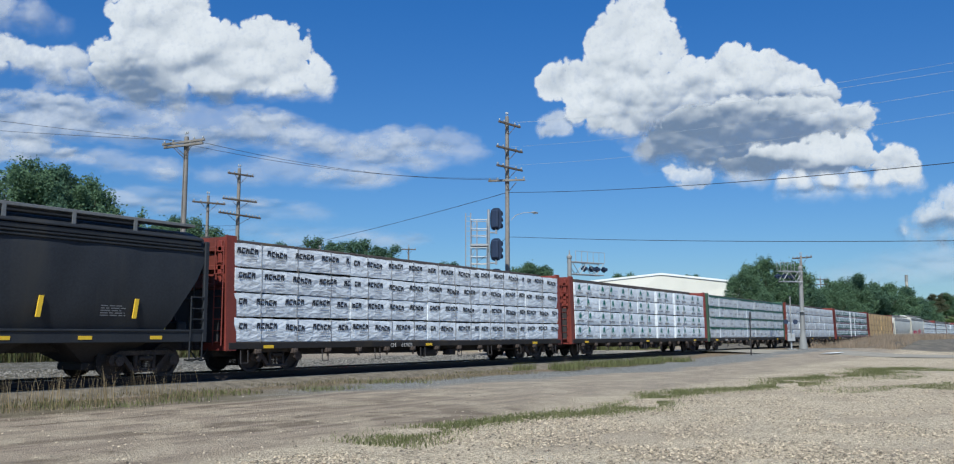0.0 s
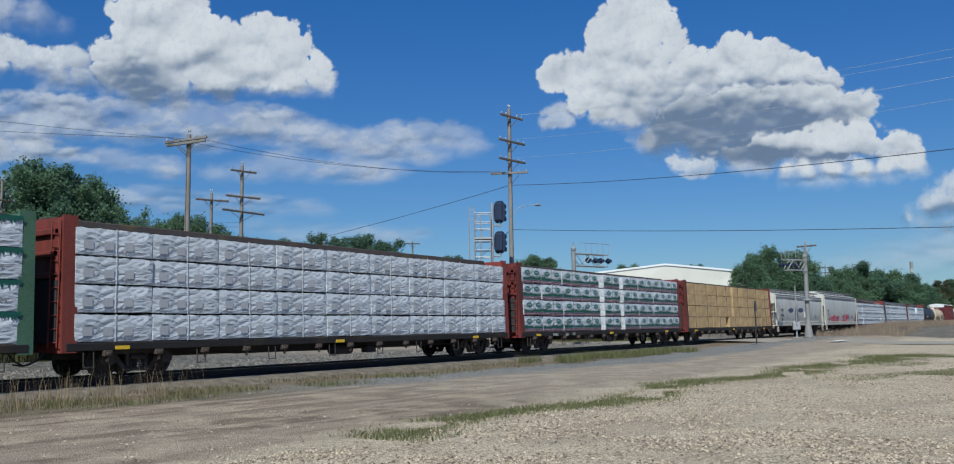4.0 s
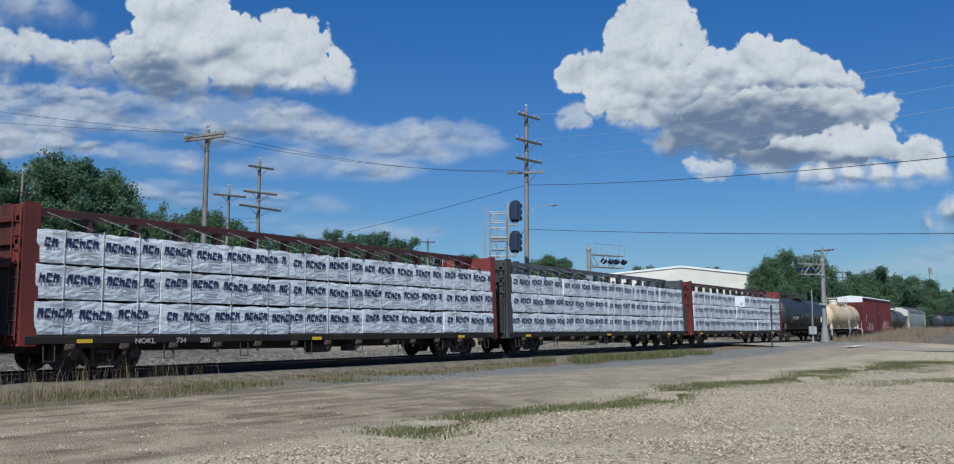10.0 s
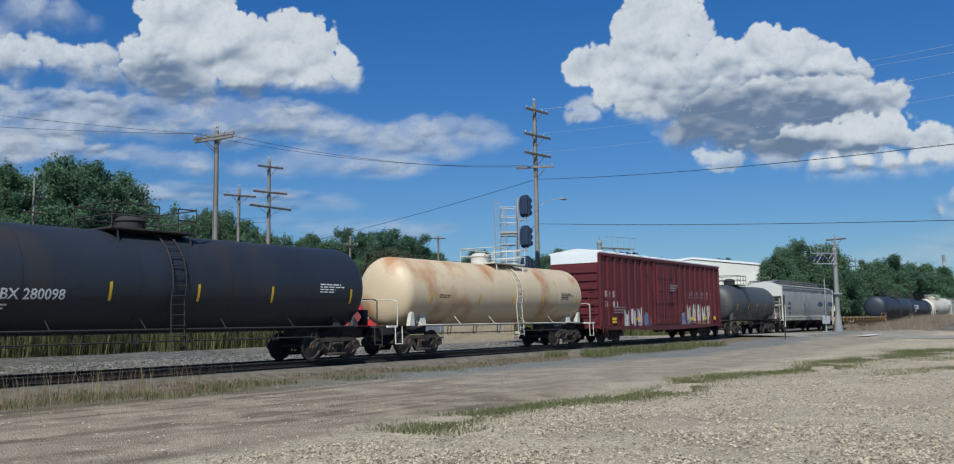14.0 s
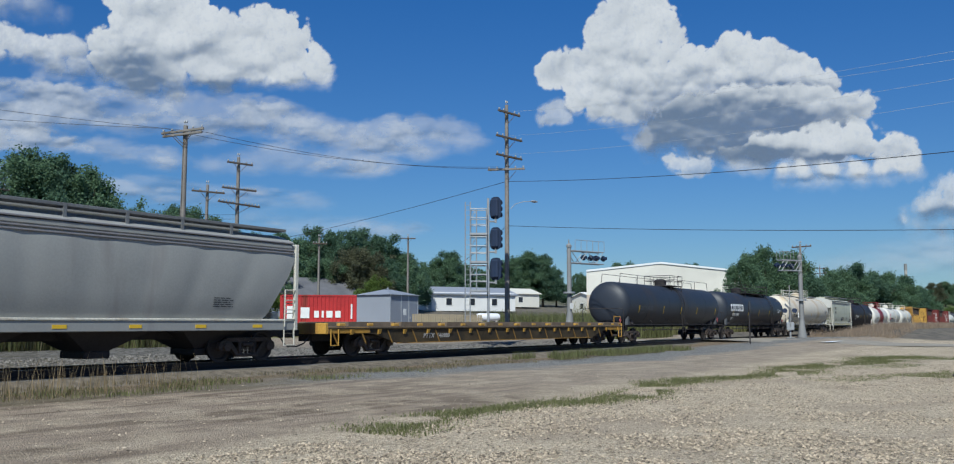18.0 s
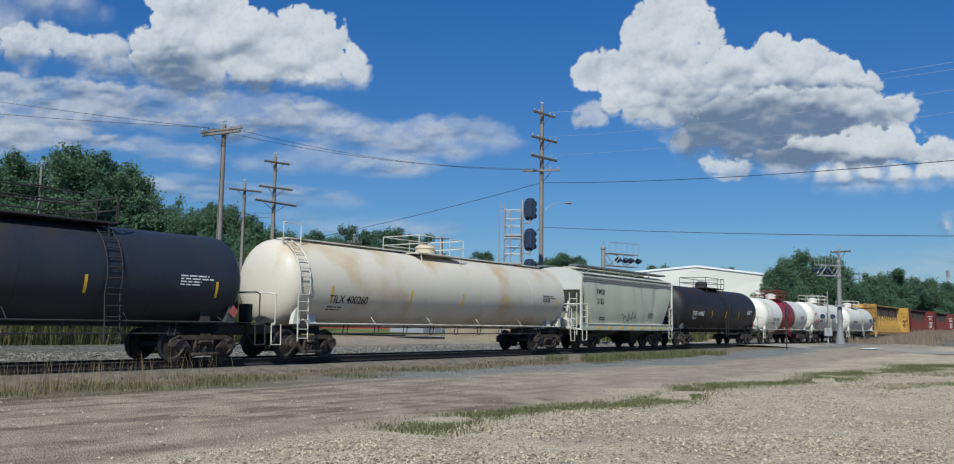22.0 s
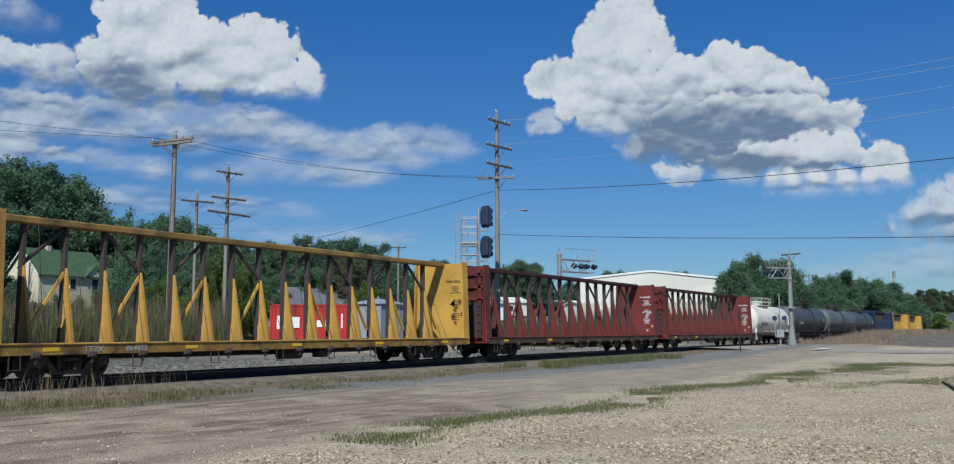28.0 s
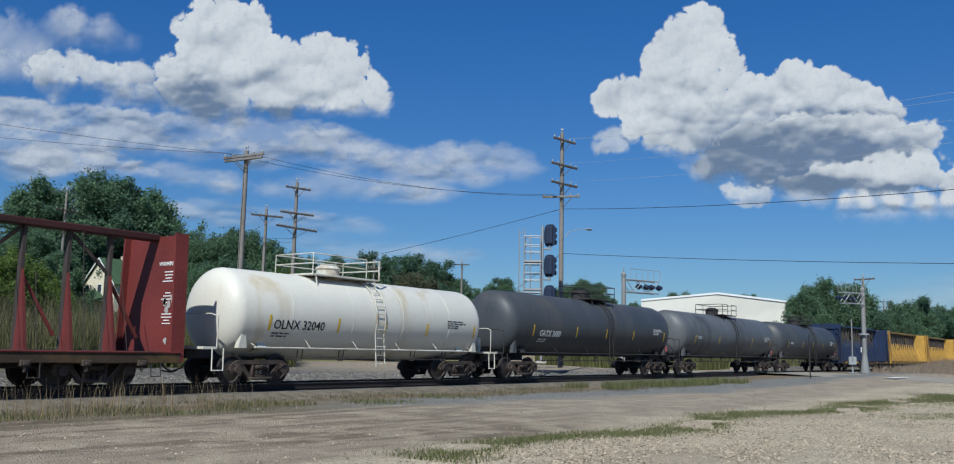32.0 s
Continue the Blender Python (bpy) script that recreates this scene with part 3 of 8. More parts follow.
def bundle_print(kind, length, height, seed):
    """Shapes printed on the near face of a wrapped bundle: (material key, name, Shape)."""
    rnd = random.Random(seed)
    out, fine = [], Shape()

    def line(x0, x1, z0, z1, sh=None, y=-0.036):
        (sh or fine).face([(x0, y, z0), (x1, y, z0), (x1, y, z1), (x0, y, z1)])

    if kind in ("blocks", "blocks_big"):
        pitch, w, h = (1.30, 0.92, 0.20) if kind == "blocks" else (1.14, 0.96, 0.25)
        x = rnd.uniform(-0.6, 0.2)
        z = height * (0.50 if kind == "blocks" else 0.44)
        while x < length - 0.1:
            word = print_word(x, z + rnd.uniform(-0.02, 0.02), w, h, lean=rnd.uniform(-0.05, 0.05), x_min=0.02, x_max=length - 0.04, stroke=0.30)
            if word.f:
                out.append(("navy_mark" if kind == "blocks_big" else "black_print", "logo", word))
            if 0 < x and x + w < length - 0.1:
                for k in range(2):
                    line(x + w * 0.45, x + w * 0.95, z - 0.09 - 0.09 * k, z - 0.06 - 0.09 * k)
            x += pitch
        if kind == "blocks_big":
            for k in range(4):
                line(length * 0.1, length * rnd.uniform(0.25, 0.35), height * 0.92 - k * 0.045, height * 0.92 - k * 0.045 + 0.012)
    elif kind == "trees":
        x = rnd.uniform(0.35, 0.6)
        while x < length - 0.4:
            out.append(("teal_mark", "logo", print_tree(x, height * 0.38, height * 0.46)))
            out.append(("dark_print", "logo", print_word(x - 0.40, height * 0.17, 0.80, 0.095, 0, n=8, stroke=0.26)))
            x += 1.22
    elif kind == "green_band":
        n, s = 26, Shape()
        for i in range(n):
            a, b = length * i / n, length * (i + 1) / n
            d = rnd.uniform(0.13, 0.27)
            s.face([(a, -0.034, height - 0.015), (a, -0.034, height - 0.11), ((a + b) / 2, -0.034, height - d), (b, -0.034, height - 0.11), (b, -0.034, height - 0.015)])
        out.append(("forest_mark", "printed_band", s))
        x = rnd.uniform(0.1, 0.5)
        while x < length - 0.9:
            out.append(("grey_mark", "logo", print_word(x, height * 0.30, 0.55, 0.10, 0.25)))
            x += 1.25
    elif kind == "forest":
        s, x = Shape(), 0.02
        lo, ph = height * 0.20, rnd.uniform(0, 6)
        while x < length - 0.03:
            w = rnd.uniform(0.05, 0.11)
            x1 = min(x + w, length - 0.02)
            mid = height * (0.33 + 0.05 * math.sin(x * 2.1 + ph))
            h = height * rnd.uniform(0.03, 0.14) + height * 0.17 * max(0, math.sin(x * 3.3 + ph)) * rnd.random()
            s.face([(x, -0.036, lo), (x1, -0.036, lo), (x1, -0.036, mid), (x, -0.036, mid)])
            s.face([(x, -0.036, mid), (x1, -0.036, mid), ((x + x1) / 2, -0.036, mid + h)])
            x = x1
        out.append(("forest_mark", "printed_band", s))
        r = Shape()
        line(0.02, length - 0.02, height * 0.12, height * 0.16, r)
        line(0.02, length - 0.02, height * 0.015, height * 0.065, r)
        out.append(("maroon_mark", "printed_band", r))
        for k in range(3 if length > 3 else 2):
            x = length * (0.28 + (0.3 if length > 3 else 0.48) * k)
            oval = lambda q, y: [(x + u * 0.27 * q, y, height * 0.64 + v * 0.125 * q) for u, v in ((-1, 0.35), (-1, -0.35), (-0.45, -0.8), (0, -1), (0.45, -0.8), (1, -0.35), (1, 0.35), (0.45, 0.8), (0, 1), (-0.45, 0.8))]
            g, o = Shape(), Shape()
            g.face(oval(1.0, -0.037))
            out.append(("teal_mark", "logo", g))
            o.face(oval(0.84, -0.039))
            out.append(("forest_pale", "logo", o))
            out.append(("faint_print", "logo", print_word(x - 0.19, height * 0.605, 0.38, 0.06, 0, n=7)))
            p_ = Shape()
            line(x - 0.16, x + 0.16, height * 0.355, height * 0.40, p_, -0.039)
            out.append(("faint_print", "logo", p_))
    elif kind == "stripes":
        for k in range(max(2, int(length / 0.62))):
            a = 0.2 + k * 0.62
            line(a, min(a + 0.30, length - 0.05), height * 0.2, height * 0.5)
    if fine.f:
        out.append(("faint_print", "fine_print", fine))
    return out


BUNDLES, STRAPS = {}, {}


def bundle(kind, wrap, length, height, variant):
    """Meshes of one bundle and of its print, made once for each variant."""
    key = (kind, wrap, round(length, 2), round(height, 2), variant % 5)
    if key not in BUNDLES:
        seed = variant % 5 * 7 + int(length * 10)
        me = board_bundle(length - 0.04, 1.28, height - 0.035, seed) if wrap == "kraft" else wrapped_bundle(length - 0.03, 1.28, height - 0.04, seed, 0.035 if kind == "blocks_big" else 0.02)
        me.materials.append(M[wrap])
        BUNDLES[key] = (me, [(n, s.mesh(n, M[k])) for k, n, s in bundle_print(kind, length - 0.03, height, variant % 5 + 3) if s.f])
    return BUNDLES[key]


WINCH = Shape().box(-0.13, 0.13, -1.50, -1.34, 0.58, 0.74, 0.02).box(-0.03, 0.03, -1.47, -1.41, 0.44, 0.62).box(-0.07, 0.07, -1.53, -1.46, 0.60, 0.70, 0.02).mesh("winch", M["truck_frame"])


def centerbeam(name, label, s0, s1, paint, load=None, posts_dark=True, sill_text=()):
    """Centre-partition flat car. load: dict of kind, wrap, tiers, height, lengths, (gaps), strap."""
    car, h = new_car(name, label, s0, s1)
    p = M[paint]
    sill = Shape()
    for sy in (-1, 1):
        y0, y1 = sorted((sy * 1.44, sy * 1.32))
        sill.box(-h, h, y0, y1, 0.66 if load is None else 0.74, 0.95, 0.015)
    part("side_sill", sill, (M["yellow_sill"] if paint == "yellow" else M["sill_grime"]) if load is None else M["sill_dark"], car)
    if load is None:
        part("sill_flange", Shape().box(-h, h, -1.47, -1.30, 0.93, 0.975, 0.01), p, car)
    for text, tx in sill_text:
        letters(text, 0.15, M["sill_white"], car, tx, -1.447, 0.73, squeeze=1.15)
    tape = Shape().box(-0.22, 0.22, -1.452, -1.435, 0.76, 0.86).mesh("reflective_strip", M["reflect"])
    for k in range(2 if load is None and paint == "oxide" else 5 if load is None else 3):
        part("reflective_strip", tape, None, car).location.x = -h * 0.85 + k * h * (0.42 if load is None else 0.8)
    part("deck", Shape().box(-h + 0.1, h - 0.1, -1.40, 1.40, 0.88, 0.97, 0.01), M["grime_shade"], car)
    part("center_sill", Shape().prism([(-0.32, 0.88), (-0.32, 0.50), (0.32, 0.50), (0.32, 0.88)], -h + 0.3, h - 0.3), M["under"], car)
    fish = Shape()
    fish.plate([(-h * 0.55, 0.72), (h * 0.55, 0.72), (h * 0.42, 0.48), (-h * 0.42, 0.48)], -0.55, -0.45)
    part("truss_sill", fish, M["under"], car)
    k = int(h * 2 / 1.6)
    for i in range(k):
        part("winch", WINCH, None, car).location.x = -h + 1.2 + i * (2 * h - 2.4) / (k - 1)
    for x in (-h + 0.5, h - 0.9, -h * 0.62, -h * 0.36, -h * 0.1, h * 0.14, h * 0.36, h * 0.6):
        st = Shape().pipe([(x, -1.42, 0.70), (x, -1.44, 0.30), (x + 0.30, -1.44, 0.30), (x + 0.30, -1.42, 0.70)], 0.018)
        part("step", st, M["under"], car)
    eq = Shape()
    eq.lathe([(-0.55, 0.0), (-0.5, 0.19), (0.5, 0.19), (0.55, 0.0)], 12, y=-0.95, z=0.50)
    eq.box(1.3, 1.75, -1.2, -0.8, 0.34, 0.62, 0.03)
    eq.pipe([(-h + 3.2, -0.9, 0.55), (-1, -0.9, 0.5), (h - 3.2, -0.9, 0.55)], 0.02)
    part("brake_gear", eq, M["under"], car)
    zt = 4.32
    for sg in (-1, 1):
        b = Shape()
        a0, a1 = sorted((sg * h, sg * (h - 0.10)))
        prof = [(-1.42, 0.70), (-1.42, 1.1), (-1.30, zt), (1.30, zt), (1.42, 1.1), (1.42, 0.70)]
        b.prism(prof, a0, a1)
        plate = part("bulkhead", b, p, car)
        r = Shape()
        o0, o1 = sorted((sg * h, sg * (h + 0.12)))
        for z in (2.68, 3.25, 3.85):
            r.box(o0, o1, -1.22, 1.22, z, z + 0.16, 0.02)
        for y in (-1.0, 1.0):
            r.box(o0, o1, y - 0.09, y + 0.09, 1.0, 4.2, 0.02)
        part("stiffener", r, p, plate)
        i0, i1 = sorted((sg * (h + 0.12), sg * (h - 0.30)))
        for sy in (-1, 1):
            e = Shape().loft([[(i0, sy * 1.43, 0.70), (i1, sy * 1.43, 0.70), (i1, sy * 1.36, 0.70), (i0, sy * 1.36, 0.70)], [(i0, sy * 1.31, zt + 0.03), (i1, sy * 1.31, zt + 0.03), (i1, sy * 1.24, zt + 0.03), (i0, sy * 1.24, zt + 0.03)]])
            part("corner_post", e, p, plate)
        if sg < 0:
            # flat dark panel imitates the shaded recess low in the end wall
            q = Shape().box(-h - 0.135, -h - 0.1, -1.12, 1.12, 0.95, 2.62)
            part("opening", q, M["under"], plate)
            lad = ladder_shape(-h - 0.16, -1.25, 0.85, 4.2, 0.4, 0.36, "y")
            part("ladder", lad, p, plate)
    part("top_chord", Shape().box(-h + 0.05, h - 0.05, -0.21, 0.21, zt - 0.13, zt + 0.07, 0.03), (M["oxide_dark"] if paint.startswith("oxide") else M["yellow_chord"] if paint == "yellow" else p) if load is None or load.get("chord") else M["grime_shade"], car)
    if load is None or load.get("open"):
        n = 17
        pitch = (2 * h - 0.6) / n
        post = Shape().box(-0.045, 0.045, -0.10, 0.10, 0.97, zt - 0.13)
        pm = post.mesh("post", M["grime_shade"] if posts_dark else p)
        fin2 = Shape()
        fin2.loft([[(-0.05, -0.60, 0.97), (0.05, -0.60, 0.97), (0.05, -0.06, 0.97), (-0.05, -0.06, 0.97)], [(-0.03, -0.13, 3.05), (0.03, -0.13, 3.05), (0.03, -0.06, 3.05), (-0.03, -0.06, 3.05)]])
        fm = fin2.mesh("gusset", p)
        for i in range(1, n):
            x = -h + 0.3 + i * pitch
            o = part("post", pm, None, car)
            o.location.x = x
            g = part("gusset", fm, None, o)
            d = -1 if i <= n // 2 else 1
            if i % 2 == 0:
                part("brace", Shape().tube((x, -0.05, 2.95), (x + d * pitch * 0.80, -0.05, 1.35), 0.055, 4), p, car)
            if i % 4 in (1, 0):
                d = 1 if i % 4 == 1 else -1
                br = Shape().tube((x, 0.0, 3.1), (x + d * pitch * 0.95, 0.0, 4.15), 0.06, 4)
                part("brace", br, M["grime_shade"] if posts_dark else p, car)
        lines = [Shape().tube((-0.1, -1.36, 1.0), (0.3, -0.2, zz), 0.010, 4).mesh("cable", M["grime_shade"]) for zz in (3.0, 4.2)]
        for i in range(1, n):
            part("cable", lines[i % 2], None, car).location.x = -h + 0.3 + i * pitch
    else:
        part("partition", Shape().box(-h + 0.15, h - 0.15, -0.08, 0.08, 0.97, (0.9 + load["tiers"] * load["height"]) if load.get("chord") else zt - 0.13), M["grime_shade"], car)
        if load.get("chord"):
            pm = Shape().box(-0.06, 0.06, -0.17, 0.17, 3.2, zt - 0.13).mesh("post", M["oxide_dark"] if paint.startswith("oxide") else p)
            for i in range(14):
                o = part("post", pm, None, car)
                o.location.x = -h + 0.9 + i * (2 * h - 1.8) / 13
            top_z = 0.99 + load["tiers"] * load["height"]
            tie_line = Shape().tube((-0.4, -0.2, zt - 0.05), (0.25, -1.36, top_z), 0.007, 4).mesh("tie_cable", M["galv"])
            hook = Shape().box(0.19, 0.31, -1.42, -1.28, top_z - 0.06, top_z + 0.05, 0.02).mesh("corner_hook", M["under"])
            for i in range(13):
                q = part("tie_cable", tie_line, None, car)
                q.location.x = -h + 1.5 + i * (2 * h - 3) / 12
                part("corner_hook", hook, None, q)
    if load:
        v = 0
        tiers, th = load["tiers"], load["height"]
        total = sum(load.get("lengths", (1,)))
        scale = (2 * h - 0.42) / total
        for t in range(tiers):
            x = -h + 0.21
            spans = load["spans"][min(t, len(load["spans"]) - 1)] if "spans" in load else None
            for c, ln in enumerate(spans or load["lengths"]):
                if spans:
                    x, ln = ln[0], ln[1] - ln[0]
                else:
                    ln *= scale
                v += 1
                if (t, c) in load.get("missing", ()):
                    x += ln
                    continue
                me, prints = bundle(load["kind"], load["wrap"], ln, th, v * 3 + t + len(CARS))
                lean = 0.022 * t
                jit = random.Random(v * 31 + len(CARS))
                b = part("wrapped_lumber" if load["wrap"] != "kraft" else "lumber", me, None, car)
                if load["wrap"] == "kraft":
                    tagged(b, kind="stuff")
                b.location = (x + 0.015, -1.40 + lean * 1.0 + jit.uniform(-0.03, 0.02), 0.985 + t * th)
                b.rotation_euler = (radians(jit.uniform(-0.6, 0.6)), radians(jit.uniform(-0.35, 0.35)), radians(jit.uniform(-0.35, 0.35)))
                for pn, pm in prints:
                    q = part(pn, pm, None, b)
                    if pn == "fine_print":
                        tagged(q, kind="stuff")
                if load.get("strap"):
                    for f in ((0.2, 0.5, 0.8) if ln > 3.4 else (0.5,)):
                        key = (load["strap"], th)
                        if key not in STRAPS:
                            STRAPS[key] = Shape().box(-0.006, 0.006, -0.040, 0.0, -0.01, th - 0.03).mesh("strap", M[load["strap"]])
                        part("strap", STRAPS[key], None, b).location.x = f * ln
                x += ln
        far = Shape()
        for t in range(tiers):
            far.box(-h + 0.25, h - 0.25, 0.12, 1.38 - 0.02 * t, 0.985 + t * th, 0.985 + (t + 1) * th - 0.03, 0.02)
        if not load.get("open"):
            part("far_side_load", far, M[load["wrap"]], car)
        # battens coloured dark, so the gaps between tiers look shaded
        batt = Shape()
        for t in range(1, tiers):
            for i in range(18):
                x = -h + 0.6 + i * (2 * h - 1.2) / 17
                batt.box(x - 0.05, x + 0.05, -1.39 + 0.03 * t, -0.2, 0.985 + t * th - 0.045, 0.985 + t * th + 0.01)
        tagged(part("batten", batt, M["grime_shade"], car), kind="stuff")
    add_truck(car, -h + 2.35)
    add_truck(car, h - 2.35)
    coupler(car, h)
    return car, h


def tank_car(name, label, s0, s1, paint, radius=1.48, zc=2.62, iron="under", band=None, marks=None, mark_paint="white_mark", dome="dark", ladder_at=0.0, strips=True, grey_patch=False, long_walk=False, walk_from=-1.1, walk_to=1.5, dome_at=0.1, iron2=None, plat_at=None, long_rail=False):
    """Tank car: shell with dished heads from s0 to s1, on stub sills and two trucks."""
    car, h = new_car(name, label, s0, s1)
    im, top = M[iron], M[iron2 or iron]
    head = 0.62
    prof = [(-h + head * (1 - math.cos(math.pi / 2 * i / 8)), max(0.02, radius * math.sin(math.pi / 2 * i / 8) ** 0.75)) for i in range(9)]
    shell = Shape().lathe(prof + [(-x, r) for x, r in reversed(prof)], 40, z=zc)
    body = part("tank_shell", shell, M[paint], car)
    seam = Shape().lathe([(-0.015, radius), (-0.015, radius + 0.006), (0.015, radius + 0.006), (0.015, radius)], 40, z=zc).mesh("weld_seam", M[paint])
    for f in (-0.62, -0.2, 0.2, 0.62):
        part("weld_seam", seam, None, body).location.x = f * h
    if band:
        a, b, key = band
        part("band", Shape().lathe([(a, radius - 0.01), (a, radius + 0.008), (b, radius + 0.008), (b, radius - 0.01)], 40, z=zc), M[key], body, "dark red painted band")
    for sg in (-1, 1):
        x = sg * (h - 1.45)
        s = Shape()
        s.prism([(-1.15, 1.15), (-1.05, zc - radius * 0.62), (-0.75, zc - radius * 0.86), (0.75, zc - radius * 0.86), (1.05, zc - radius * 0.62), (1.15, 1.15), (0.5, 0.95), (-0.5, 0.95)], x - 0.16, x + 0.16)
        part("saddle", s, im, car)
        a, b = sorted((sg * (h + 0.75), sg * (h - 2.6)))
        part("stub_sill", Shape().box(a, b, -0.34, 0.34, 0.78, 1.12, 0.02), M["under"], car)
        e = Shape()
        ex = sg * (h + 0.42)
        e.box(min(ex, ex + sg * 0.5), max(ex, ex + sg * 0.5), -1.38, 1.38, 1.06, 1.14, 0.01)
        part("end_platform", e, im, car)
        r = Shape()
        r.pipe([(ex, -1.36, 1.12), (ex, -1.36, 2.05), (ex + sg * 0.1, -1.1, 2.12), (ex + sg * 0.1, 1.1, 2.12), (ex, 1.36, 2.05), (ex, 1.36, 1.12)], 0.022)
        r.pipe([(ex - sg * 0.2, -1.42, 1.1), (ex - sg * 0.2, -1.44, 0.45), (ex + sg * 0.2, -1.44, 0.45), (ex + sg * 0.2, -1.42, 1.1)], 0.02)
        part("handrail", r, im, car)
        add_truck(car, sg * (h - 1.45))
    bw = Shape()
    bw.lathe([(h + 0.86, 0.26), (h + 0.9, 0.26)], 16, y=0.5, z=1.75)
    bw.box(h + 0.7, h + 0.9, -0.5, 0.0, 1.15, 1.75, 0.03)
    part("brake_wheel", bw, im, car)
    rail = Shape()
    rail.tube((-h + 0.9, -1.45, 1.14), (h - 0.9, -1.45, 1.14), 0.028, 6)
    for i in range(6):
        x = -h + 1.0 + i * (2 * h - 2) / 5
        rail.tube((x, -1.45, 1.14), (x, -1.10, 1.50 if abs(x) < h - 1.8 else 1.3), 0.012, 5)
    part("side_rail", rail, im, car)
    part("brake_pipe", Shape().tube((-h + 2.4, -1.20, 0.80), (h - 2.4, -1.20, 0.80), 0.022, 6), M["under"], car)
    loop = Shape().pipe([(-0.10, -1.42, 1.14), (-0.10, -1.36, 0.76), (0.12, -1.36, 0.76), (0.12, -1.42, 1.14)], 0.018).mesh("hanger", M["under"])
    k = int((2 * h - 5.4) / 1.55) + 1
    for i in range(k):
        part("hanger", loop, None, car).location.x = -h + 2.8 + i * (2 * h - 5.6) / max(1, k - 1)
    for sg in (-1, 1):
        x = sg * (h - 0.62)
        part("shell_bracket", Shape().plate([(x - 0.16, 1.12), (x + 0.16, 1.12), (x + 0.10, 1.62), (x + 0.02, 1.66), (x - 0.04, 1.62)], -1.24, -1.06), im if iron != "under" else M["grey_car"], car)
    lx = ladder_at
    lad = Shape()
    for dx in (0, 0.45):
        pts = [(lx + dx, -1.5, 0.55)] + [(lx + dx, -(radius + 0.07) * math.cos(a), zc + (radius + 0.07) * math.sin(a)) for a in [radians(k) for k in range(-20, 71, 15)]]
        lad.pipe(pts, 0.022)
    zs = [0.65, 0.95, 1.25, 1.55, 1.85]
    for z in zs:
        lad.tube((lx, -1.52, z), (lx + 0.45, -1.52, z), 0.016, 5)
    for k in range(-15, 70, 11):
        a = radians(k)
        lad.tube((lx, -(radius + 0.07) * math.cos(a), zc + (radius + 0.07) * math.sin(a)), (lx + 0.45, -(radius + 0.07) * math.cos(a), zc + (radius + 0.07) * math.sin(a)), 0.016, 5)
    part("ladder", lad, top, car)
    zt = zc + radius
    if plat_at is not None:
        hoop = Shape().pipe([(lx - 0.05, -0.7, zt - 0.3), (lx - 0.05, -0.7, zt + 0.55), (lx + 0.75, -0.7, zt + 0.55), (lx + 0.75, -0.7, zt - 0.3)], 0.022)
        part("grab_hoop", hoop, top, car)
        lx = plat_at
    plat = Shape().box(lx + walk_from, lx + walk_to, -0.95, 0.95, zt - 0.02, zt + 0.04, 0.01)
    for x in (lx + walk_from + 0.2, lx + walk_to - 0.2):
        plat.tube((x, -0.9, zt), (x, -1.0, zt - 0.5), 0.025, 4)
    part("walkway", plat, top, car)
    gr = Shape()
    for z in (0.38, 0.72):
        gr.pipe([(lx + walk_from, -0.95, zt + z), (lx + walk_from, 0.95, zt + z), (lx + walk_to, 0.95, zt + z), (lx + walk_to, -0.95, zt + z), (lx + 0.55, -0.95, zt + z)], 0.02)
        gr.tube((lx + walk_from, -0.95, zt + z), (lx - 0.1, -0.95, zt + z), 0.02, 5)
    for x, y in ((lx + walk_from, -0.95), (lx - 0.1, -0.95), (lx + 0.55, -0.95), (lx + walk_to, -0.95), (lx + walk_to, 0.95), (lx + walk_from, 0.95), (lx + 0.2, 0.95)):
        gr.tube((x, y, zt), (x, y, zt + 0.72), 0.02, 5)
    part("guard_rail", gr, top, car)
    dm = Shape().lathe([(zt - 0.1, 0.42), (zt + 0.28, 0.42), (zt + 0.33, 0.46), (zt + 0.38, 0.44), (zt + 0.5, 0.25), (zt + 0.52, 0.05)], 18, y=lx + dome_at, z=0, axis="z")
    part("valve_housing", dm, M[paint] if dome == "own" else im, car)
    if long_rail:
        for sy in (-0.62, 0.62):
            part("top_rail", Shape().pipe([(-h + 0.7, sy, zt - 0.2), (-h + 0.9, sy, zt + 0.5), (h - 0.9, sy, zt + 0.5), (h - 0.7, sy, zt - 0.2)], 0.018), im, car)
            post = Shape().tube((0, sy, zt - 0.2), (0, sy, zt + 0.5), 0.016, 5).mesh("stanchion", im)
            for i in range(1, 6):
                part("stanchion", post, None, car).location.x = -h + 0.9 + i * (2 * h - 1.8) / 6
    if long_walk:
        part("running_board", Shape().box(-h + 1, h - 1, -0.3, 0.3, zt + 0.06, zt + 0.10), im, car)
    if strips:
        for f in (-0.82, -0.36, 0.0, 0.36, 0.82):
            x = f * h + 0.3
            s = Shape()
            rr = radius + 0.012
            aa = [radians(q) for q in range(-22, 1, 4)]
            for a, b in zip(aa, aa[1:]):
                s.face([(x, -rr * math.cos(a), zc + rr * math.sin(a)), (x + 0.09, -rr * math.cos(a), zc + rr * math.sin(a)), (x + 0.09, -rr * math.cos(b), zc + rr * math.sin(b)), (x, -rr * math.cos(b), zc + rr * math.sin(b))])
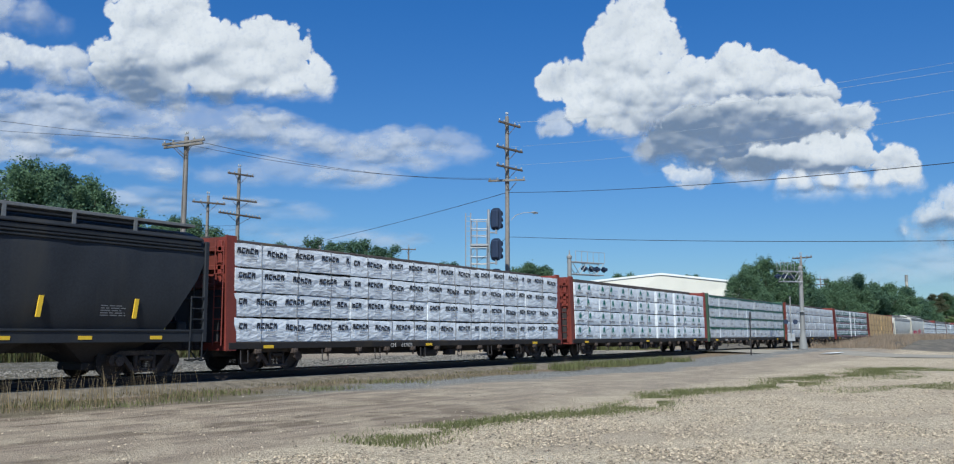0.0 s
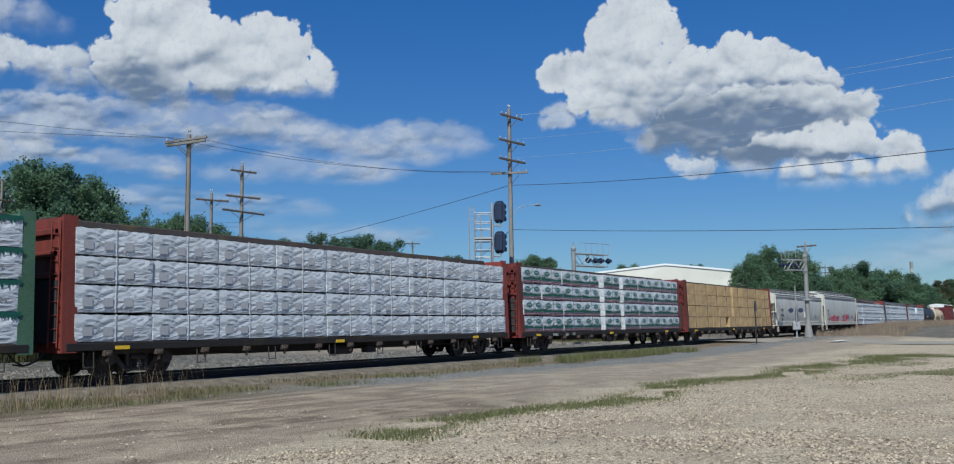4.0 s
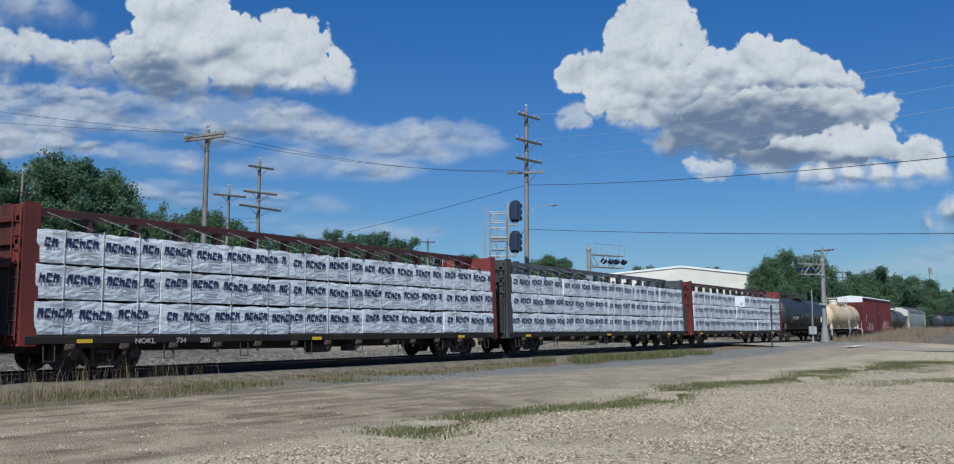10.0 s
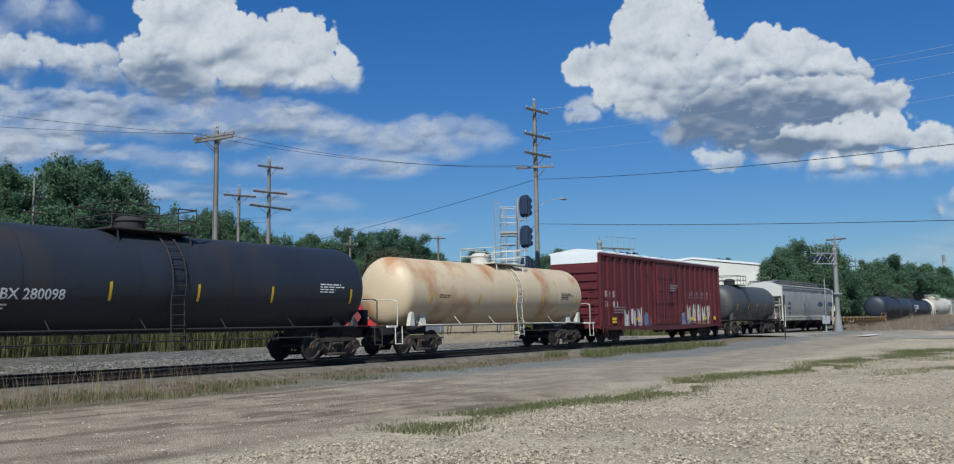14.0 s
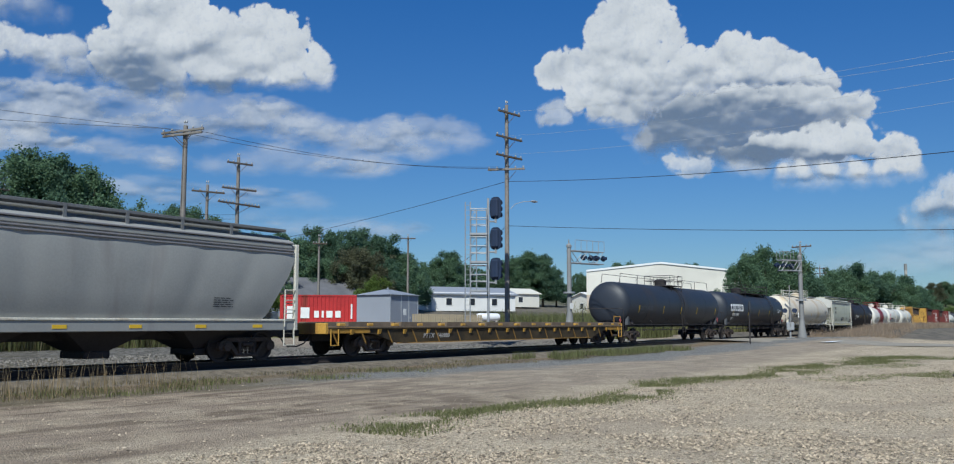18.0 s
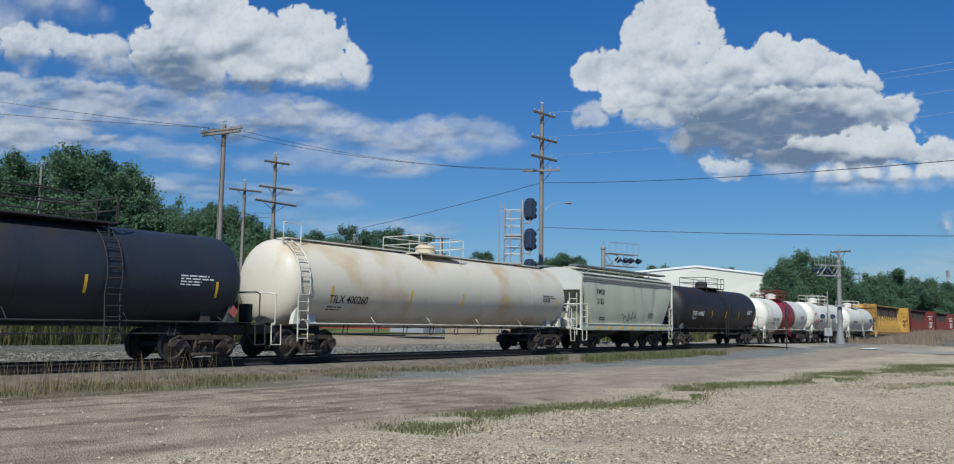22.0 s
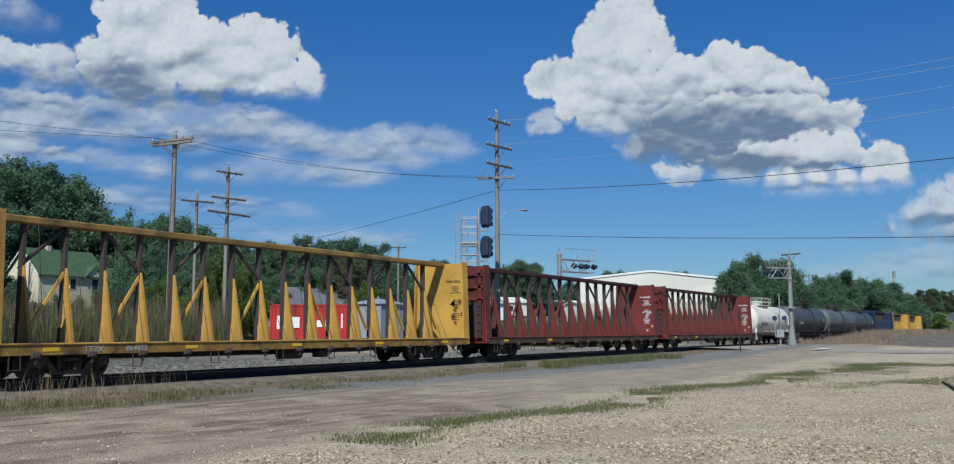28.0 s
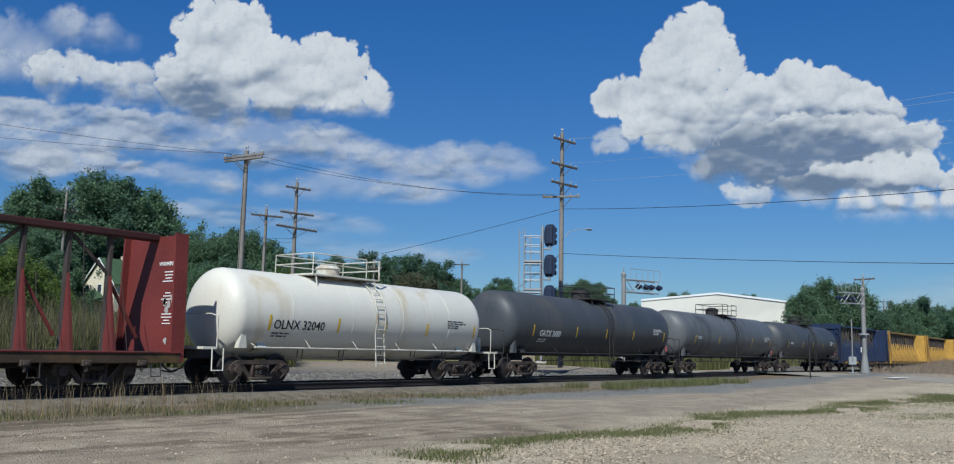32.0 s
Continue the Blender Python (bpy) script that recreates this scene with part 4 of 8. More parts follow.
            part("reflective_strip", s, M["reflect"], body)
    mk = Shape()
    rr = radius + 0.009

    def patch(sh, x0, x1, z0, z1):
        aa = [math.asin(max(-1, min(1, (z - zc) / rr))) for z in (z0, (z0 + z1) / 2, z1)]
        for a, b in zip(aa, aa[1:]):
            sh.face([(x0, -rr * math.cos(a), zc + rr * math.sin(a)), (x1, -rr * math.cos(a), zc + rr * math.sin(a)), (x1, -rr * math.cos(b), zc + rr * math.sin(b)), (x0, -rr * math.cos(b), zc + rr * math.sin(b))])

    for x0, x1, z0, z1 in small_print(marks[1] if marks else -h + 2.2, (marks[2] if marks else zc) - 0.12, 1.1, 2, 0.04, 0.09, len(name)) + small_print(h - 2.6, zc + 0.1, 1.2, 4, 0.04, 0.085, 5):
        patch(mk, x0, x1, z0, z1)
    tagged(part("marking", mk, M[mark_paint], body), kind="stuff")
    if grey_patch:
        g = Shape()
        patch(g, h - 2.1, h - 0.95, zc - 0.35, zc + 0.15)
        part("data_panel", g, M["grey_mark"], body)
    if marks:
        text, mx, mz, mh = marks
        t = letters(text, mh, M[mark_paint], body, mx, 0, mz, squeeze=0.95)
        for v in t.data.vertices:
            z = v.co.z
            rim = math.sqrt(max(0.01, radius ** 2 - (z - zc) ** 2))
            v.co.y = -rim - 0.012 + (v.co.y * 0.5)
    if iron == "under":
        part("placard", Shape().plate([(h - 0.55, 1.28), (h - 0.36, 1.47), (h - 0.55, 1.66), (h - 0.74, 1.47)], -1.30, -1.285), M["placard"], car, "red and white diamond placard")
    coupler(car, h + 0.75)
    return car, h, patch


def press(v, y):
    v.co.y = y


SIDES = {}


def hopper_car(name, label, s0, s1, paint, bays=4, top=4.62, iron=None, marks=None, mark_paint="dark_mark", trough=True):
    """Covered hopper: bowed steel sides, sloped end sheets, hopper outlets below."""
    car, h = new_car(name, label, s0, s1)
    p = M[paint]
    im = M[iron] if iron else p
    hb = h - 1.5
    prof = [(-1.40, 1.25), (-1.50, 1.55), (-1.56, 2.1), (-1.58, 2.8), (-1.56, 3.4), (-1.52, top - 0.62), (-1.38, top - 0.40), (-0.7, top - 0.16), (0, top - 0.1)]
    full = prof + [(-y, z) for y, z in reversed(prof[:-1])]
    # the end sheets slope inwards towards the bays
    reach = lambda z: float(np.interp(z, (1.25, 1.55, 2.1, 2.8, 3.4, 9), (hb - 0.35, hb - 0.1, hb + 0.25, hb + 0.75, hb + 1.05, hb + 1.05)))
    body = Shape()
    rings = []
    panels = max(5, round(hb * 2 / 1.75))
    n = panels * 10
    rb_ = random.Random(int(s0))
    dents = [rb_.uniform(0.016, 0.042) for _ in range(panels + 1)]

    def bow_at(u, z):
        k = max(0.0, min(0.9999, u)) * panels
        return dents[int(k)] * (1 - abs(math.cos(math.pi * (k % 1))) ** 5) * float(np.interp(z, (1.25, 1.6, 2.1, 3.4, top - 0.6), (0.1, 0.4, 1, 1, 0.1)))

    def side_y(x, z):
        return float(-np.interp(z, (1.25, 1.55, 2.1, 2.8, 3.4), (1.40, 1.50, 1.56, 1.58, 1.56))) - bow_at((x / reach(z) + 1) / 2, z)

    for i in range(n + 1):
        u = i / n
        rings.append([((2 * u - 1) * reach(z), y - (bow_at(u, z) if y < -1.3 and z < top - 0.5 else 0), z) for y, z in full])
    body.loft(rings, smooth=True)
    shell = part("hopper_body", body, p, car)
    SIDES[shell.name] = side_y
    for sg in (-1, 1):
        xe = sg * (hb + 1.05)
        fullt = [(y, z) for y, z in full if z >= 3.4]
        part("end_hood", Shape().prism([(-1.55, 3.05)] + fullt + [(1.55, 3.05)], *sorted((xe - sg * 0.04, xe + sg * 0.05))), M["end_white"] if iron else p, shell, "pale plate closing the upper end")
        for sy in (-1, 1):
            part("end_post", Shape().box(*sorted((xe - sg * 0.02, xe + sg * 0.14)), *sorted((sy * 1.60, sy * 1.50)), 0.98, top - 0.5, 0.02), im, car)
        f = Shape()
        f.box(*sorted((xe - sg * 0.45, xe + sg * 0.14)), -1.5, 1.5, 1.0, 1.08, 0.01)
        f.tube((xe + sg * 0.1, -1.5, 2.3), (xe + sg * 0.1, 1.5, 2.3), 0.04, 5)
        f.tube((xe, -0.5, 1.0), (xe - sg * 0.5, -0.5, 2.5), 0.06, 5).tube((xe, 0.5, 1.0), (xe - sg * 0.5, 0.5, 2.5), 0.06, 5)
        part("end_frame", f, im, car)
        lad = Shape()
        x0, x1 = xe - sg * 0.02, xe - sg * 0.48
        lad.pipe([(x0, -1.60, 2.32), (x1, -1.60, 2.32), (x1, -1.60, 1.1)], 0.024)
        for z in (1.35, 1.66, 1.98):
            lad.tube((x0, -1.60, z), (x1, -1.60, z), 0.018, 5)
        lad.pipe([(x0, -1.58, 1.0), (x0, -1.58, 0.48), (x1, -1.58, 0.48), (x1, -1.58, 1.0)], 0.022)
        part("ladder", lad, im, car)
        part("ladder", ladder_shape(xe + sg * 0.16, -1.35, 0.75, 2.9, 0.44, 0.34, "y"), im, car)
        part("brake_box", Shape().box(*sorted((xe - sg * 0.05, xe - sg * 0.4)), -0.9, -0.3, 1.1, 1.6, 0.04), im, car)
        add_truck(car, sg * (h - 2.1))
    bs = Shape().lathe([(-h - 0.02, 0.28), (-h + 0.02, 0.28)], 16, y=0.4, z=2.1)
    bs.box(-h + 0.1, -h + 0.7, -0.7, 0.2, 1.1, 1.5, 0.04)
    part("brake_wheel", bs, im, car)
    part("side_sill", Shape().box(-hb - 1.05, hb + 1.05, -1.57, -1.45, 0.98, 1.30, 0.02).box(-hb - 1.05, hb + 1.05, 1.45, 1.57, 0.98, 1.30, 0.02), p, car)
    part("sill_lip", Shape().box(-hb - 1.05, hb + 1.05, -1.60, -1.40, 1.28, 1.35, 0.015), im, car)
    part("top_rail", Shape().box(-hb - 0.9, hb + 0.9, -1.57, -1.42, top - 0.66, top - 0.52, 0.02), p, car)
    for z in (top - 0.84, top - 0.74, top - 0.50):
        part("eave_rib", Shape().box(-hb - 0.95, hb + 0.95, -1.60, -1.40, z, z + 0.05, 0.01), M["hopper_eave"] if iron else p, car)
    w = 2 * hb / bays
    for i in range(bays):
        x0, x1 = -hb + i * w + 0.1, -hb + (i + 1) * w - 0.1
        xc = (x0 + x1) / 2
        b = Shape()
        b.loft([[(x0, -1.42, 1.25), (x1, -1.42, 1.25), (x1, 1.42, 1.25), (x0, 1.42, 1.25)], [(xc - 0.35, -0.55, 0.42), (xc + 0.35, -0.55, 0.42), (xc + 0.35, 0.55, 0.42), (xc - 0.35, 0.55, 0.42)]])
        # dark steel in place of body paint: the shade below the hopper is coloured in
        ch = part("hopper_chute", b, p if i % 2 < 0 else M["under"], car)
        part("outlet_gate", Shape().box(xc - 0.40, xc + 0.40, -0.6, 0.6, 0.22, 0.43, 0.03), M["under"], ch)
    part("center_sill", Shape().box(-h + 0.2, h - 0.2, -0.3, 0.3, 0.72, 1.05, 0.02), M["under"], car)
    if trough:
        rb = Shape()
        for sy in (-1, 1):
            rb.box(-hb - 0.9, hb + 0.9, sy * 0.97 - 0.28, sy * 0.97 + 0.28, top - 0.06, top + 0.03, 0.01)
        part("running_board", rb, M["board_steel"], car, "dull galvanised running boards")
        for sy in (-1.24, 1.24):
            cm = Shape().box(-0.05, 0.05, sy - 0.02, sy + 0.02, top - 0.38, top + 0.02).mesh("board_bracket", M["board_steel"])
            for k in range(int(hb * 2 / 1.9) + 1):
                part("board_bracket", cm, None, car).location.x = -hb + 0.2 + k * 1.9
        part("hatch", Shape().box(-hb + 0.5, hb - 0.5, -0.5, 0.5, top - 0.12, top + 0.03, 0.04), p, car)
    rows = small_print(hb - 2.4, 2.0, 1.0, 5, 0.026, 0.065, 3) + small_print(-hb + 0.9, 1.68, 0.9, 2, 0.06, 0.11, 4)
    flush = lambda ob: [press(v, side_y(v.co.x, v.co.z) - 0.012 + (v.co.y + 1.588) * 0.3) for v in ob.data.vertices]
    flush(bars(rows, M[mark_paint], shell, -1.585))
    if marks:
        for text, mx, mz, mh in marks:
            flush(letters(text, mh, M[mark_paint], shell, mx, -1.588, mz))
    tape = Shape().box(0, 0.4, -1.582, -1.565, 1.07, 1.17).mesh("reflective_strip", M["reflect"])
    for i in range(7):
        part("reflective_strip", tape, None, car).location.x = -hb + 0.6 + i * (2 * hb - 1.4) / 6
    coupler(car, h)
    return car, h, shell

# ---- the train, car by car, in metres along the track at the start ----
car, h, sh = hopper_car("covered_hopper", "black covered hopper car with hopper bays beneath", 0.6, 18.3, "hopper_black", 4, 4.52, mark_paint="grey_mark")
for x in (-6.2, -3.4, 0.2, 3.1, 5.9):
    part("reflective_strip", Shape().plate([(x, 1.65), (x + 0.12, 1.65), (x + 0.2, 2.2), (x + 0.08, 2.2)], -1.64, -1.60), M["reflect"], sh)
ROW = lambda *cuts: list(zip(cuts, cuts[1:]))
ARB = dict(kind="blocks", wrap="wrap", tiers=4, height=0.80, spans=[ROW(-10.95, -5.4, -0.6, 3.4, 7.55, 10.95)], strap="strap_mid")
c1, h1 = centerbeam("centerbeam_flatcar", "red centerbeam car of white-wrapped lumber with dark printed blocks", 19.0, 41.3, "oxide_bright", ARB, sill_text=(("CN", -3.1), ("617075", -2.4)))
centerbeam("centerbeam_flatcar", "orange-red centerbeam car of white lumber bundles with green tree prints", 42.7, 64.7, "oxide_bright",
           dict(kind="trees", wrap="wrap", tiers=4, height=0.78, spans=[ROW(-10.6, -7.5, -4.7, -1.89, 0.92) + ROW(1.28, 4.25) + ROW(4.62, 7.69, 10.6)], strap="strap_mid"))
centerbeam("centerbeam_flatcar", "green centerbeam car of silver lumber bundles edged in green", 65.3, 87.5, "green_paint",
           dict(kind="green_band", wrap="wrap_grey", tiers=4, height=0.80, lengths=(2.5,) * 9, strap="strap_mid"), sill_text=(("GCOL", -7.4), ("730", -5.95), ("755", -5.3)))
centerbeam("centerbeam_flatcar", "red centerbeam car of shiny grey-white wrapped lumber", 88.5, 110.6, "oxide_bright",
           dict(kind="stripes", wrap="wrap_grey", tiers=4, height=0.78, lengths=(2.5,) * 9, strap="strap_pale"))
centerbeam("centerbeam_flatcar", "red centerbeam car of white lumber bundles printed with green forest", 111.9, 133.3, "oxide",
           dict(kind="forest", wrap="wrap_grey", tiers=4, height=0.80, spans=[ROW(-10.5, -8.6, -6.37, -4.11, -1.84) + ROW(-1.30, 0.88) + ROW(1.42, 3.65, 5.98, 8.2, 10.45)], strap="strap_mid"), sill_text=(("DWC", -7.6), ("626", -6.25), ("897", -5.45)))
centerbeam("centerbeam_flatcar", "dark red centerbeam car loaded with bare tan lumber stacks", 134.7, 156.3, "oxide",
           dict(kind="none", wrap="kraft", tiers=4, height=0.80, spans=[ROW(-10.5, -7.75, -5.24, -2.35) + ROW(-1.42, 1.51, 4.48, 7.37, 10.4), ROW(-10.5, -7.75, -5.24, -3.1, -0.67) + ROW(-0.12, 2.35, 5.01, 7.45, 10.4)], strap="strap"))
car, h, sh = hopper_car("covered_hopper", "light grey covered hopper car with bowed sides", 156.9, 176.4, "hopper_grey", 4, 4.34, "cream",
                        [("CPCX", -7.7, 2.30, 0.26), ("814968", -7.75, 1.84, 0.26)])
car, h, sh = hopper_car("covered_hopper", "light grey covered hopper car with pink graffiti", 177.0, 195.9, "hopper_grey", 4, 4.72, "cream",
                        [("WLPX", -7.9, 2.46, 0.24), ("10245", -7.9, 2.04, 0.24)])
WLPX = (sh, h)
ARB3 = dict(kind="blocks_big", wrap="wrap", tiers=3, height=0.92, lengths=(3.7, 5.0, 3.7, 5.0, 3.7), chord=True, strap="strap_pale")
centerbeam("centerbeam_flatcar", "red centerbeam car of loosely wrapped white lumber bundles below its beam", 196.9, 218.3, "oxide", ARB3, sill_text=(("NOKL", -7.6), ("734", -6.25), ("280", -5.4)))
centerbeam("centerbeam_flatcar", "grey centerbeam car of loosely wrapped white lumber bundles below its beam", 219.5, 241.2, "grey_car", dict(ARB3, lengths=(5.0, 5.0, 3.7, 3.7, 3.7)))
centerbeam("centerbeam_flatcar", "red centerbeam car, white bundles, gap in top tier", 242.7, 264.2, "oxide", dict(ARB3, spans=[ROW(-10.4, -6.2, -1.3, 3.9, 7.4, 10.4), ROW(-10.4, -6.2, -1.3, 3.9, 7.4, 10.4), ROW(-10.4, -6.2, -1.45) + ROW(0.85, 2.1, 5.4, 7.8, 10.4)]))
TCBX = tank_car("tank_car", "black tank car with white lettering and yellow strips", 265.8, 281.6, "black_tank", zc=2.5, marks=("TCBX 280098", -5.9, 1.95, 0.28), ladder_at=-0.6, walk_from=-1.6, walk_to=1.2, dome_at=-0.4)
tank_car("tank_car", "cream tank car with rust along the top", 283.6, 298.3, "cream_tank", 1.40, 2.48, "cream", marks=None, mark_paint="dark_mark", ladder_at=0.6, dome_at=-0.9)
BOX = (299.6, 317.8)
tank_car("tank_car", "faded grey-black tank car with yellow strips", 320.6, 331.8, "grey_tank", 1.38, 2.38, marks=("GATX 37302", -4.6, 2.15, 0.24), mark_paint="faint_mark", ladder_at=-2.0, walk_from=-0.8, walk_to=1.2)
car, h, sh = hopper_car("covered_hopper", "mid grey covered hopper car with cream end ironwork", 332.3, 350.3, "hopper_mid", 4, 4.38, "cream", [("CHVX", -7.1, 2.32, 0.25), ("896008", -7.2, 1.92, 0.25)])
FLAT = (351.7, 377.3)
tank_car("tank_car", "long black tank car with guard rails on top", 378.2, 396.4, "black_tank", 1.42, 2.40, marks=("GATX 66232", -6.9, 2.05, 0.28), mark_paint="faint_mark", ladder_at=0.4, walk_from=-0.9, walk_to=1.5, dome_at=-0.3, long_rail=True)
PROX = tank_car("tank_car", "long black tank car with a white word mark", 397.8, 416.1, "black_tank", 1.42, 2.40, marks=("PROX 93998", -7.4, 1.80, 0.25), ladder_at=4.2, walk_from=-6.5, walk_to=0.5, dome_at=-5.9)
tank_car("tank_car", "long ivory tank car with ochre stains", 417.6, 436.3, "ivory_tank", 1.5, 2.50, "cream", marks=("TILX 400260", -7.4, 1.86, 0.28), mark_paint="dark_mark", ladder_at=-8.9, walk_from=-1.5, walk_to=1.5, dome_at=0.1, dome="own", long_walk=True, plat_at=-0.5)
car, h, sh = hopper_car("covered_hopper", "short pale grey-green covered hopper with cream end platform", 437.0, 449.4, "hopper_olive", 2, 4.34, "cream", [("FMSX", -4.2, 2.86, 0.30), ("3183", -4.2, 2.36, 0.30)])
FMSX = (sh, h)
tank_car("tank_car", "brown-black tank car with yellow strips", 450.9, 465.9, "brown_tank", 1.54, 2.41, marks=("TILX 318482", -5.8, 2.0, 0.28), ladder_at=0.4, walk_from=-2.4, walk_to=1.2, dome_at=-0.8)
tank_car("tank_car", "white tank car with a broad dark red band", 468.05, 480.7, "white_tank", 1.45, 2.23, "cream", band=(-1.8, 1.9, "band"), marks=("UTLX 11203", -4.35, 1.86, 0.23), mark_paint="dark_mark", ladder_at=-0.2, walk_from=-1.2, walk_to=1.5, dome_at=0.0, iron2="band", dome="own")
GRAF = tank_car("tank_car", "white tank car with cream ironwork", 482.2, 494.8, "white_tank", 1.40, 2.36, "cream", marks=("GATX 60780", -4.4, 1.90, 0.25), mark_paint="dark_mark", ladder_at=0.1, walk_from=-2.4, walk_to=1.0, dome_at=-0.9, dome="own")
tank_car("tank_car", "white tank car with a grey data panel", 496.8, 509.4, "white_tank", 1.38, 2.30, "cream", marks=("UTLX 66901", -4.2, 1.95, 0.25), mark_paint="dark_mark", ladder_at=-0.2, walk_from=-1.6, walk_to=0.9, dome_at=-0.6, dome="own", grey_patch=True)
YEL = centerbeam("centerbeam_flatcar", "empty yellow centerbeam car with open posts and gussets", 511.2, 532.65, "yellow", sill_text=(("TTZX", -8.2), ("864453", -6.9)))
RED1 = centerbeam("centerbeam_flatcar", "empty dark red centerbeam car with open posts", 534.4, 555.85, "oxide")
RED2 = centerbeam("centerbeam_flatcar", "empty dark red centerbeam car with warning text on its end", 557.85, 579.25, "oxide")
tank_car("tank_car", "white tank car with cream ladder and guard rail", 580.95, 594.0, "white_tank", 1.42, 2.22, "cream", marks=("OLNX 32040", -4.85, 1.74, 0.30), mark_paint="dark_mark", ladder_at=-0.2, walk_from=-2.7, walk_to=0.6, dome_at=-1.1, dome="dark")
tank_car("tank_car", "dark grey tank car with pale lettering", 595.8, 612.6, "grey_tank", 1.46, 2.46, marks=("GATX 3680", -6.0, 1.90, 0.28), ladder_at=0.6, dome_at=-0.6)
tank_car("tank_car", "grey tank car with an arched ladder", 614.2, 631.3, "pale_tank", 1.46, 2.46, ladder_at=0.2, dome_at=-0.6)
tank_car("tank_car", "grey-black tank car with guard rails", 632.8, 648.8, "grey_tank", 1.46, 2.46, ladder_at=0.6, dome_at=-0.6)
BLUE = centerbeam("centerbeam_flatcar", "empty dark blue centerbeam car", 650.3, 670.0, "blue_paint")
centerbeam("centerbeam_flatcar", "empty weathered yellow centerbeam car", 671.3, 692.8, "yellow")
centerbeam("centerbeam_flatcar", "empty weathered yellow centerbeam car", 694.3, 716.0, "yellow")


def boxcar(s0, s1):
    car, h = new_car("boxcar", "dark red ribbed boxcar with graffiti and a white roof", s0, s1)
    p = M["box_red"]
    zb, zt = 0.80, 4.84
    part("body", Shape().prism([(-1.46, zb), (-1.46, zt), (1.46, zt), (1.46, zb)], -h + 0.05, h - 0.05), p, car)
    rf = Shape().prism([(-1.56, zt), (-1.56, zt + 0.08), (0, zt + 0.26), (1.56, zt + 0.08), (1.56, zt)], -h, h)
    roof = part("roof", rf, M["roof_white"], car, "white galvanised roof")
    rr = Shape()
    for i in range(13):
        x = -h + 0.5 + i * (2 * h - 1) / 12
        rr.prism([(-1.55, zt + 0.08), (-1.55, zt + 0.13), (0, zt + 0.31), (1.55, zt + 0.13), (1.55, zt + 0.08), (0, zt + 0.26)], x - 0.05, x + 0.05)
    part("roof_rib", rr, M["roof_white"], roof)
    part("eave", Shape().box(-h, h, -1.57, -1.46, zt - 0.16, zt + 0.02, 0.02), p, car)
    part("side_sill", Shape().plate([(-h, zb + 0.1), (h, zb + 0.1), (h, zb - 0.05), (h * 0.2, zb - 0.2), (-h * 0.2, zb - 0.2), (-h, zb - 0.05)], -1.52, -1.44), p, car)
    rib = Shape().prism([(-1.46, zb + 0.1), (-1.56, zb + 0.16), (-1.56, zt - 0.2), (-1.46, zt - 0.14)], -0.055, 0.055).mesh("rib", p)
    w = (h - 1.9 - 0.2) / 8
    for i in range(9):
        for sg in (-1, 1):
            o = part("rib", rib, None, car)
            o.location.x = sg * (h - 0.12 - i * w)
    d = Shape().box(-1.62, 1.62, -1.54, -1.46, zb + 0.12, zt - 0.32, 0.02)
    door = part("door", d, p, car, "dark red sliding door")
    for x in (-1.55, -0.75, 0.0, 0.75, 1.55):
        part("door_post", Shape().box(x - 0.045, x + 0.045, -1.60, -1.54, zb + 0.2, zt - 0.4, 0.01), p, door)
    for z in (1.45, 2.2, 2.95, 3.7):
        part("door_rail", Shape().box(-1.55, 1.55, -1.575, -1.54, z, z + 0.10, 0.01), p, door)
    part("lock_rod", Shape().tube((-0.4, -1.62, 1.2), (-0.4, -1.62, 4.3), 0.025, 6).tube((0.9, -1.62, 1.2), (0.9, -1.62, 4.3), 0.025, 6).tube((-0.4, -1.63, 2.3), (0.9, -1.63, 2.3), 0.02, 6), p, door)
    for sg in (-1, 1):
        end = part("end_wall", Shape().box(*sorted((sg * (h - 0.05), sg * (h + 0.01))), -1.45, 1.45, zb, zt), p, car)
        n = 7
        corr = Shape().prism([(-1.42, 0), (1.42, 0), (1.42, 0.30), (-1.42, 0.30)], *sorted((sg * h, sg * (h + 0.09)))).mesh("corrugation", p)
        for i in range(n):
            part("corrugation", corr, None, end).location.z = zb + 0.3 + i * (zt - zb - 0.9) / n
        if sg < 0:
            part("end_cap", Shape().box(-h - 0.03, -h + 0.02, -1.44, 1.44, zt - 0.52, zt + 0.02), M["roof_white"], end, "white band at the top of the end")
        part("ladder", ladder_shape(sg * (h + 0.12), -1.3, 0.6, 2.9, 0.42, 0.34, "y"), p, car)
        part("ladder", ladder_shape(sg * (h - 0.35) - 0.22, -1.6, 0.55, 2.9, 0.44, 0.34), p, car)
        add_truck(car, sg * (h - 2.3))
    letters("BN", 0.34, M["spray_pale"], car, -8.42, -1.475, 2.48)
    letters("SF", 0.34, M["spray_pale"], car, -7.48, -1.475, 2.48)
    letters("761", 0.32, M["spray_pale"], car, -8.46, -1.475, 1.95)
    letters("853", 0.32, M["spray_pale"], car, -7.50, -1.475, 1.95)
    lg = Shape()
    for k in range(4):
        x = 3.55 + k * 0.92
        lg.face([(x, -1.475, 2.72), (x + 0.52, -1.475, 2.72), (x + 0.62, -1.475, 3.0), (x + 0.1, -1.475, 3.0)])
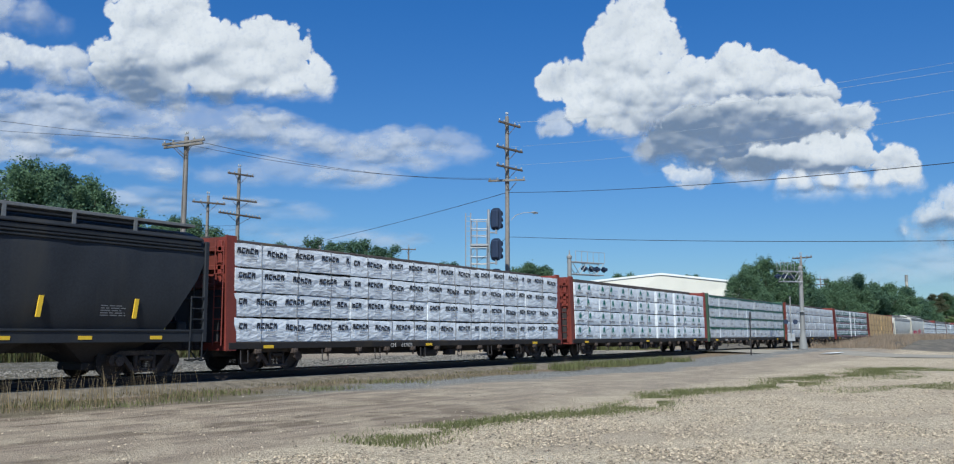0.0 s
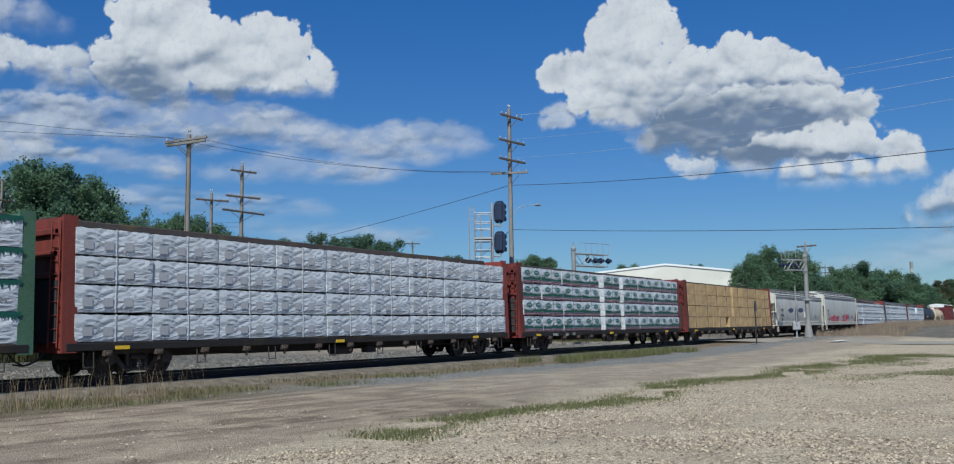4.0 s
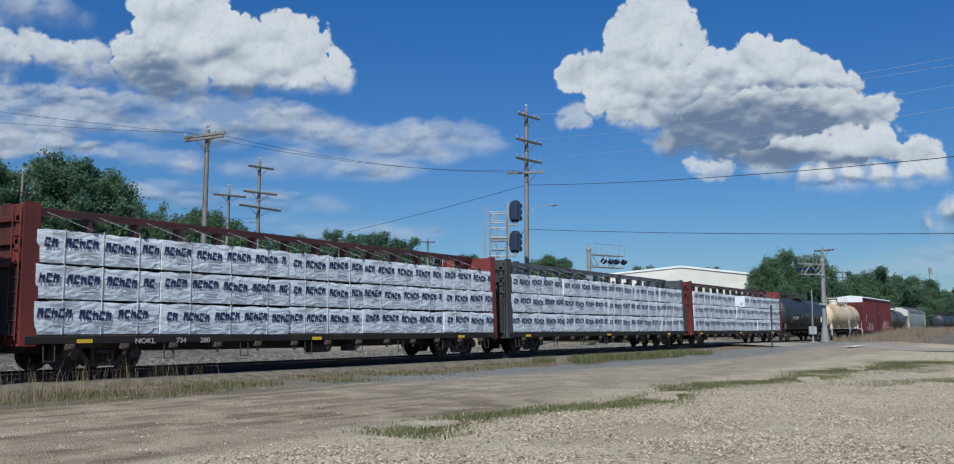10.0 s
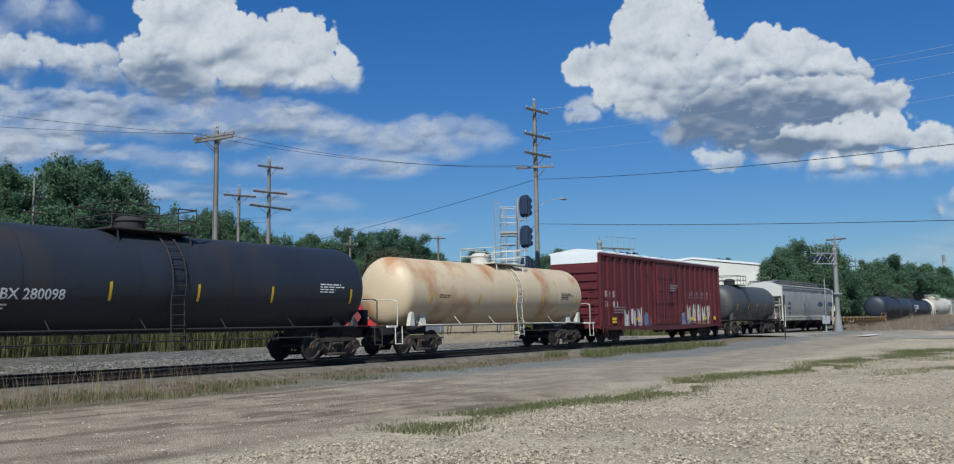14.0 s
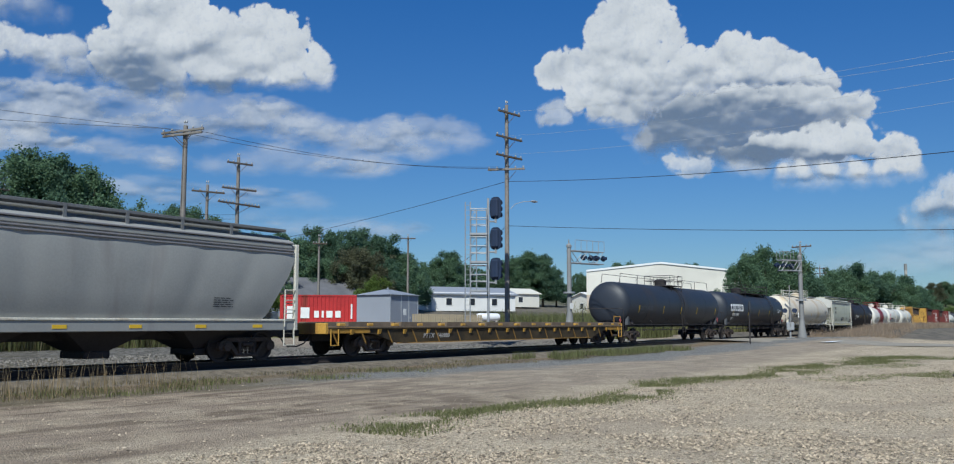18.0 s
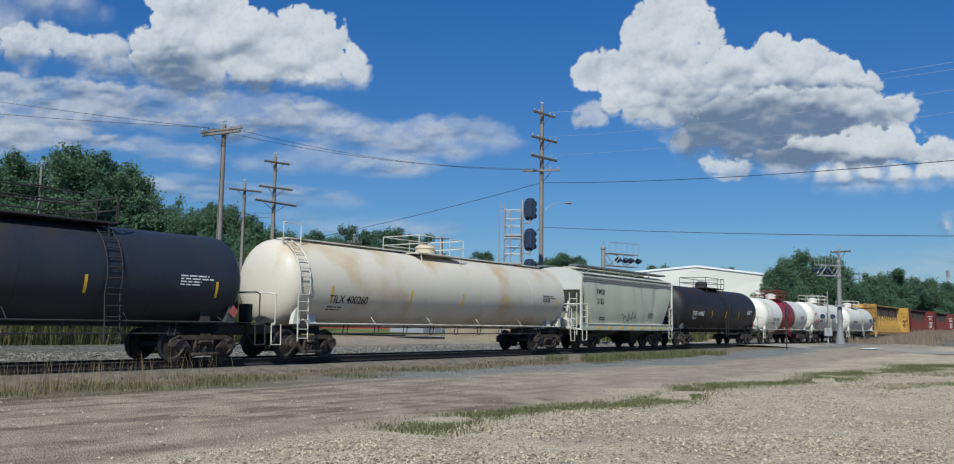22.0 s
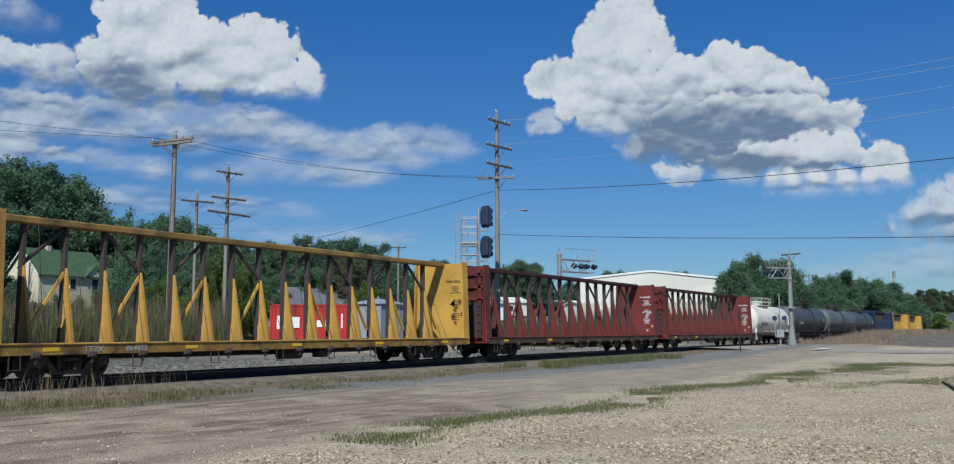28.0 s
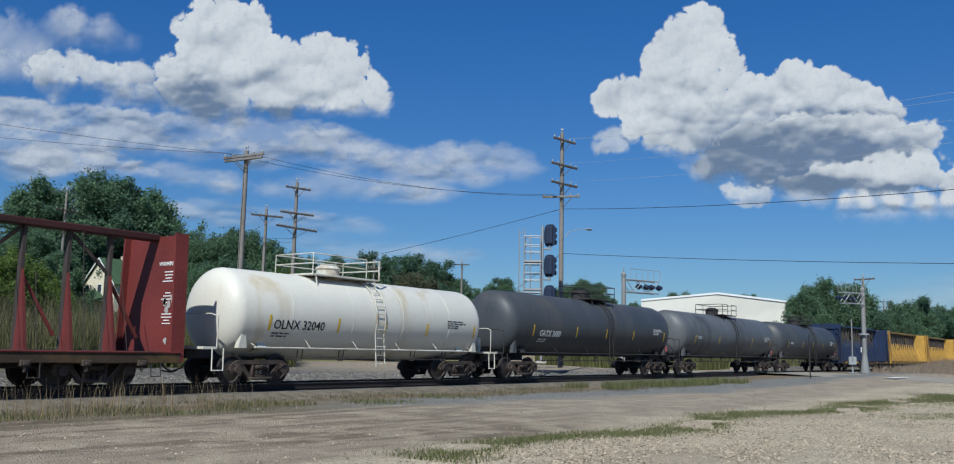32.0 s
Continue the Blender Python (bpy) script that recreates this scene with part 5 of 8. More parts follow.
        lg.face([(x - 0.1, -1.475, 2.58), (x + 0.6, -1.475, 2.58), (x + 0.62, -1.475, 2.65), (x - 0.08, -1.475, 2.65)])
    part("logo", lg, M["grey_mark"], car)
    bars(small_print(-h + 1.5, 1.95, 2.2, 3, 0.06, 0.14, 8) + small_print(0.2, 3.35, 1.2, 3, 0.09, 0.15, 2), M["grey_mark"], car, -1.60)
    bars([(-h + 1.3, -h + 1.8, 1.22, 1.36), (-h + 1.3, -h + 1.8, 1.06, 1.18), (-h + 4.4, -h + 4.9, 1.22, 1.36), (h - 1.5, h - 1.1, 1.15, 1.4), (h - 5.6, h - 5.1, 1.15, 1.35), (h - 3.3, h - 2.8, 1.2, 1.35)], M["reflect"], car, -1.575, "reflective_strip")
    part("center_sill", Shape().box(-h + 0.2, h - 0.2, -0.3, 0.3, 0.7, 1.0, 0.02), M["under"], car)
    part("brake_gear", Shape().lathe([(-0.5, 0.0), (-0.45, 0.2), (0.45, 0.2), (0.5, 0.0)], 12, y=-0.8, z=0.66).box(1.2, 1.7, -1.1, -0.7, 0.5, 0.8, 0.03), M["under"], car)
    coupler(car, h)
    return car


def flatcar(s0, s1):
    car, h = new_car("flat_car", "empty yellow flat car with worn deck and yellow tie-down blocks", s0, s1)
    p = M["grime_shade"]
    part("deck", Shape().box(-h, h, -1.42, 1.42, 1.04, 1.10, 0.01), M["deck_wood"], car, "worn brown deck boards")
    s = Shape().plate([(-h, 1.04), (h, 1.04), (h, 0.84), (h - 2.6, 0.80), (h - 4.0, 0.44), (-h + 4.0, 0.44), (-h + 2.6, 0.80), (-h, 0.84)], -1.40, -1.32)
    s.plate([(-h, 1.04), (h, 1.04), (h, 0.88), (h - 2.6, 0.86), (h - 4.2, 0.52), (-h + 4.2, 0.52), (-h + 2.6, 0.86), (-h, 0.88)], 1.32, 1.40)
    part("side_sill", s, M["yellow_grime"], car, "grimy yellow side sill")
    part("sill_flange", Shape().box(-h, h, -1.46, -1.38, 1.0, 1.05, 0.01), M["yellow_grime"], car)
    part("center_sill", Shape().box(-h + 0.3, h - 0.3, -0.35, 0.35, 0.55, 1.03, 0.02), M["under"], car)
    blk = Shape().box(-0.17, 0.17, -0.08, 0.08, 0, 0.11, 0.02).mesh("tie_down_block", M["yellow"])
    gus = Shape().loft([[(-0.06, -0.01, 0), (0.06, -0.01, 0), (0.06, 0.08, 0), (-0.06, 0.08, 0)], [(-0.09, -0.06, 0.18), (0.09, -0.06, 0.18), (0.09, 0.08, 0.18), (-0.09, 0.08, 0.18)]]).mesh("bracket", M["yellow"])
    rib_ = Shape().loft([[(-0.03, -0.02, 0.0), (0.03, -0.02, 0.0), (0.03, 0.01, 0.0), (-0.03, 0.01, 0.0)], [(-0.33, -0.02, 0.50), (-0.27, -0.02, 0.50), (-0.27, 0.01, 0.50), (-0.33, 0.01, 0.50)]]).mesh("lower_bracket", M["yellow_sill"])
    part("lower_flange", Shape().box(-h + 4.0, h - 4.0, -1.45, -1.36, 0.42, 0.46), M["yellow_sill"], car)
    rise = Shape().box(-1.25, 1.25, -0.16, 0.16, 0, 0.17, 0.01).mesh("deck_riser", M["deck_wood"])
    n = 16
    for i in range(n):
        x = -h + 0.9 + i * (2 * h - 1.8) / (n - 1)
        for y in (-1.22, 1.22):
            o = part("tie_down_block", blk, None, car)
            o.location = (x, y, 1.10)
        o = part("bracket", gus, None, car)
        o.location = (x + 0.35, -1.44, 0.80)
        if i % 2:
            for y in (-1.10, 0.0, 1.10):
                o = part("deck_riser", rise, None, car)
                o.location = (x + (0.9 if y == 0.0 else 0.0), y, 1.10)
                o.rotation_euler.z = radians(0.4)
        o = part("lower_bracket", rib_, None, car)
        o.location = (x - 0.4, -1.405, 0.46)
    for sg in (-1, 1):
        add_truck(car, sg * (h - 2.9))
        part("end_sill", Shape().box(*sorted((sg * h, sg * (h + 0.15))), -1.42, 1.42, 0.82, 1.22, 0.02), M["yellow"], car)
        part("step", Shape().pipe([(sg * (h - 0.1), -1.46, 1.0), (sg * (h - 0.1), -1.46, 0.42), (sg * (h - 0.5), -1.46, 0.42), (sg * (h - 0.5), -1.46, 1.0)], 0.02), M["yellow"], car)
        part("end_apron", Shape().box(*sorted((sg * (h - 2.3), sg * h)), -1.435, -1.405, 0.84, 1.055, 0.01), M["yellow_worn"], car, "worn yellow paint at the end of the deck")
        part("bridge_plate", Shape().box(*sorted((sg * (h - 0.9), sg * (h + 0.1))), 0.3, 1.2, 1.10, 1.15, 0.01), M["yellow_worn"], car)
        if sg > 0:
            part("hand_brake", Shape().pipe([(h, -1.36, 1.1), (h, -1.36, 1.62), (h, -0.95, 1.62), (h, -0.95, 1.1)], 0.022), M["yellow_worn"], car)
            part("placard", Shape().plate([(h - 0.1, 1.22), (h + 0.06, 1.38), (h - 0.1, 1.54), (h - 0.26, 1.38)], -1.41, -1.395), M["placard"], car, "red and white diamond placard")
    letters("PTTX  146980", 0.19, M["sill_white"], car, -7.1, -1.407, 0.62, squeeze=1.2, slant=0.2)
    coupler(car, h)


BOXCAR = boxcar(*BOX)


M["spray_amber"] = mat("amber_spray_paint", (0.42, 0.24, 0.06), 0.5, spread=0.45, coarse=1.8)


def spray(parent, x0, x1, z0, z1, y, seed, fill, edge, side=None):
    """Bubble-letter graffiti: fat rounded limbs crowding one another, traced in a paler line."""
    rnd = random.Random(seed)
    x, k = x0, 0
    while x < x1 - 0.25:
        w = rnd.uniform(0.62, 0.92)
        hh = (z1 - z0) * rnd.uniform(0.82, 1.0)
        lean = rnd.uniform(-0.12, 0.18)
        base = z0 + rnd.uniform(-0.04, 0.06)
        yy = y - 0.0015 * (k % 3)

        def limb(cx, cz, rx, rz, turn):
            c, sn, ph = math.cos(turn), math.sin(turn), rnd.uniform(0, 6)
            ring = []
            for i in range(16):
                a = 2 * math.pi * i / 16
                q = 1 + 0.10 * math.sin(3 * a + ph)
                u, v = rx * q * math.copysign(abs(math.cos(a)) ** 0.7, math.cos(a)), rz * q * math.copysign(abs(math.sin(a)) ** 0.7, math.sin(a))
                zz = cz + u * sn + v * c
                ring.append((cx + u * c - v * sn + lean * (zz - base), zz))
            return ring

        rings = [limb(x + w * 0.25, base + hh * 0.5, w * 0.24, hh * 0.5, rnd.uniform(-0.15, 0.15)),
                 limb(x + w * 0.6, base + hh * rnd.choice((0.25, 0.75)), w * 0.42, hh * 0.2, rnd.uniform(-0.3, 0.3)),
                 limb(x + w * 0.72, base + hh * rnd.choice((0.4, 0.6)), w * 0.22, hh * 0.42, rnd.uniform(-0.3, 0.3))]
        s, o = Shape(), Shape()
        for n, A in enumerate(rings):
            d = yy - 0.0007 * n
            s.face([(a, d, b) for a, b in A])
            mx, mz = sum(a for a, b in A) / 16, sum(b for a, b in A) / 16
            B = [(mx + (a - mx) * 0.86, mz + (b - mz) * 0.92) for a, b in A]
            for i in range(16):
                m = (i + 1) % 16
                if (i + n) % 7:
                    o.face([(A[i][0], d - 0.0005, A[i][1]), (A[m][0], d - 0.0005, A[m][1]), (B[m][0], d - 0.0005, B[m][1]), (B[i][0], d - 0.0005, B[i][1])])
        g = part("graffiti", s, M[fill], parent, "spray-painted graffiti letter")
        line = part("graffiti_line", o, M[edge], g)
        if side:
            for v in list(g.data.vertices) + list(line.data.vertices):
                v.co.y = side(v.co.x, v.co.z) - 0.012 + (v.co.y - y)
        x += w * 0.86
        k += 1


spray(BOXCAR, -6.2, -3.9, 0.74, 1.95, -1.478, 31, "spray_pale", "spray_blue")
spray(BOXCAR, -3.9, -2.5, 0.8, 1.75, -1.478, 32, "spray_blue", "spray_amber")
spray(BOXCAR, 2.1, 3.4, 0.82, 1.7, -1.478, 33, "spray_blue", "spray_pale")
spray(BOXCAR, 3.0, 7.0, 0.84, 1.5, -1.480, 35, "spray_amber", "spray_blue")
spray(BOXCAR, 2.8, 6.9, 1.0, 2.3, -1.486, 34, "spray_pale", "dark_mark")
M["pink_dark"] = mat("dark_pink_spray_line", (0.34, 0.015, 0.06), 0.5)
M["pink_line"] = mat("pale_pink_spray_line", (0.62, 0.20, 0.24), 0.5)
sh, h = WLPX
spray(sh, -5.75, -2.1, 1.02, 2.1, -1.6, 21, "pink", "pink_line", SIDES[sh.name])
spray(sh, 0.3, 3.6, 1.02, 2.25, -1.6, 22, "pink", "pink_line", SIDES[sh.name])
tg = Shape()
rt = random.Random(5)
pts = [(-7.0 + 0.065 * i, -1.62, 1.72 + rt.uniform(-0.22, 0.22)) for i in range(22)]
tg.pipe(pts, 0.012, 4)
part("graffiti", tg, M["pink_dark"], sh, "scrawled pink tag")
sh, h = FMSX
tg = Shape()
tg.pipe([(-1.2 + 0.16 * i, -1.62, 1.75 + rt.uniform(-0.25, 0.25)) for i in range(12)], 0.016, 4)
part("graffiti", tg, M["dark_mark"], sh, "scrawled dark tag")
# red scrawl on the end of a white tank car
car, h, patch = GRAF
for k in range(2):
    q = [(-5.6 + 0.11 * i, -1.41, 2.55 - 0.5 * k + rt.uniform(-0.22, 0.22)) for i in range(9)]
    part("graffiti", Shape().pipe(q, 0.014, 4), M["pink_dark"], car, "scrawled red tag")
# big white word mark, as plain blocks
car, h, patch = PROX
for i in range(6):
    s = Shape()
    x0 = -7.85 + i * 0.585
    patch(s, x0, x0 + 0.48, 2.22, 2.36)
    patch(s, x0, x0 + 0.48, 2.64, 2.78)
    patch(s, x0, x0 + 0.16, 2.36, 2.64)
    if i % 2:
        patch(s, x0 + 0.33, x0 + 0.48, 2.36, 2.64)
    part("logo", s, M["white_mark"], car, "white block of the word mark")
# warning text on the inner end walls of the empty cars
for (car, h), key in ((YEL, "dark_mark"), (RED1, "white_mark"), (RED2, "white_mark")):
    letters("WARNING", 0.12, M[key], car, h - 0.108, -0.70, 3.45, facing="back", center=True)
    rows = Shape()
    rw = random.Random(9)
    for k in range(12):
        w = rw.uniform(0.12, 0.32)
        z = 3.25 - k * 0.09 - 0.25 * (k // 4)
        rows.box(h - 0.112, h - 0.098, -0.80 - w, -0.80 + w, z, z + 0.03)
    tagged(part("marking", rows, M[key], car), kind="stuff")
    # bleached and rusted blotches on the end wall
    for k in range(7 if key == "white_mark" else 10):
        y, z = -0.62 - 0.6 * rw.random(), rw.choice((1.35, 1.55, 2.25, 2.4, 3.0) if key == "white_mark" else (1.7, 2.0, 2.3, 2.5)) + rw.uniform(-0.1, 0.1)
        ring = [(h - 0.115, y + rw.uniform(0.5, 1.0) * 0.12 * math.cos(a), z + rw.uniform(0.5, 1.0) * 0.15 * math.sin(a)) for a in [-q * 0.7 for q in range(9)]]
        blot = Shape()
        blot.face(ring)
        part("worn_patch", blot, M["sill_white" if key == "white_mark" else "rust_patch"], car)
flatcar(*FLAT)


def travel(t):
    """Metres run by the train after t seconds; it slows a little."""
    knots, speed = (0, 6, 12, 18, 24, 28, 32), (19.01, 18.33, 18.15, 17.41, 17.33, 16.16, 16.20)
    run = 0.0
    for a, b, va, vb in zip(knots, knots[1:], speed, speed[1:]):
        if t <= a:
            break
        e = min(t, b)
        ve = va + (vb - va) * (e - a) / (b - a)
        run += (e - a) * (va + ve) / 2
    return run


def motions():
    rows = [k * 1.0 for k in range(33)]
    for c, s in CARS:
        walk(c, [(t, pose(s - travel(t), TRACK_Y, RAIL)) for t in rows])


# ---- ground: one sheet to the horizon ----
def smooth_step(a, b, x):
    u = max(0.0, min(1.0, (x - a) / (b - a)))
    return u * u * (3 - 2 * u)


def ground_z(x, y):
    z = 0.03 * math.sin(x * 0.21) * math.cos(y * 0.17)
    z -= 0.05 * smooth_step(14, 19, y)
    # the road crossing is level with the rails
    z += 0.36 * smooth_step(50, 72, x) * smooth_step(8, 16, y) * (1 - smooth_step(24, 30, y))
    # bank of spoil beside the track beyond the road
    z += 0.75 * smooth_step(92, 112, x) * smooth_step(6, 12, y) * (1 - smooth_step(17.5, 20.0, y)) * (1 - smooth_step(230, 420, x))
    # the far side climbs away from the track
    z += 0.45 * smooth_step(26.0, 31, y) * (1 - 0.6 * smooth_step(60, 72, x) * (1 - smooth_step(84, 100, x)) * (1 - smooth_step(30, 60, y)))
    z += 0.015 * max(0.0, min(y, 50) - 31) + 0.068 * max(0.0, min(y, 140) - 50) + 0.012 * max(0.0, min(x, 200) - 70) * smooth_step(30, 50, y)
    z += 6.0 * smooth_step(150, 500, x) * smooth_step(28, 60, y)
    z += 15.0 * smooth_step(430, 950, x) * smooth_step(-80, 0, y)
    return z


def axis_points(fine0, fine1, step, reach, grow=1.18):
    pts = list(np.arange(fine0, fine1 + 1e-6, step))
    d = step
    while pts[-1] < reach:
        d *= grow
        pts.append(pts[-1] + d)
    d = step
    while pts[0] > -reach:
        d *= grow
        pts.insert(0, pts[0] - d)
    return pts


GX, GY = axis_points(-2, 118, 0.7, 3500), axis_points(-2, 42, 0.5, 3500)
gv = []
for i, x in enumerate(GX):
    for y in GY:
        near = -2 < x < 60 and -2 < y < 20
        gv.append((x, y, ground_z(x, y) + (0.02 * noise.noise((x * 1.1, y * 1.1, 0)) + 0.012 * noise.noise((x * 2.7, y * 2.7, 4)) if near else 0)))
gn = len(GY)
gf = [(i * gn + j, (i + 1) * gn + j, (i + 1) * gn + j + 1, i * gn + j + 1) for i in range(len(GX) - 1) for j in range(gn - 1)]


def ground_material():
    m = bpy.data.materials.new("gravel_lot_and_grass")
    m.use_nodes = True
    n, l = m.node_tree.nodes, m.node_tree.links
    b = n["Principled BSDF"]
    co = n.new("ShaderNodeTexCoord")
    sep = n.new("ShaderNodeSeparateXYZ")
    l.new(co.outputs["Object"], sep.inputs[0])
    X, Y = sep.outputs[0], sep.outputs[1]

    def val(op, a, b_=None, c=None):
        k = n.new("ShaderNodeMath")
        k.operation = op
        for i, q in enumerate((a, b_, c)):
            if q is None:
                continue
            if isinstance(q, (int, float)):
                k.inputs[i].default_value = q
            else:
                l.new(q, k.inputs[i])
        return k.outputs[0]

    def noise_tex(scale, detail=6, dist=0.0, stretch=None):
        t = n.new("ShaderNodeTexNoise")
        t.inputs["Scale"].default_value, t.inputs["Detail"].default_value, t.inputs["Distortion"].default_value = scale, detail, dist
        if stretch:
            mp = n.new("ShaderNodeMapping")
            mp.inputs["Rotation"].default_value = (0, 0, stretch[0])
            mp.inputs["Scale"].default_value = stretch[1]
            l.new(co.outputs["Object"], mp.inputs["Vector"])
            l.new(mp.outputs[0], t.inputs["Vector"])
        else:
            l.new(co.outputs["Object"], t.inputs["Vector"])
        return t.outputs[0]

    def step(lo, hi, q):
        k = n.new("ShaderNodeMapRange")
        k.interpolation_type = "SMOOTHSTEP"
        k.inputs["From Min"].default_value, k.inputs["From Max"].default_value = lo, hi
        l.new(q, k.inputs["Value"])
        return k.outputs[0]

    def blend(f, a, b_):
        k = n.new("ShaderNodeMixRGB")
        for i, q in ((0, f), (1, a), (2, b_)):
            if isinstance(q, tuple):
                k.inputs[i].default_value = (*q, 1)
            else:
                l.new(q, k.inputs[i])
        return k.outputs[0]

    wob = noise_tex(0.22, 5)
    yw = val("ADD", Y, val("MULTIPLY", val("SUBTRACT", wob, 0.5), 5.0))
    pebble = n.new("ShaderNodeTexVoronoi")
    pebble.inputs["Scale"].default_value = 34.0
    l.new(co.outputs["Object"], pebble.inputs["Vector"])
    pebble2 = n.new("ShaderNodeTexVoronoi")
    pebble2.inputs["Scale"].default_value = 6.5
    l.new(co.outputs["Object"], pebble2.inputs["Vector"])
    mott = noise_tex(0.9, 8)
    fine = noise_tex(26, 6)
    stone = n.new("ShaderNodeValToRGB")
    stone.color_ramp.elements[0].color, stone.color_ramp.elements[1].color = (0.125, 0.096, 0.064, 1), (0.80, 0.67, 0.485, 1)
    rs = n.new("ShaderNodeSeparateColor")
    l.new(pebble.outputs["Color"], rs.inputs[0])
    l.new(val("MULTIPLY_ADD", rs.outputs[0], 0.65, val("MULTIPLY", mott, 0.4)), stone.inputs[0])
    # brown fines lie open where wheels have swept the stones aside
    swept = noise_tex(0.42, 7, 0.6, (0.35, (0.45, 1.0, 1.0)))
    gravel = blend(val("MULTIPLY", step(0.50, 0.66, swept), 0.62), stone.outputs[0], blend(step(0.3, 0.7, fine), (0.26, 0.205, 0.148), (0.47, 0.388, 0.288)))
    dirt = blend(step(0.36, 0.62, noise_tex(1.5, 9, 0.4, (0.05, (0.10, 1.0, 1.0)))), (0.175, 0.134, 0.096), (0.345, 0.277, 0.204))
    dirt = blend(val("MULTIPLY", step(12, 26, X), 0.75), dirt, blend(step(0.3, 0.7, rs.outputs[1]), (0.27, 0.222, 0.168), (0.47, 0.395, 0.305)))
    dirt = blend(val("MULTIPLY", step(0.40, 0.75, fine), 0.55), dirt, (0.15, 0.12, 0.095))
    grey = blend(step(0.3, 0.7, rs.outputs[1]), (0.135, 0.132, 0.122), (0.30, 0.292, 0.27))
    rs2 = n.new("ShaderNodeSeparateColor")
    l.new(pebble2.outputs["Color"], rs2.inputs[0])
    crushed = blend(step(0.15, 0.85, rs2.outputs[0]), (0.065, 0.060, 0.053), (0.235, 0.222, 0.195))
    bal = blend(step(21.5, 22.5, Y), blend(step(0.3, 0.7, rs.outputs[2]), (0.13, 0.098, 0.066), (0.28, 0.215, 0.145)), crushed)
    bal = blend(val("MULTIPLY", step(29.5, 32.5, yw), step(26, 38, X)), bal, dirt)
    # lot: a dirt lane merges into gravel
    lane = val("ADD", yw, val("MULTIPLY", X, -0.03))
    out = blend(step(8.2, 9.8, lane), gravel, blend(val("MULTIPLY", step(0.45, 0.6, mott), 0.45), dirt, gravel))
    # crushed grey stone along the track
    out = blend(val("MULTIPLY", step(16.2, 18.3, val("ADD", yw, val("MULTIPLY", step(14, 26, X), 1.8))), step(12, 22, X)), out, grey)
    out = blend(step(18.6, 20.2, yw), out, bal)
    # dry verge at the left
    verge = val("MULTIPLY", val("MULTIPLY", step(16.4, 17.6, yw), val("SUBTRACT", 1.0, step(14, 24, X))), step(0.38, 0.55, mott))
    out = blend(val("MULTIPLY", verge, 0.7), out, (0.115, 0.098, 0.062))
    # far side: grass
    out = blend(step(43, 47, yw), out, blend(step(0.3, 0.7, noise_tex(0.35, 8)), (0.10, 0.125, 0.04), (0.22, 0.20, 0.09)))
    # spoil bank and far country
    out = blend(val("MULTIPLY", step(90, 96, X), step(4, 7, yw)), out, blend(step(0.4, 0.6, mott), (0.125, 0.113, 0.096), (0.19, 0.166, 0.132)))
    out = blend(step(150, 300, X), out, (0.10, 0.12, 0.05))
    l.new(out, b.inputs["Base Color"])
    b.inputs["Roughness"].default_value = 0.95
    b.inputs["Specular IOR Level"].default_value = 0.15
    bp = n.new("ShaderNodeBump")
    bp.inputs["Strength"].default_value, bp.inputs["Distance"].default_value = 0.9, 0.03
    l.new(val("ADD", val("ADD", pebble.outputs["Distance"], val("MULTIPLY", pebble2.outputs["Distance"], 0.6)), fine), bp.inputs["Height"])
    l.new(bp.outputs[0], b.inputs["Normal"])
    return m


gm = bpy.data.meshes.new("ground")
gm.from_pydata(gv, [], gf)
gm.polygons.foreach_set("use_smooth", [True] * len(gf))
gm.materials.append(ground_material())
tagged(new("ground", gm), "pale gravel lot with dirt lane, grey stone and grass", "ground", kind="structure")

# ---- track ----
M["ballast"] = mat("grey_brown_ballast_bed", (0.150, 0.138, 0.122), 0.95, spread=0.4, coarse=3, fine=22, bump=0.9)
bed = Shape()
bed.loft([[(x, TRACK_Y - 1.42, RAIL - 0.24), (x, TRACK_Y + 1.7, RAIL - 0.22), (x, TRACK_Y + 3.6, 0.02)] for x in (-60, 0, 40, 80, 160, 700)], close=False, cap=False)
solid("ballast_bed", bed, M["ballast"], "grey-brown crushed stone ballast under the track", "ballast", kind="structure")
M["ballast_dark"] = mat("brown_ballast_shoulder", (0.155, 0.130, 0.098), 0.95, spread=0.5, coarse=3, fine=20, bump=1.0)
edge = Shape()
edge.loft([[(x, TRACK_Y - 2.35 - 0.12 * math.sin(x * 1.3) - 0.05 * math.sin(x * 3.1), ground_z(x, 21) - 0.03), (x, TRACK_Y - 1.62, RAIL - 0.28), (x, TRACK_Y - 1.41, RAIL - 0.24)] for x in [-60 + 0.5 * k for k in range(360)] + [200, 700]], close=False, cap=False)
solid("ballast_shoulder", edge, M["ballast_dark"], "brown gravelly ballast shoulder beside the near rail", "ballast", kind="structure")
rnd = random.Random(11)
track = thing("railway_track", "rusty steel rails on dark wooden ties", "railway track", kind="structure")
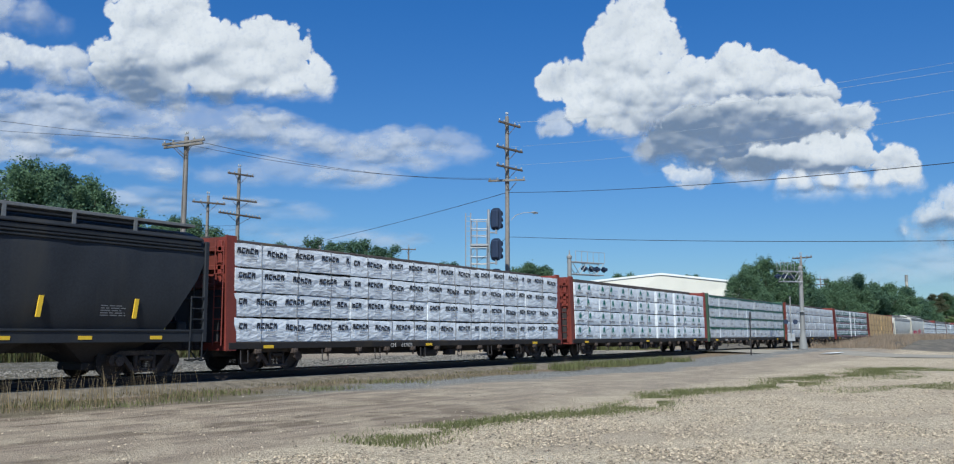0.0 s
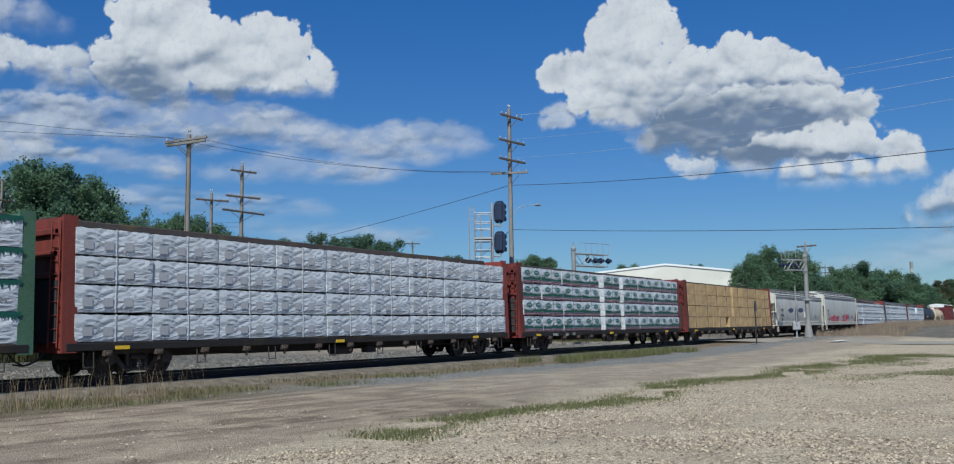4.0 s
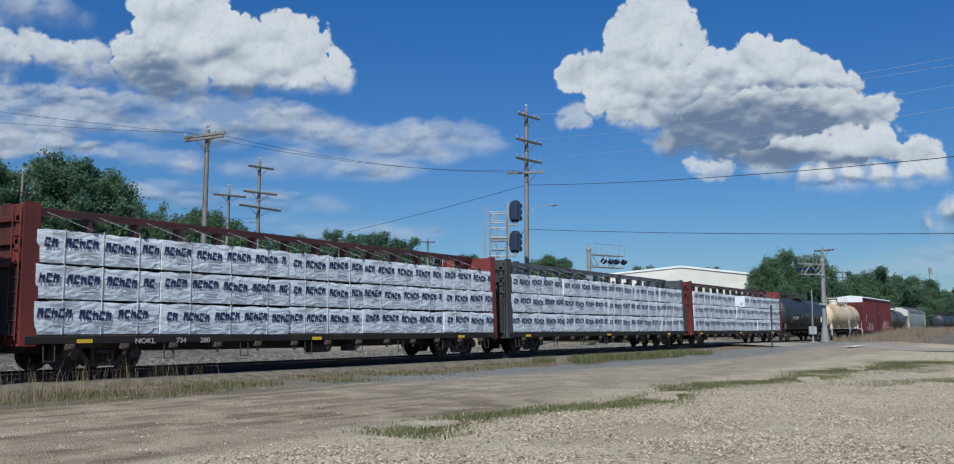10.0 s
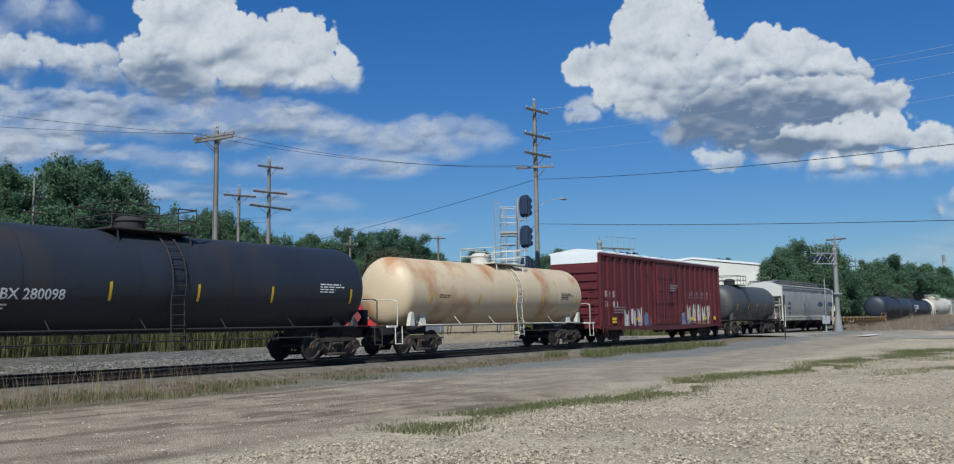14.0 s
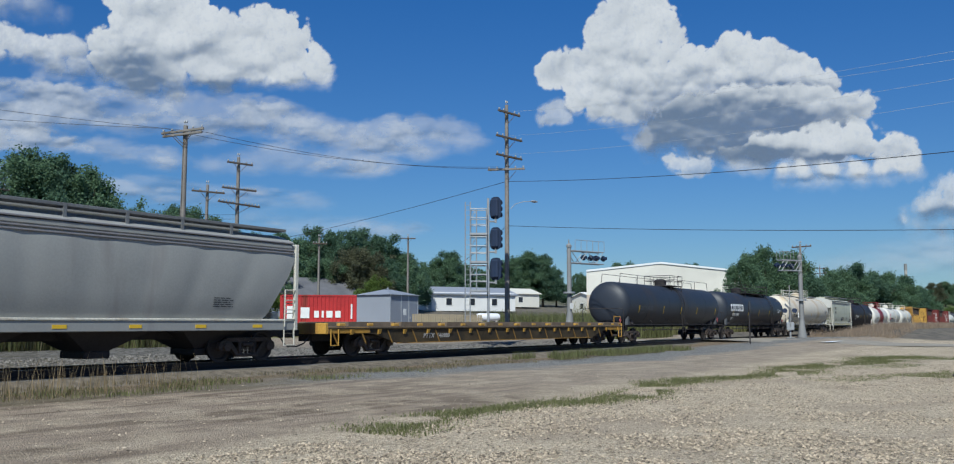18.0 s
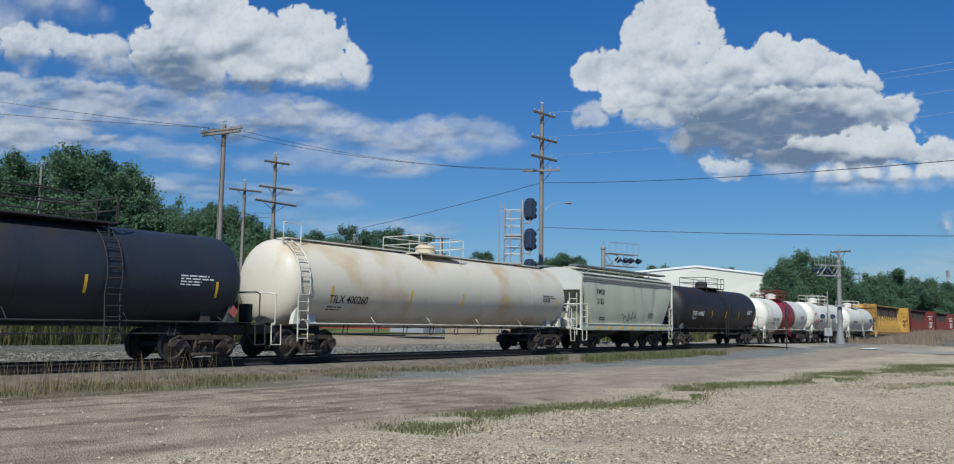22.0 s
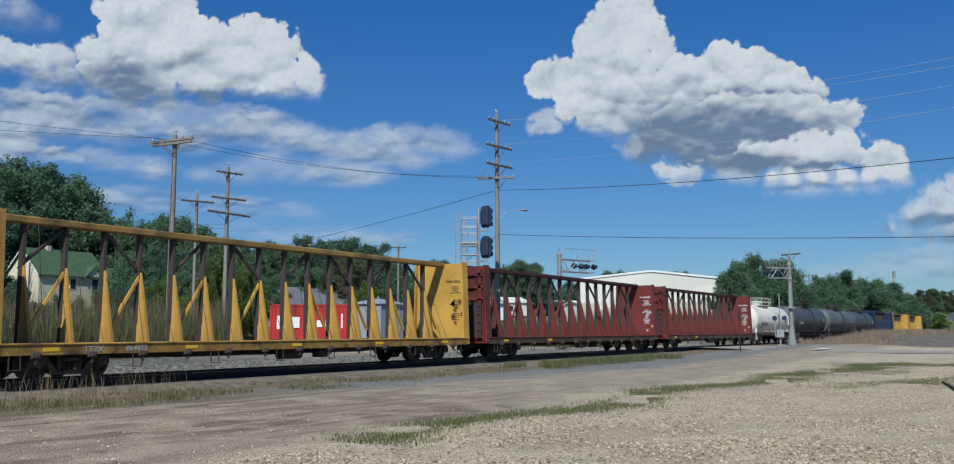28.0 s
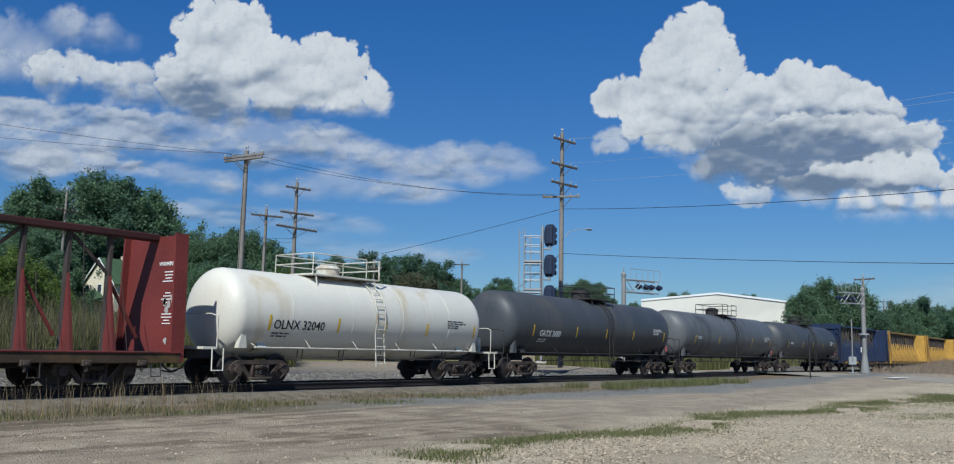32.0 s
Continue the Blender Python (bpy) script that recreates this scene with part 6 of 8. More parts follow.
for y in (TRACK_Y - 0.755, TRACK_Y + 0.755):
    r = Shape().prism([(y - 0.07, RAIL - 0.23), (y - 0.07, RAIL - 0.19), (y - 0.012, RAIL - 0.16), (y - 0.012, RAIL - 0.045), (y - 0.036, RAIL - 0.035), (y - 0.036, RAIL - 0.004), (y + 0.036, RAIL - 0.004), (y + 0.036, RAIL - 0.035), (y + 0.012, RAIL - 0.045), (y + 0.012, RAIL - 0.16), (y + 0.07, RAIL - 0.19), (y + 0.07, RAIL - 0.23)], -60, 700)
    ra = part("rail", r, M["rail"], track)
    part("rail_head", Shape().box(-60, 700, y - 0.033, y + 0.033, RAIL - 0.004, RAIL), M["rail_head"], ra, "polished running surface")
tie = Shape().box(-0.115, 0.115, -1.3, 1.3, -0.17, 0.0, 0.01).mesh("tie", M["tie"])
for k in range(150):
    o = part("tie", tie, None, track)
    o.location = (4 + k * 0.52, TRACK_Y + rnd.uniform(-0.04, 0.04), RAIL - 0.262 + rnd.uniform(-0.012, 0.012))
    o.rotation_euler.z = radians(rnd.uniform(-1, 1))


# loose stones
def stones(name, label, count, where, size, material, seed):
    rr = random.Random(seed)
    s = Shape()
    for _ in range(count):
        p = where(rr)
        if p is None:
            continue
        x, y, z = p
        a = rr.uniform(*size)
        q = [(a * rr.uniform(0.7, 1.2), 0), (0, a * rr.uniform(0.7, 1.2)), (-a * rr.uniform(0.7, 1.2), 0), (0, -a * rr.uniform(0.7, 1.2))]
        t = rr.uniform(0, 3)
        c, sn = math.cos(t), math.sin(t)
        k = len(s.v)
        s.v += [(x + u * c - w * sn, y + u * sn + w * c, z + rr.uniform(-0.2, 0.2) * a) for u, w in q] + [(x + rr.uniform(-.2, .2) * a, y, z + a * rr.uniform(0.5, 0.8))]
        for i in range(4):
            s.f.append((k + i, k + (i + 1) % 4, k + 4))
            s.smooth.append(False)
    me = bpy.data.meshes.new(name)
    me.from_pydata(s.v, [], s.f)
    me.materials.append(material)
    return tagged(new(name, me), label, "gravel", kind="stuff")


def stone_material(name, lo, hi):
    m = bpy.data.materials.new(name)
    m.use_nodes = True
    n, l = m.node_tree.nodes, m.node_tree.links
    g, r = n.new("ShaderNodeNewGeometry"), n.new("ShaderNodeValToRGB")
    r.color_ramp.elements[0].color, r.color_ramp.elements[1].color = (*lo, 1), (*hi, 1)
    l.new(g.outputs["Random Per Island"], r.inputs[0])
    l.new(r.outputs[0], n["Principled BSDF"].inputs["Base Color"])
    n["Principled BSDF"].inputs["Roughness"].default_value = 0.9
    return m


M["pebbles"] = stone_material("pale_pebbles", (0.07, 0.055, 0.039), (0.56, 0.455, 0.325))
M["ballast_stones"] = stone_material("ballast_stones", (0.06, 0.055, 0.048), (0.26, 0.24, 0.21))


def lot_spot(rr):
    d, a = 8.5 + 30 * rr.random() ** 1.6, radians(rr.uniform(-2, 66))
    x, y = d * math.cos(a), d * math.sin(a)
    if noise.noise((x * 0.45, y * 0.8, 7.0)) + 0.5 * noise.noise((x * 1.4, y * 1.9, 1.0)) < -0.05 and rr.random() < 0.85:
        return None
    if y > 18 or (y > 8.6 and rr.random() < 0.95):
        return None
    return x, y, ground_z(x, y) + 0.012


stones("gravel", "pale loose pebbles strewn over the lot", 105000, lot_spot, (0.009, 0.031), M["pebbles"], 3)
stones("ballast_stone", "loose grey-brown ballast stones beside the rails", 34000,
       lambda rr: (lambda x, y: (x, y, max(RAIL - 0.23 if y < TRACK_Y + 1.7 else RAIL - 0.22 - (y - TRACK_Y - 1.7) * 0.085, ground_z(x, y)) + 0.01))(4 + 72 * rr.random() ** 1.3, TRACK_Y + rr.uniform(-0.6, 7.0)), (0.03, 0.075), M["ballast_stones"], 5)


# grasses
def blades(name, label, count, where, height, width, material, seed, category="grass", bend=0.5):
    rr = random.Random(seed)
    v, f = [], []
    for _ in range(count):
        p = where(rr)
        if p is None:
            continue
        x, y, z = p
        hgt, a = rr.uniform(*height), rr.uniform(0, 6.3)
        w = width * rr.uniform(0.6, 1.3)
        dx, dy = math.cos(a) * w, math.sin(a) * w
        bx, by = rr.uniform(-bend, bend) * hgt, rr.uniform(-bend, bend) * hgt
        k = len(v)
        v += [(x - dx, y - dy, z - 0.02), (x + dx, y + dy, z - 0.02), (x + dx * 0.6 + bx * 0.4, y + dy * 0.6 + by * 0.4, z + hgt * 0.6), (x - dx * 0.6 + bx * 0.4, y - dy * 0.6 + by * 0.4, z + hgt * 0.6), (x + bx, y + by, z + hgt)]
        f += [(k, k + 1, k + 2, k + 3), (k + 3, k + 2, k + 4)]
    me = bpy.data.meshes.new(name)
    me.from_pydata(v, [], f)
    me.materials.append(material)
    return tagged(new(name, me), label, category, kind="stuff")


def strip_spot(rr):
    u = rr.random()
    x = 10 + 38 * u
    mid = 8.4 - 0.10 * max(0, x - 22) + 0.5 * math.sin(x * 0.6)
    width = 0.40 + 0.40 * abs(math.sin(x * 0.45)) + 0.03 * max(0, x - 22)
    y = rr.gauss(mid, width * 0.55)
    if noise.noise((x * 0.55, y * 0.9, 2.0)) < -0.25:
        return None
    return x, y, ground_z(x, y)


def patch_spot(rr):
    x, y = rr.uniform(26, 52), rr.gauss(3.2, 1.5)
    return None if noise.noise((x * 0.25, y * 0.5, 9.0)) + 0.3 * noise.noise((x * 1.3, y * 1.9, 3.0)) < 0.16 else (x, y, ground_z(x, y))


blades("grass", "olive grass patches on the gravel lot", 26000, patch_spot, (0.015, 0.06), 0.012, M["grass"], 17)
blades("grass", "low green weeds in a strip across the gravel", 38000, strip_spot, (0.015, 0.085), 0.008, M["grass"], 7)


def verge_spot(x0, x1, y0, y1, cut=-0.1):
    def spot(rr):
        x, y = rr.uniform(x0, x1), rr.uniform(y0, y1)
        return None if noise.noise((x * 0.4, y * 0.7, 5.0)) < cut else (x, y, max(ground_z(x, y), 0.02))
    return spot


def reed_spot(rr):
    x, y = rr.uniform(12, 42), rr.uniform(36, 45)
    return None if x > 0.90 * y or noise.noise((x * 0.4, y * 0.7, 5.0)) < -0.35 else (x, y, ground_z(x, y))


blades("grass", "short green grass beside the ballast", 3000, verge_spot(8, 24, 17.2, 19.6, 0.02), (0.04, 0.16), 0.010, M["grass"], 8)
blades("dry_grass", "short dry tufts of grass at the foot of the ballast", 9000, verge_spot(7, 46, 17.9, 21.2, -0.02), (0.03, 0.13), 0.009, M["reed"], 18, bend=0.6)
blades("dry_grass", "tall dry straw-coloured grass beside the track", 420, verge_spot(7.5, 15, 17.8, 20.2, -0.3), (0.3, 0.95), 0.006, M["grass_dry"], 9, bend=0.3)
blades("grass", "green weeds growing at the ballast's foot", 7000, verge_spot(34, 52, 18.2, 20.6, 0.0), (0.08, 0.40), 0.014, M["grass"], 10)
blades("dry_grass", "tall tan grass along the spoil bank", 26000, verge_spot(88, 190, 12.5, 19.8, -0.2), (0.25, 0.85), 0.013, M["grass_pale"], 12, bend=0.45)
blades("weeds", "tall green weeds among the reeds behind the track", 20000, reed_spot, (0.5, 2.7), 0.02, M["grass"], 19, "weeds", 0.4)
blades("weeds", "tall mixed reeds and weeds behind the track", 12000, reed_spot, (0.8, 3.6), 0.016, M["reed"], 13, "weeds", 0.25)
blades("weeds", "tall olive and tan weeds along the lot beyond the crossing", 16000, verge_spot(88, 150, 34, 46, -0.7), (1.4, 3.6), 0.035, M["weed_olive"], 29, "weeds", 0.3)
blades("weeds", "tall green weeds on the bank beyond the track", 20000, verge_spot(62, 88, 33, 42, -0.6), (1.0, 2.4), 0.03, M["grass"], 14, "weeds", 0.25)


# ---- poles, wires and signals ----
def wooden_pole(name, label, x, y, z0, z1, arms, r=0.16, lean=0.0, turn=0.0):
    """arms: (height, half length, kind)."""
    p = thing(name, label, "utility pole", pose(x, y, z0, lean, 0, turn))
    part("pole_shaft", Shape().tube((0, 0, -0.4), (0, 0, z1 - z0), r, 12, r * 0.66), M["pole_wood"], p)
    for zz, half, kind, *yaw in arms:
        zz -= z0
        a = part("crossarm", Shape().box(-half, half, -0.16 - r * 0.7, -0.04 - r * 0.7, zz - 0.06, zz + 0.06, 0.01), M["pole_dark"] if kind != "pale" else M["pole_wood"], p)
        part("brace", Shape().tube((-half * 0.5, -0.16 - r * 0.6, zz - 0.04), (0, -r, zz - 0.65), 0.02, 4).tube((half * 0.5, -0.16 - r * 0.6, zz - 0.04), (0, -r, zz - 0.65), 0.02, 4), M["pole_dark"], p)
        if half > 2:
            part("stay", Shape().tube((-half * 0.9, -0.1 - r * 0.7, zz + 0.06), (0, -r, zz + 0.5), 0.012, 4), M["galv"], a)
        if yaw:
            a.matrix_local = pose(0, 0, 0, 0, 0, yaw[0])
        for f in (-0.92, -0.5, 0.5, 0.92) if half < 1.4 or kind == "pale" else (-0.94, -0.78, -0.62, -0.46, -0.3, 0.3, 0.46, 0.62, 0.78, 0.94):
            part("insulator", Shape().lathe([(zz + 0.05, 0.02), (zz + 0.10, 0.05), (zz + 0.16, 0.055), (zz + 0.20, 0.03)], 8, y=f * half, z=-0.1 - r * 0.7, axis="z"), M["galv"], a)
    for d in (-0.07, 0.07):
        part("insulator", Shape().lathe([(z1 - z0, 0.015), (z1 - z0 + 0.14, 0.015), (z1 - z0 + 0.16, 0.05), (z1 - z0 + 0.26, 0.05), (z1 - z0 + 0.3, 0.02)], 8, y=d, axis="z"), M["galv"], p)
    part("ground_wire", Shape().tube((0.02, -r - 0.008, 0.2), (0.02, -r * 0.72, z1 - z0 - 0.5), 0.012, 4), M["cable"], p)
    return p


POLE_A, POLE_B, POLE_C = (29.66, 37.58), (43.75, 49.37), (47.9, 28.9)
wooden_pole("utility_pole", "tall weathered wooden utility pole with one crossarm", *POLE_A, 1.6, 11.95, [(11.62, 1.45, "pale"), (11.45, 1.35, "pale")], 0.175, turn=-83)
wooden_pole("utility_pole", "tall wooden pole with three crossarms", *POLE_B, 2.4, 13.75, [(13.25, 1.05, "dark"), (11.35, 1.4, "dark"), (10.25, 2.0, "dark", 12)], 0.18, turn=-11)
wooden_pole("utility_pole", "tall brown pole with four crossarms beside the signal", *POLE_C, 1.0, 15.7, [(15.15, 1.1, "dark"), (13.5, 1.3, "dark"), (12.28, 1.3, "dark"), (11.45, 1.2, "pale", -60)], 0.17, turn=-8)
wooden_pole("utility_pole", "short wooden pole with one crossarm near the trees", 41.85, 50.4, 2.4, 11.55, [(11.0, 1.2, "dark")], 0.15, turn=-20)
wooden_pole("utility_pole", "distant utility pole in front of the trees", 46.0, 86.5, 4.5, 16.8, [(14.8, 1.3, "dark"), (13.2, 1.3, "dark")], 0.17, turn=10)
wooden_pole("utility_pole", "distant utility pole with transformers by the yard", 62.0, 58.4, 3.0, 9.8, [(9.2, 0.7, "dark")], 0.14, turn=-30)
wooden_pole("utility_pole", "distant utility pole beside the lawn", 88.0, 67.7, 4.2, 12.6, [(12.3, 0.9, "dark")], 0.16, turn=-40)


M["wire_pale"] = plain("bare_aluminium_wire", (0.45, 0.46, 0.47), 0.5)


def wire(name, pts, sag=0.4, r=0.012, key="cable"):
    s = Shape()
    out = []
    for a, b in zip(pts, pts[1:]):
        a, b = Vector(a), Vector(b)
        n = 14
        for i in range(n + 1):
            u = i / n
            q = a.lerp(b, u)
            q.z -= 4 * sag * u * (1 - u)
            out.append(q)
    s.pipe(out, r, 4)
    return solid(name, s, M[key], "thin grey overhead wire strung between poles" if key != "cable" else "thin black overhead wire strung between poles", "cable")


def at(p, z, d=0.0):
    return (p[0] + d, p[1] - d * 0.6, z)


for dz, d in ((12.0, -0.9), (12.0, 0.9)):
    wire("overhead_wire", [(5, 60, 14.5 + d), at(POLE_A, dz - 0.3, d), at(POLE_C, 11.6, d * 0.5)], 0.6)
wire("overhead_wire", [(20, 58, 9.5), (POLE_B[0], POLE_B[1], 9.5)], 0.5)
wire("overhead_wire", [(20, 60, 8.6), (POLE_B[0], POLE_B[1], 9.2)], 0.5)
wire("overhead_wire", [(60, 70, 9.0), (POLE_C[0], POLE_C[1], 10.7), (33, -2, 7.4)], 0.35, 0.018)
wire("overhead_wire", [(90, 62, 8.6), (POLE_C[0], POLE_C[1], 7.83), (40, -3, 5.1)], 0.2, 0.02)
for k, (z0, z1) in enumerate(((15.35, 11.9), (15.35, 11.2), (13.7, 10.4), (12.45, 9.4))):
    wire("overhead_wire", [at(POLE_C, z0, 0.5 - 0.2 * k), (36 - k, -4, z1)], 0.5, 0.005, "wire_pale")
# street lamp arm on the tall pole
lamp = thing("street_lamp", "grey cobra-head street lamp on a curved arm", "street lamp", pose(POLE_C[0], POLE_C[1], 0))
part("arm", Shape().pipe([(0.1, -0.2, 8.9), (0.4, -0.4, 9.25), (0.8, -0.75, 9.42), (1.2, -1.1, 9.46)], 0.022, 6), M["galv"], lamp)
part("lamp_head", Shape().box(1.1, 1.6, -1.4, -1.1, 9.40, 9.50, 0.04), M["galv"], lamp)


def rail_signal(x, y, z0):
    """Galvanised mast and ladder with caged platforms and three hooded signal heads."""
    sg = thing("railway_signal", "galvanised mast with three black hooded signal heads", "railway signal", pose(x, y, z0, 0, 0, -58))
    part("mast", Shape().tube((0, 0, 0), (0, 0, 8.2), 0.075, 10), M["galv"], sg)
    lad = Shape()
    for d in (-1.38, -1.08):
        lad.tube((d, 0.1, 0), (d, 0.1, 8.0), 0.034, 5)
    for k in range(26):
        lad.tube((-1.38, 0.1, 0.3 + k * 0.3), (-1.08, 0.1, 0.3 + k * 0.3), 0.018, 4)
    part("ladder", lad, M["galv"], sg)
    for z in (6.03, 4.35, 2.65):
        f = part("platform", Shape().box(-1.08, -0.05, -0.40, 0.40, z - 0.02, z + 0.02), M["galv"], sg)
        for yy in (-0.4, 0.4):
            part("beam", Shape().box(-1.08, -0.05, yy - 0.03, yy + 0.03, z - 0.07, z + 0.05), M["galv"], f)
            for zz in (0.55, 0.95, 1.5):
                part("guard_rail", Shape().tube((-1.08, yy, z + zz), (-0.08, yy, z + zz), 0.028, 5), M["galv"], f)
            for xx in (-1.05, -0.7, -0.1):
                part("stanchion", Shape().tube((xx, yy, z), (xx, yy, z + 1.5), 0.03, 5), M["galv"], f)
            part("brace", Shape().tube((-1.05, yy, z + 0.95), (-0.7, yy, z + 1.5), 0.015, 4), M["galv"], f)
    for z in (7.62, 5.78, 3.95):
        outline = []
        for i in range(28):
            a = 2 * math.pi * i / 28
            c, sn = math.cos(a), math.sin(a)
            outline.append((0.40 * math.copysign(abs(c) ** 0.6, c), 0.68 * math.copysign(abs(sn) ** 0.66, sn)))
        head = part("signal_head", Shape().plate(outline, -0.02, 0.02), M["signal_black"], sg)
        head.matrix_local = pose(0.44, 0.05, z, 0, 0, -32)
        part("lamp_case", Shape().box(-0.24, 0.24, -0.22, -0.02, -0.56, 0.56, 0.08), M["signal_black"], head)
        for dz in (-0.38, 0.0, 0.38):
            hood = Shape()
            rings = [[(0.20 * math.cos(radians(q)), d, dz + 0.20 * math.sin(radians(q))) for q in range(-50, 231, 20)] for d in (0.02, 0.50)]
            for i in range(len(rings[0]) - 1):
                hood.face([rings[0][i], rings[0][i + 1], rings[1][i + 1], rings[1][i]], True)
            part("visor", hood, M["signal_black"], head)
        part("bracket", Shape().tube((0.03, 0, z - 0.82), (0.45, 0.05, z - 0.82), 0.05, 6).tube((0.45, 0.05, z - 0.9), (0.45, 0.05, z - 0.6), 0.07, 8), M["galv"], sg)
    part("base", Shape().box(-0.3, 0.3, -0.3, 0.3, 0, 0.15, 0.02), M["concrete"], sg)
    return sg


rail_signal(44.31, 28.05, 0.9)


def cantilever(x, y, z0, zt, turn, reach, label):
    c = thing("crossing_signal", label, "crossing signal", pose(x, y, z0, 0, 0, turn))
    part("mast", Shape().tube((0, 0, 0), (0, 0, zt), 0.2, 12, 0.15).lathe([(zt, 0.2), (zt + 0.15, 0.2), (zt + 0.3, 0.05), (zt + 0.6, 0.03)], 10, axis="z"), M["mast_grey"], c)
    tr = Shape()
    for zz in (zt - 1.15, zt - 0.25):
        for yy in (-0.25, 0.25):
            tr.tube((0, yy, zz), (reach, yy, zz), 0.045, 6)
    n = max(3, int(reach / 0.7))
    for i in range(n):
        a, b = reach * i / n, reach * (i + 1) / n
        for yy in (-0.25, 0.25):
            tr.tube((a, yy, zt - 1.15 if i % 2 else zt - 0.25), (b, yy, zt - 0.25 if i % 2 else zt - 1.15), 0.03, 5)
    part("truss_arm", tr, M["galv"], c)
    part("guard_rail", Shape().tube((0.3, -0.35, zt + 0.55), (reach, -0.35, zt + 0.55), 0.02, 5), M["galv"], c)
    for i in range(6):
        part("stanchion", Shape().tube((0.3 + (reach - 0.3) * i / 5, -0.35, zt - 0.25), (0.3 + (reach - 0.3) * i / 5, -0.35, zt + 0.55), 0.02, 5), M["galv"], c)
    for xx in (reach * 0.55, reach * 0.95):
        for d in (-0.38, 0.38):
            f = Shape().lathe([(-0.06, 0.22), (0.0, 0.22), (0.02, 0.10), (0.2, 0.10)], 16, y=xx + d, z=zt - 0.7, axis="y")
            fl = part("flasher", f, M["signal_black"], c)
            part("visor", Shape().lathe([(-0.32, 0.13), (-0.06, 0.13)], 12, y=xx + d, z=zt - 0.7, axis="y"), M["signal_black"], fl)
    part("base", Shape().tube((0, 0, 0), (0, 0, 1.5), 0.40, 10, 0.21), M["mast_grey"], c)
    part("collar", Shape().lathe([(zt * 0.46, 0.2), (zt * 0.46, 0.45), (zt * 0.46 + 0.12, 0.45), (zt * 0.46 + 0.12, 0.2)], 12, axis="z"), M["galv"], c)
    part("notice", Shape().box(-0.16, 0.16, -0.25, -0.21, 1.75, 2.2), M["white_mark"], c)
    return c


cantilever(57.9, 29.6, 0.9, 6.3, -20, 3.3, "aluminium cantilever crossing signal on the far side of the track")
cantilever(80.5, 18.4, 0.36, 7.0, 150, 2.4, "aluminium cantilever crossing signal on the near side of the track")
wooden_pole("utility_pole", "wooden pole with a crossarm behind the crossing signal", 84.5, 19.2, 0.36, 8.9, [(8.7, 1.0, "dark")], 0.13, turn=70)
wooden_pole("utility_pole", "far wooden pole with two crossarms rising between trees", 166.5, 34.6, 1.4, 11.8, [(11.5, 1.3, "dark"), (10.6, 1.1, "dark")], 0.15, turn=70)
wooden_pole("utility_pole", "far wooden pole with a crossarm rising between trees", 186.0, 37.5, 1.8, 11.3, [(11.0, 1.5, "dark")], 0.15, turn=70)
sp = thing("sign_post", "thin dark steel sign post standing at the road", "sign post", pose(61.0, 17.4, 0.2))
part("post", Shape().box(-0.035, 0.035, -0.035, 0.035, 0, 2.9), M["under"], sp)
part("sign", Shape().box(-0.2, 0.2, -0.05, -0.03, 2.3, 2.95, 0.01), M["grey_car"], sp)
g = thing("crossing_gate", "grey crossing gate mechanism with a raised arm", "crossing gate", pose(75.5, 18.2, 0.36, 0, 0, -70))
part("post", Shape().tube((0, 0, 0), (0, 0, 2.6), 0.07, 8), M["galv"], g)
part("mechanism", Shape().box(-0.3, 0.3, -0.25, 0.25, 0.7, 1.35, 0.04), M["galv"], g)
part("arm", Shape().box(-0.04, 0.04, -0.3, -0.26, 1.0, 4.4, 0.01), M["mast_grey"], g)
for d in (-0.38, 0.38):
    part("flasher", Shape().lathe([(-0.1, 0.2), (0.0, 0.2), (0.12, 0.1)], 14, y=d, z=2.3, axis="y"), M["signal_black"], g)
part("base", Shape().box(-0.35, 0.35, -0.35, 0.35, 0.0, 0.10, 0.02), M["mast_grey"], g)

# road over the crossing
road = Shape()
road.loft([[(x - 5.0, y, ground_z(x - 5.0, y) + 0.015 if abs(y - TRACK_Y) > 4 else RAIL - 0.03), (x + 5.0, y, ground_z(x + 5.0, y) + 0.015 if abs(y - TRACK_Y) > 4 else RAIL - 0.03)] for x, y in ((74.0, -30), (74, -10), (73, 4), (72, 10), (71.5, 14), (71, 18), (70.5, 20.5), (70.0, 25.8), (70, 28), (70, 34), (71, 45), (76, 70), (84, 110))], close=False, cap=False)
M["asphalt"] = mat("worn_grey_asphalt", (0.29, 0.26, 0.21), 0.9, spread=0.2, coarse=0.5, fine=30, bump=0.3)
solid("road", road, M["asphalt"], "worn grey road running over the level crossing", "road", kind="structure")
solid("stop_line", Shape().box(66.2, 70.8, 13.2, 13.9, 0.0, 0.008).mesh("stop_line", M["white_mark"]), None, "white stop line painted on the road", "road marking", pose(0, 0, ground_z(68.5, 13.5) + 0.05), kind="structure")
# dark bar lying across the gravel
solid("steel_bar", Shape().pipe([(30.5, 2.6, 0.04), (26.0, 1.85, 0.05), (21.2, 0.86, 0.04), (15.5, -0.6, 0.04)], 0.035, 6), M["rail"], "dark rusty steel pipe lying across the gravel", "pipe")


